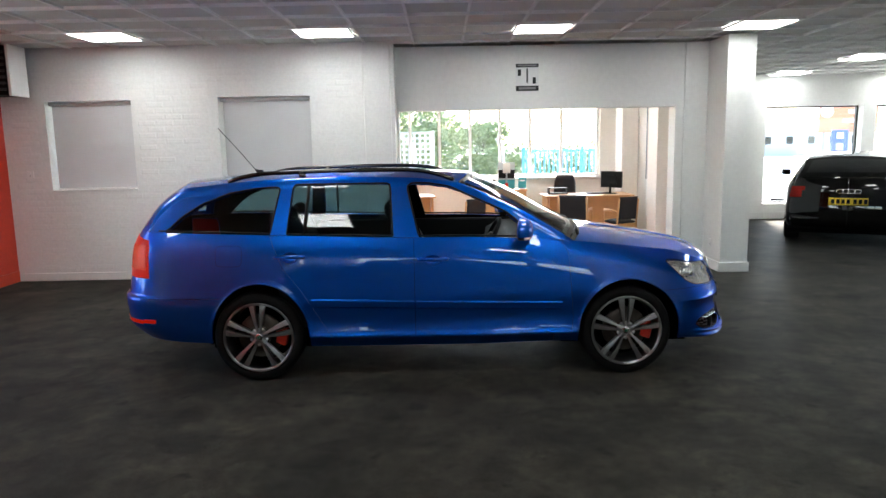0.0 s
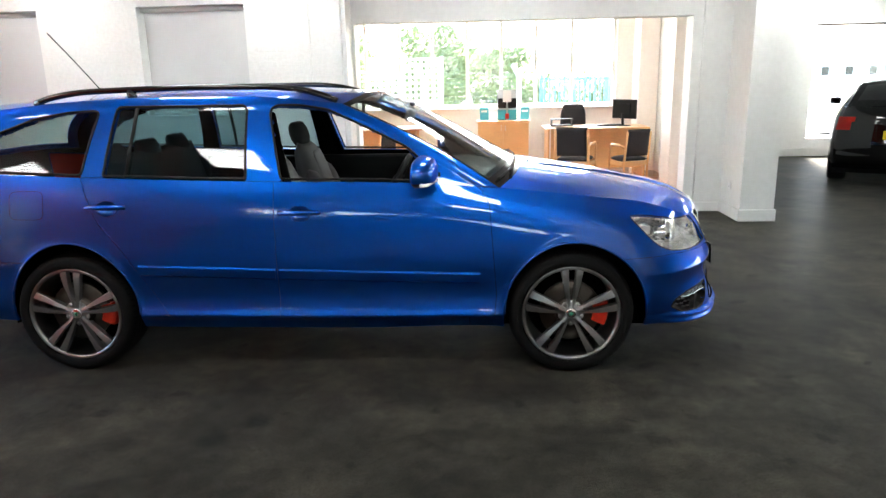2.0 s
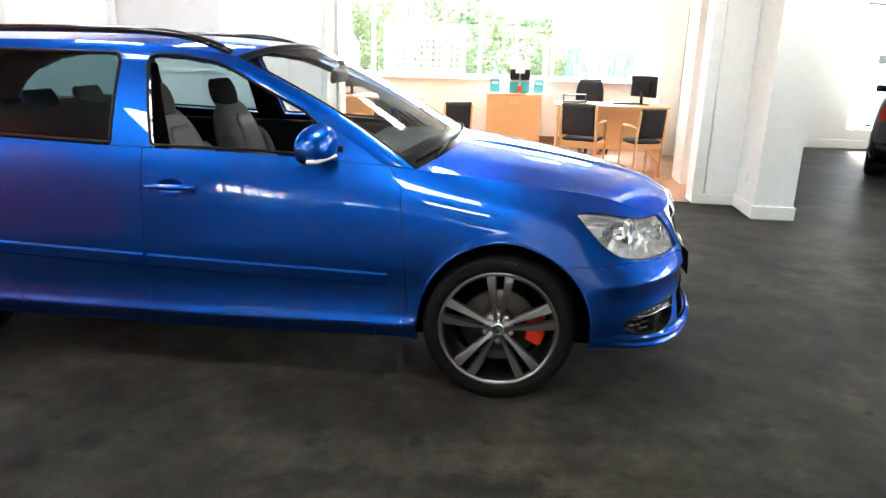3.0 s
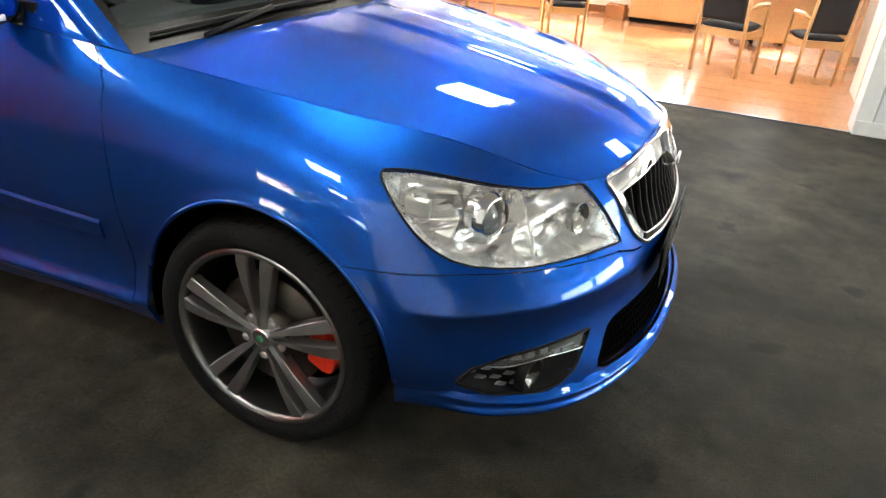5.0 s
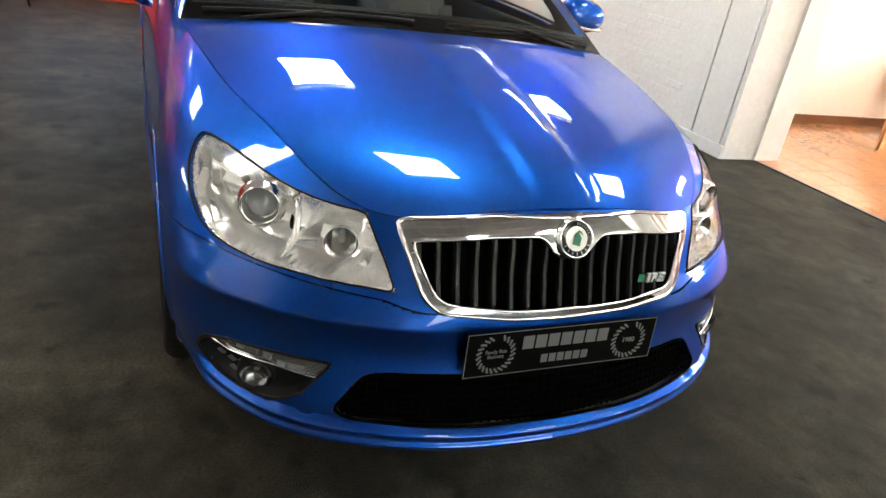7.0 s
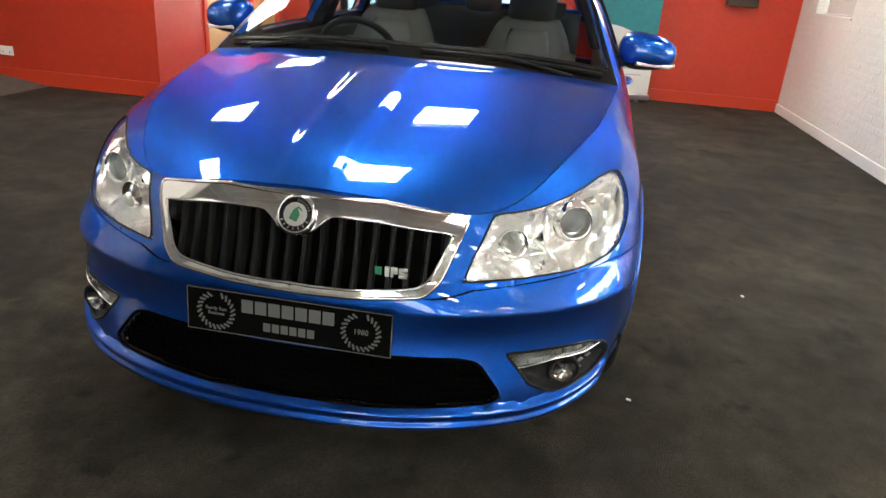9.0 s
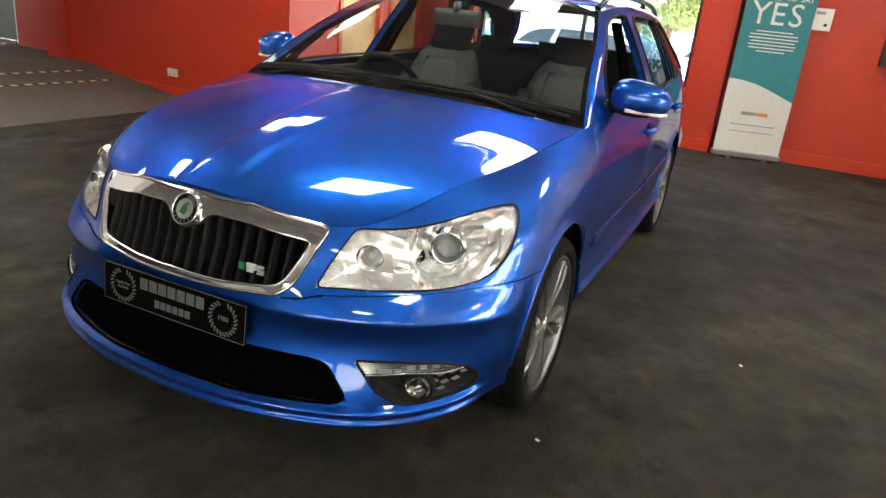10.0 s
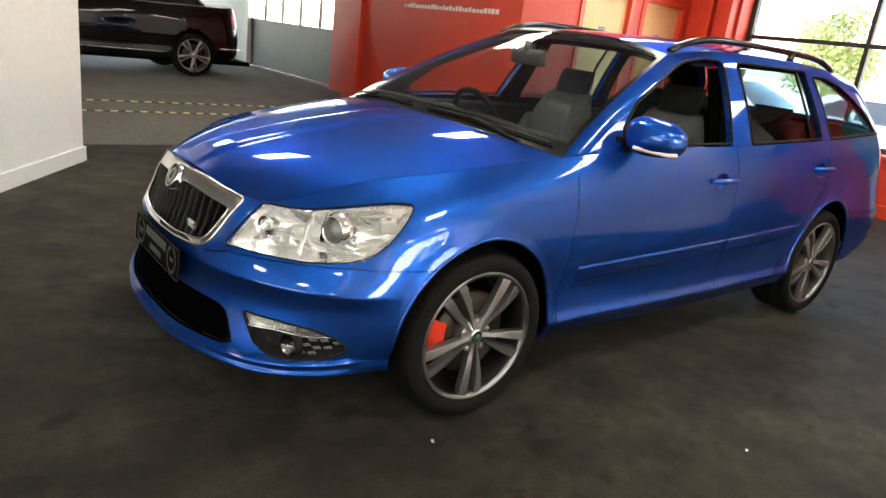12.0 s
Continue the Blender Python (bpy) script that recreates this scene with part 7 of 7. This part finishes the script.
for sx in (-1, 1):
    dr = boxpart("door", (min(sx * .003, sx * .417), max(sx * .003, sx * .417), -.219, -.2005, .065, .75), BEECH, cab, bevel=.002)
    bm = bmesh.new()
    tube(bm, [(sx * .035, -.22, .63), (sx * .035, -.245, .64), (sx * .035, -.245, .70), (sx * .035, -.22, .71)], .006, 6)
    part("handle", bm, STEEL, dr)
bk = thing("cardboard_box", pose(.58, 7.60, .004), "small brown cardboard box on the floor", "box")
boxpart("carton", (-.12, .12, -.12, .12, 0, .17), mat("cardboard", (0.42, 0.20, 0.09), 0.8, var=0.1), bk, bevel=.004)
boxpart("tape", (-.025, .025, -.121, .121, .1702, .1715), mat("brown_tape", (0.35, 0.2, 0.1), 0.4, var=0.05), bk)
TEALP = mat("teal_leaflet", (0.05, 0.36, 0.42), 0.4, var=0.15)
rk = thing("leaflet_rack", pose(1.26, 7.62, .784), "clear leaflet rack with teal and red leaflets", "rack")
boxpart("back_panel", (-.16, .16, .06, .07, 0, .50), mat("clear_acrylic", (0.55, 0.6, 0.62), 0.15, var=0.05), rk)
for k, (x, z, mt) in enumerate(((-.085, .01, TEALP), (.085, .01, TEALP), (-.085, .20, BLACKPL), (.085, .20, BLACKPL), (0, .30, BANW), (0, .02, CALIPER))):
    boxpart("leaflet", (x - (.07 if k < 5 else .03), x + (.07 if k < 5 else .03), .03 - .004 * k, .034 - .004 * k, z, z + (.16 if k < 4 else .19 if k == 4 else .09)), mt, rk)
boxpart("tray", (-.16, .16, -.02, .0599, 0, .008), BLACKPL, rk)
for x, r in ((.88, 10), (1.55, -14)):
    ct = thing("counter_card", pose(x, 7.60, .784, 0, 0, r), "teal card in a clear stand", "card stand", "counter cards")
    boxpart("card", (-.075, .075, 0, .004, .012, .22), TEALP, ct, m=pose(0, 0, 0, -12, 0, 0))
    boxpart("foot", (-.075, .075, -.03, .05, 0, .0115), WFRAME_W, ct)
    boxpart("print_bar", (-.05, .05, -.002, -.0005, .14, .17), BANW, ct, m=pose(0, 0, 0, -12, 0, 0))

# ---- other cars ----
BLACKPAINT = paint_mat("black_car_paint", (0.002, 0.002, 0.0025), 0.2)
WHITEPAINT = paint_mat("white_car_paint", (0.7, 0.7, 0.7), 0.05)
SILVERPAINT = paint_mat("silver_car_paint", (0.35, 0.36, 0.37), 0.1)
TAILDARK = mat("dark_red_tail_lens", (0.30, 0.012, 0.008), 0.2, var=0.1, scale=30, spec=0.2)
coarse = flank_grid()[::4, ::6]
cfn = normals(coarse)
c_c = centres(coarse)
c_free = (arch_field(c_c) > 0) & (F["lamp"](c_c) > 0)
cab_s = snapped(cabin_side_grid(120, 20), [F[k] for k in ("win_f", "win_r", "win_q")])
cab_n = normals(cab_s)
cab_n *= np.sign(cab_n[10, 60, 1])
cab_v = np.minimum(np.minimum(F["win_f"](centres(cab_s)), F["win_r"](centres(cab_s))), F["win_q"](centres(cab_s)))
GLASSDARK = mat("dark_car_window", (0.01, 0.012, 0.013), 0.03, var=0.03, coat=1.0)


def other_car(name, m, paint, label, category="car", boot=False, wheels=True, rear_plate=False):
    o = thing(name, m, label, category)
    shrink = lambda g: np.concatenate([np.where(g[..., :1] < -1.6, -1.6 + (g[..., :1] + 1.6) * .74, g[..., :1]), g[..., 1:]], -1) if boot else g
    full = lambda g: np.ones((g.shape[0] - 1, g.shape[1] - 1), bool)
    tails = (F["tail"](c_c) < 0) & ((c_c[..., 2] < .93) | (not rear_plate))
    panel("body", shrink(coarse), cfn, c_free & ~tails, paint, o, "", 0)
    for s in (1, -1):
        panel("tail_lamp", shrink(coarse), cfn, tails, TAILDARK, o, "red tail lamp", s)
        panel("headlight", coarse, cfn, F["lamp"](c_c) < 0, LAMPSILVER, o, "", s)
    b = bonnet_grid(24, 16)
    nb_ = normals(b)
    nb_ *= np.sign(nb_[10, 8, 2])
    panel("bonnet", b, nb_, full(b), paint, o, "", 0)

    def sink(g):
        """A saloon's cabin ends in a boot lid: its rear is pulled forward and down."""
        if not boot:
            return g
        g = g.copy()
        k = np.clip((-0.55 - g[..., 0]) / 1.4, 0, 1)
        hgt = np.clip((g[..., 2] - 1.0) / .42, 0, 1)
        g[..., 0] += k * (.52 + .28 * hgt)
        return g

    for nm, g0, msk, mt in (("roof", roof_grid(30, 12), None, paint), ("windscreen", windscreen_grid(20, 14), None, GLASSDARK), ("tailgate", tailgate_grid(24, 16), "tail", paint)):
        g = shrink(sink(g0))
        n_ = normals(g)
        n_ *= np.sign(n_[10, 6, 2] if nm != "tailgate" else -n_[10, 6, 0])
        mk = full(g)
        if msk:
            t3, e3 = np.meshgrid(np.linspace(0, 1, mk.shape[0]), np.linspace(0, 1, mk.shape[1]), indexing="ij")
            rw_ = (t3 > .1) & (t3 < .8) & (e3 < .88)
            panel("rear_window", g, n_, rw_, GLASSDARK, o, "", 0)
            mk &= ~rw_
        panel(nm, g, n_, mk, mt, o, "", 0)
    cs_ = shrink(sink(cab_s))
    for s in (1, -1):
        panel("cabin_frame", cs_, cab_n, cab_v > 0, paint, o, "", s)
        panel("side_window", cs_, cab_n, cab_v < 0, GLASSDARK, o, "", s)
        bm = bmesh.new()
        tube(bm, [(x, s * (float(np.interp(x, [-1.9, -.9, .3, .6], [.775, .832, .836, .822]))), float(np.interp(x, [-1.9, -.9, .3, .6], [1.052, 1.02, .99, .985])) + .004) for x in np.linspace(.55, -1.7, 16)], .006, 6)
        part("chrome_strip", bm, CHROME, o)
        bm = bmesh.new()
        box(bm, .52, .62, min(s * .84, s * 1.0), max(s * .84, s * 1.0), 1.0, 1.11, bevel=.03)
        part("door_mirror", bm, paint, o)
        for xc in (1.298, -1.268):
            bm = bmesh.new()
            rows = [[bm.verts.new((xc + .36 * math.cos(a), s * y, .316 + .39 * math.sin(a))) for y in (.83, .5)] for a in np.linspace(-.15, math.pi + .15, 15)]
            for a, b2 in zip(rows, rows[1:]):
                bm.faces.new((a[0], a[1], b2[1], b2[0]))
            part("arch_liner", bm, SHELL, o)
    if boot:
        bm = bmesh.new()
        rows = []
        for x in np.linspace(-1.05, -2.15, 12):
            w2, z2 = np.interp(-x, [.93, 1.29, 1.72, 2.03, 2.15], [.815, .803, .772, .680, .44]), np.interp(-x, [.93, 1.29, 1.72, 2.03, 2.15], [1.022, 1.034, 1.05, 1.06, 1.07])
            rows.append([bm.verts.new((x if x > -1.6 else -1.6 + (x + 1.6) * .74, w2 * q, z2 + .03 * (1 - q * q))) for q in np.linspace(-1, 1, 9)])
        for a, b2 in zip(rows, rows[1:]):
            for k in range(8):
                bm.faces.new((a[k], a[k + 1], b2[k + 1], b2[k])).smooth = True
        bmesh.ops.recalc_face_normals(bm, faces=bm.faces)
        part("boot_lid", bm, paint, o)
        for s in (1, -1):
            bm = bmesh.new()
            tube(bm, [(x, s * .872, .335) for x in np.linspace(.88, -.88, 8)], .010, 6)
            part("sill_strip", bm, CHROME, o)
            bm = bmesh.new()
            tube(bm, [(-1.68, s * .872, .44), (-1.90, s * .835, .44), (-2.04, s * .76, .44), (-2.13, s * .60, .44)], .012, 6)
            part("bumper_strip", bm, CHROME, o)
    bm = bmesh.new()
    box(bm, -2.2, 2.0, -.80, .80, .20, .26)
    part("underbody", bm, SHELL, o)
    if rear_plate:
        bm = bmesh.new()
        box(bm, -2.415, -2.400, -.26, .26, .66, .771, bevel=.003)
        pl = part("rear_plate", bm, mat("yellow_plate", (0.80, 0.52, 0.02), 0.4, var=0.05), o, "yellow plate with dark bars")
        for k in range(7):
            y = .225 - k * .068 - (.02 if k > 3 else 0)
            boxpart("plate_bar", (-2.419, -2.4155, y - .045, y, .68, .75), BLACKPL, pl)
        for k in range(4):
            bm = bmesh.new()
            tube(bm, [(-2.385, .115 - .077 * k + .045 * math.cos(2 * math.pi * q / 20), .865 + .032 * math.sin(2 * math.pi * q / 20)) for q in range(20)], .006, 6, closed=True)
            part("badge_ring", bm, CHROME, o)
    if wheels:
        for src in [w for w in car.children if w.name.startswith("wheel") and not w.data]:
            made = {}
            for q in (src, *src.children_recursive):
                if any(t in q.name for t in ("caliper", "bolt", "mark", "valve")):
                    continue
                made[q] = q.copy()
                scene.collection.objects.link(made[q])
                made[q].parent = made.get(q.parent, o if q is src else q.parent)
    return o


other_car("saloon_car", pose(.50, -9.32, RAISE), BLACKPAINT, "glossy black saloon car parked in the yard", boot=True)
other_car("hatchback_car", pose(7.02, 6.48, 0, 0, 0, 62) @ Matrix.Diagonal((.90, .98, .97, 1)), BLACKPAINT, "glossy black hatchback car with a yellow rear plate", rear_plate=True)
GZ = -.25
for nm, x, y, r, pt, lb in (("parked_car", -10.5, -1.4, 82, WHITEPAINT, "white car parked outside the window"), ("parked_car", -13.0, 1.4, 95, SILVERPAINT, "silver car parked outside the window"), ("parked_car", -11.5, -5.6, 85, WHITEPAINT, "white car parked outside the window"), ("parked_car", 14.6, 14.6, 15, SILVERPAINT, "silver car parked outside the shop window"), ("parked_car", 11.4, 13.0, 10, WHITEPAINT, "white car parked outside the shop window")):
    other_car(nm, pose(x, y, GZ, 0, 0, r), pt, lb)

# ---- outside the windows ----
LEAF = mat("leaves", (0.17, 0.22, 0.08), 0.6, var=0.4, scale=1.2)
LEAF2 = mat("dark_leaves", (0.11, 0.16, 0.055), 0.6, var=0.4, scale=1.2)
BARK = mat("bark", (0.10, 0.075, 0.05), 0.85, var=0.3, scale=8, bump=0.5)
PALEWOOD = mat("pale_fence", (0.45, 0.44, 0.42), 0.7, var=0.12, scale=5)
BLUEFENCE = mat("blue_fence_paint", (0.07, 0.30, 0.46), 0.45, var=0.1, scale=5)


def leaves(bm, cx, cy, cz, rx, ry, rz, n, rn_, size=.085):
    for _ in range(n):
        d = Vector((rn_.gauss(0, 1), rn_.gauss(0, 1), rn_.gauss(0, 1))).normalized() * (rn_.random() ** .35)
        p = Vector((cx + d.x * rx, cy + d.y * ry, cz + d.z * rz))
        u = Vector((rn_.gauss(0, 1), rn_.gauss(0, 1), rn_.gauss(0, 1))).normalized()
        v = u.orthogonal().normalized()
        s_ = size * rn_.uniform(.6, 1.3)
        bm.faces.new([bm.verts.new(p + u * s_), bm.verts.new(p + v * s_ * .5), bm.verts.new(p - u * s_), bm.verts.new(p - v * s_ * .5)])


def tree(x, y, h, w, seed, dark=False):
    rn_ = random.Random(seed)
    t = thing("tree", pose(x, y, GZ), "leafy green tree behind the fence" if not dark else "dark green tree behind the fence", "tree", "trees")
    bm = bmesh.new()
    tube(bm, [(0, 0, 0), (.05, .02, h * .3), (-.04, .05, h * .6), (0, 0, h * .85)], .12, 9, radii=[.16, .12, .08, .03])
    for k in range(7):
        a = 2 * math.pi * k / 7 + rn_.random()
        z = h * rn_.uniform(.3, .6)
        tube(bm, [(0, 0, z), (w * .3 * math.cos(a), w * .3 * math.sin(a), z + h * .15), (w * .5 * math.cos(a), w * .5 * math.sin(a), z + h * .25)], .04, 6, radii=[.06, .04, .015])
    part("trunk", bm, BARK, t)
    bm = bmesh.new()
    for k in range(16):
        a, r, z = rn_.uniform(0, 6.28), w * rn_.uniform(.1, .6), h * rn_.uniform(.38, .95)
        leaves(bm, r * math.cos(a), r * math.sin(a), z, w * .32, w * .32, h * .14, 420, rn_)
    part("crown", bm, LEAF2 if dark else LEAF, t)


tree(-.6, 17.5, 3.3, 1.7, 1), tree(1.5, 18.2, 2.5, 1.7, 2), tree(-4.3, 19, 3.4, 2.0, 5)
tree(-24, -2.5, 4.2, 2.2, 6), tree(-25, 4, 4.6, 2.4, 7), tree(-23, -9, 4, 2.2, 8)
bm = bmesh.new()
rn_ = random.Random(11)
for k in range(46):
    leaves(bm, -3.4 + k * .24, 15.9 + rn_.uniform(-.2, .2), .75 + rn_.uniform(-.1, .35), .45, .4, .85, 260, rn_, .07)
tagged(part("hedge", bm, LEAF), "dense green hedge behind the wire fence", "hedge", kind="stuff")
bf = thing("blue_fence", pose(-.5, 14.4, GZ), "pale blue steel palisade fence", "fence")
for k in range(26):
    boxpart("pale", (2.95 + k * .13, 3.0 + k * .13, 0, .03, .1, 1.72), BLUEFENCE, bf)
for z in (.4, 1.64):
    boxpart("rail", (2.9, 6.4, .031, .07, z, z + .06), BLUEFENCE, bf)
for x in (2.9, 4.6, 6.4):
    boxpart("post", (x - .04, x + .04, .071, .15, 0, 1.8), BLUEFENCE, bf)
lf = thing("lattice_fence", pose(-1.2, 14.0, GZ), "pale wooden lattice fence panel", "fence")
for k in range(13):
    boxpart("slat", (-.9 + k * .15, -.84 + k * .15, 0, .02, 1.15, 2.25), PALEWOOD, lf)
for k in range(8):
    boxpart("cross_slat", (-.9, .96, .021, .04, 1.16 + k * .15, 1.22 + k * .15), PALEWOOD, lf)
for x in (-.93, 1.0):
    boxpart("post", (x - .04, x + .04, -.02, .06, 0, 2.3), PALEWOOD, lf)
boxpart("lower_panel", (-.89, .96, .0, .03, .05, 1.14), PALEWOOD, lf)
wf = thing("wire_fence", pose(-.4, 14.9, GZ), "wire fence on bent white concrete posts", "fence")
for x in (-2.7, -.36, 2.23):
    bm = bmesh.new()
    tube(bm, [(x, 0, 0), (x, 0, 1.75), (x - .16, -.2, 2.05)], .075, 6)
    part("post", bm, PALEWOOD, wf)
for k in range(14):
    bm = bmesh.new()
    tube(bm, [(-3, 0, .3 + k * .12), (2.9, 0, .3 + k * .12)], .004, 4)
    part("wire", bm, DARKMETAL, wf)
hs = thing("brick_house", pose(44.0, 74, GZ), "pale house with a grey roof and dark windows", "house")
boxpart("wall", (-8, 5, 0, 7, 0, 2.7), mat("house_render", (0.55, 0.53, 0.50), 0.8, var=0.08), hs)
bm = bmesh.new()
vs = [bm.verts.new(p) for p in ((-8.3, -.3, 2.7), (5.3, -.3, 2.7), (5.3, 7.3, 2.7), (-8.3, 7.3, 2.7), (-8.3, 3.5, 4.4), (5.3, 3.5, 4.4))]
for q in ((0, 1, 5, 4), (2, 3, 4, 5), (0, 4, 3), (1, 2, 5), (0, 3, 2, 1)):
    bm.faces.new([vs[i] for i in q])
part("roof", bm, mat("slate_roof", (0.07, 0.07, 0.075), 0.7, var=0.15), hs)
for k in range(5):
    wdw = boxpart("window", (-7 + k * 2.5, -6 + k * 2.5, -.05, -.001, 1.2, 2.3), WFRAME_W, hs)
    boxpart("pane", (-6.9 + k * 2.5, -6.1 + k * 2.5, -.07, -.0505, 1.3, 2.2), GLASSDARK, wdw)
sg = thing("street_sign", pose(16.3, 22.3, GZ), "orange and brown direction sign on a post", "sign")
boxpart("board", (-1.15, 1.2, 0, .06, 2.1, 3.9), mat("orange_board", (0.62, 0.20, 0.10), 0.5, var=0.08), sg)
for z, a, b in ((3.55, -.4, 1.0), (3.2, -.3, 1.0), (2.85, 0, 1.0), (2.5, -.2, .9)):
    boxpart("print_bar", (a, b, -.02, -.001, z, z + .14), BANW, sg)
bm = bmesh.new()
revolve(bm, [(0, .02), (.24, .02), (.26, 0)], 24, Matrix.Translation((-.85, -.005, 2.95)) @ Matrix.Rotation(radians(90), 4, "X"))
part("emblem", bm, BANW, sg)
for x in (-.9, .9):
    boxpart("post", (x - .05, x + .05, .061, .15, 0, 3.9), STEEL, sg)
sg2 = thing("street_sign", pose(15.8, 21.9, GZ), "blue and white notice board on a post", "sign")
boxpart("board", (-.33, .33, 0, .05, 1.3, 2.2), mat("blue_board", (0.03, 0.07, 0.45), 0.5, var=0.08), sg2)
for z in (1.42, 1.86):
    boxpart("print_bar", (-.13, .13, -.02, -.001, z, z + .24), BANW, sg2)
boxpart("post", (-.04, .04, .051, .12, 0, 2.15), STEEL, sg2)

# bright distance behind the yard's glazed door
tagged(boxpart("backdrop", (-9.0, -8.9, -40, -8.4, GZ, 9.0), emit("pale_sky_distance", (1.0, 1.0, 1.0), 0.8)), "pale bright sky beyond the yard door", "backdrop", kind="structure")
